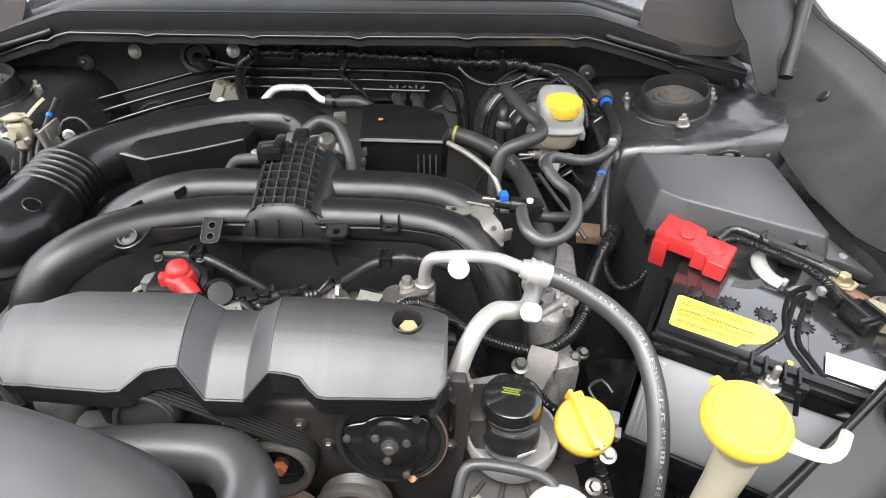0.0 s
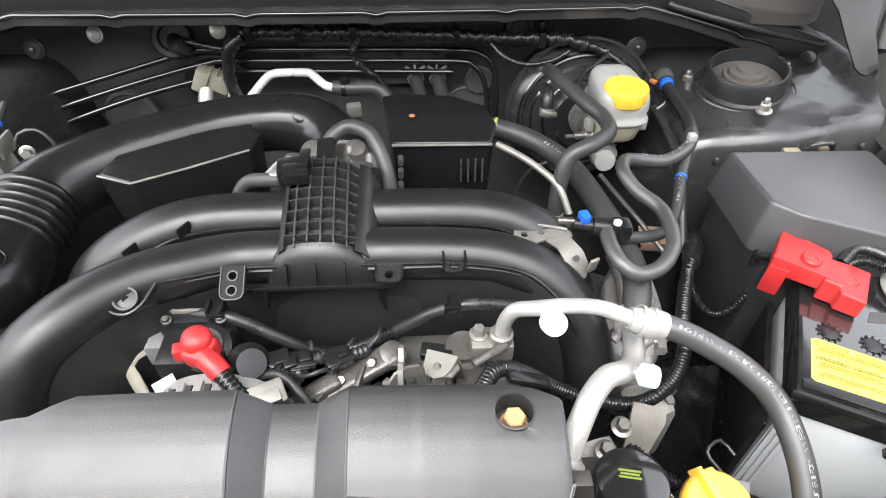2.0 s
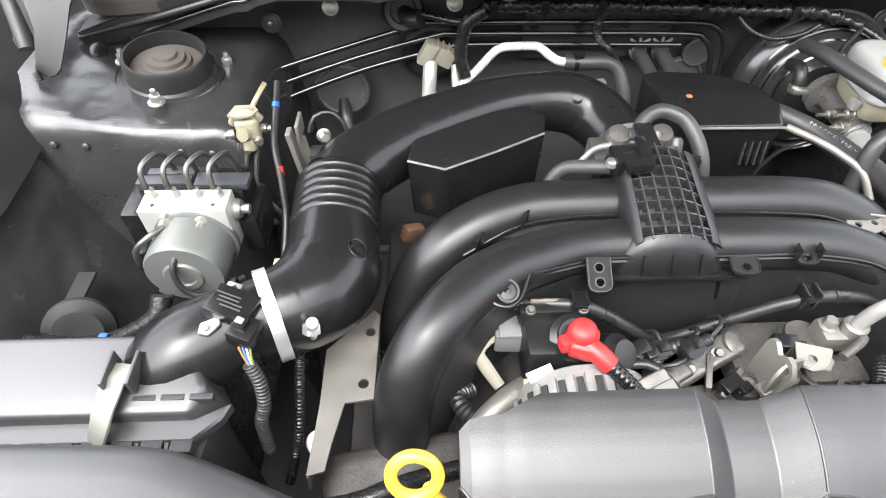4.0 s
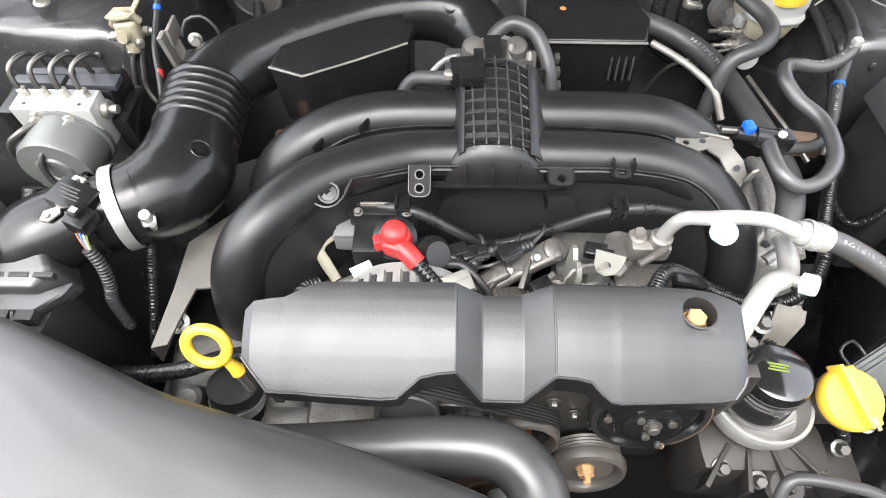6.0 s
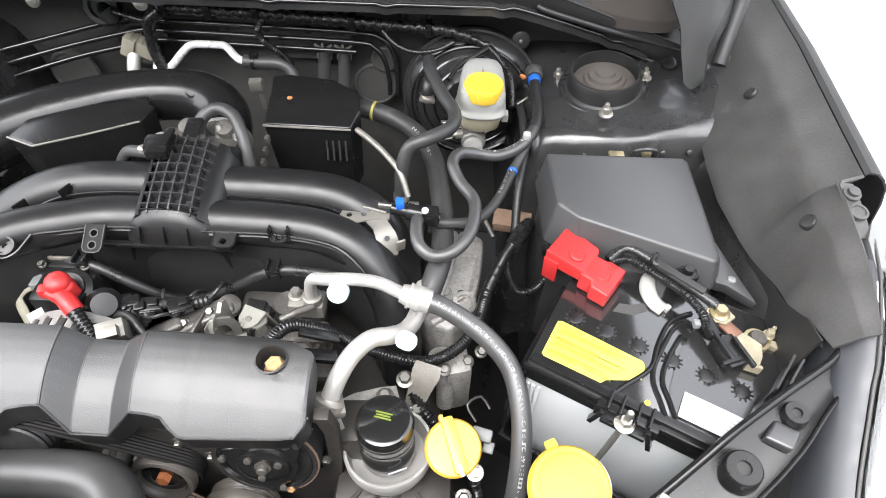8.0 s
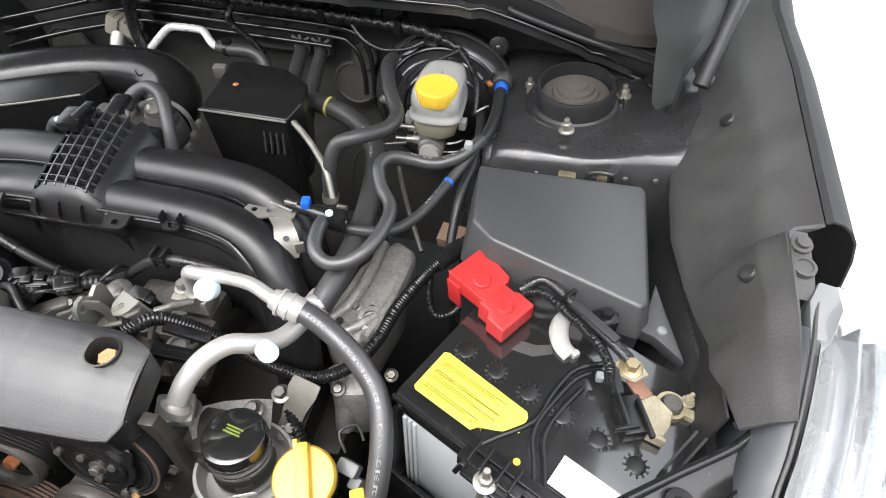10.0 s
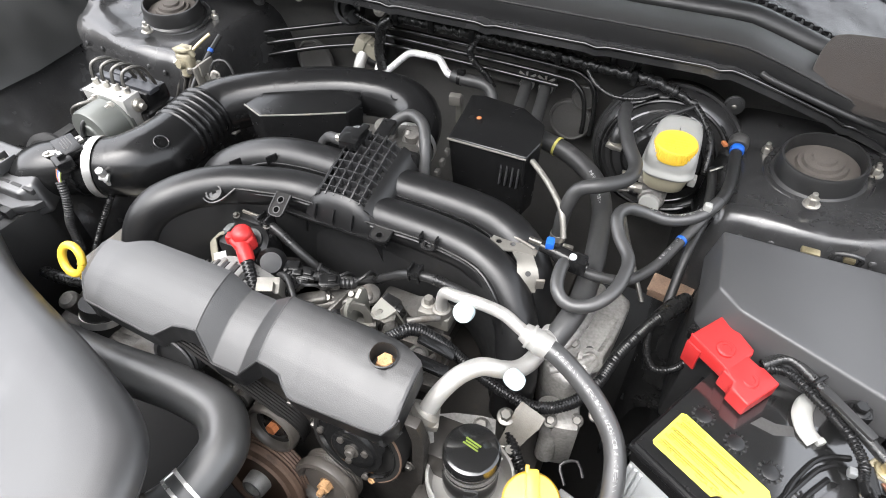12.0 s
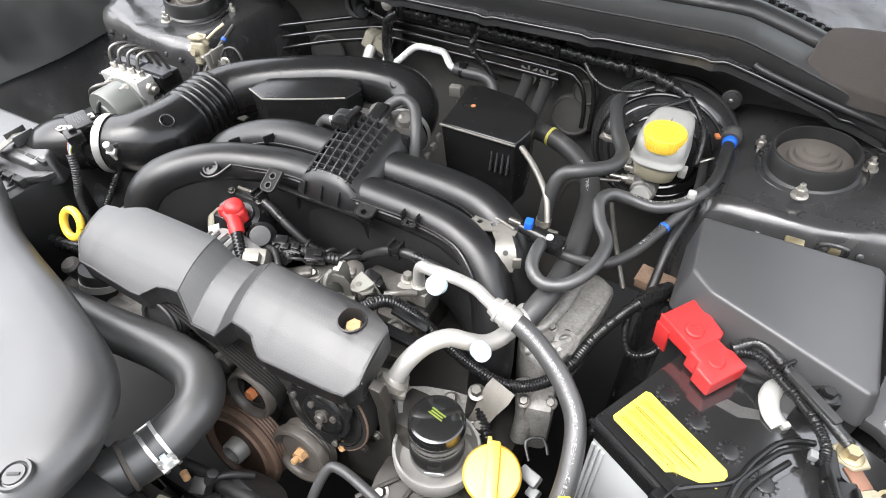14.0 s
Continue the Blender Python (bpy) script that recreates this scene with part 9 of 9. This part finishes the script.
part("hose", sweep([(-0.196, 0.995, 0.858), (-0.17, 0.992, 0.858), (-0.14, 0.992, 0.858), (-0.122, 0.988, 0.850), (-0.112, 0.975, 0.83), (-0.105, 0.955, 0.80)], 0.0105, 16), HOSE, wp, "grey rubber hose")
part("clip", join(box((0.014, 0.010, 0.014), (-0.178, 0.992, 0.868), 0.002), ring_band([(-0.196, 0.995, 0.858), (-0.18, 0.993, 0.858), (-0.16, 0.992, 0.858)], 0.0107, 0.006, 0.001, 0.5)[0]), PLASTIC, wp, "black hose clip")
single("heater_valve_bracket", join(box((0.020, 0.014, 0.018), (-0.162, 0.932, 0.857), 0.003, (0, 0, 10)), box((0.010, 0.012, 0.05), (-0.158, 0.940, 0.835), 0.002)), BRACKET, "pale bracket under the rubber hose", "bracket")
for k in range(2):
    x = -0.0775 + 0.0335 * k
    pts = [(x, 1.072, 0.846), (x, 1.050, 0.847), (x + 0.004, 1.02, 0.842), (x + 0.010, 0.98, 0.835), (x + 0.018, 0.93, 0.825), (x + 0.02, 0.90, 0.80)]
    hh = thing("heater_hose", pts[0], "dark grey rubber heater hose with a wire clamp", "hose", "heater hoses")
    part("tube", sweep(pts, 0.0105, 16), HOSE, hh)
    wire = []
    for dz in (-0.002, 0.004):
        wire.append(ring_band([pts[1], pts[2]], 0.0106, 0.003, 0.0022, 0.3 + 20 * dz)[0])
    wire += [box((0.017, 0.004, 0.0035), (x - 0.007, 1.042, 0.861), 0.001, (0, 35, 0)), box((0.017, 0.004, 0.0035), (x + 0.008, 1.042, 0.861), 0.001, (0, -35, 0)), box((0.0035, 0.004, 0.012), (x, 1.041, 0.863), 0.001)]
    part("clamp", join(*wire), BRIGHT, hh, "bright wire clamp")
ins = thing("firewall_insulation", (-0.14, 1.06, 0.83), "dull grey insulation pad pinned to the firewall", "insulation pad")
part("pad", box((0.22, 0.012, 0.07), (-0.14, 1.060, 0.865), 0.006), FIREWALL, ins)
for x in (-0.235, -0.17, -0.10, -0.045):
    part("pin", lathe([(0.008, 0), (0.007, 0.003), (0.003, 0.004)], (x, 1.0535, 0.885), (0, -1, 0), 16), DARKPL, ins)
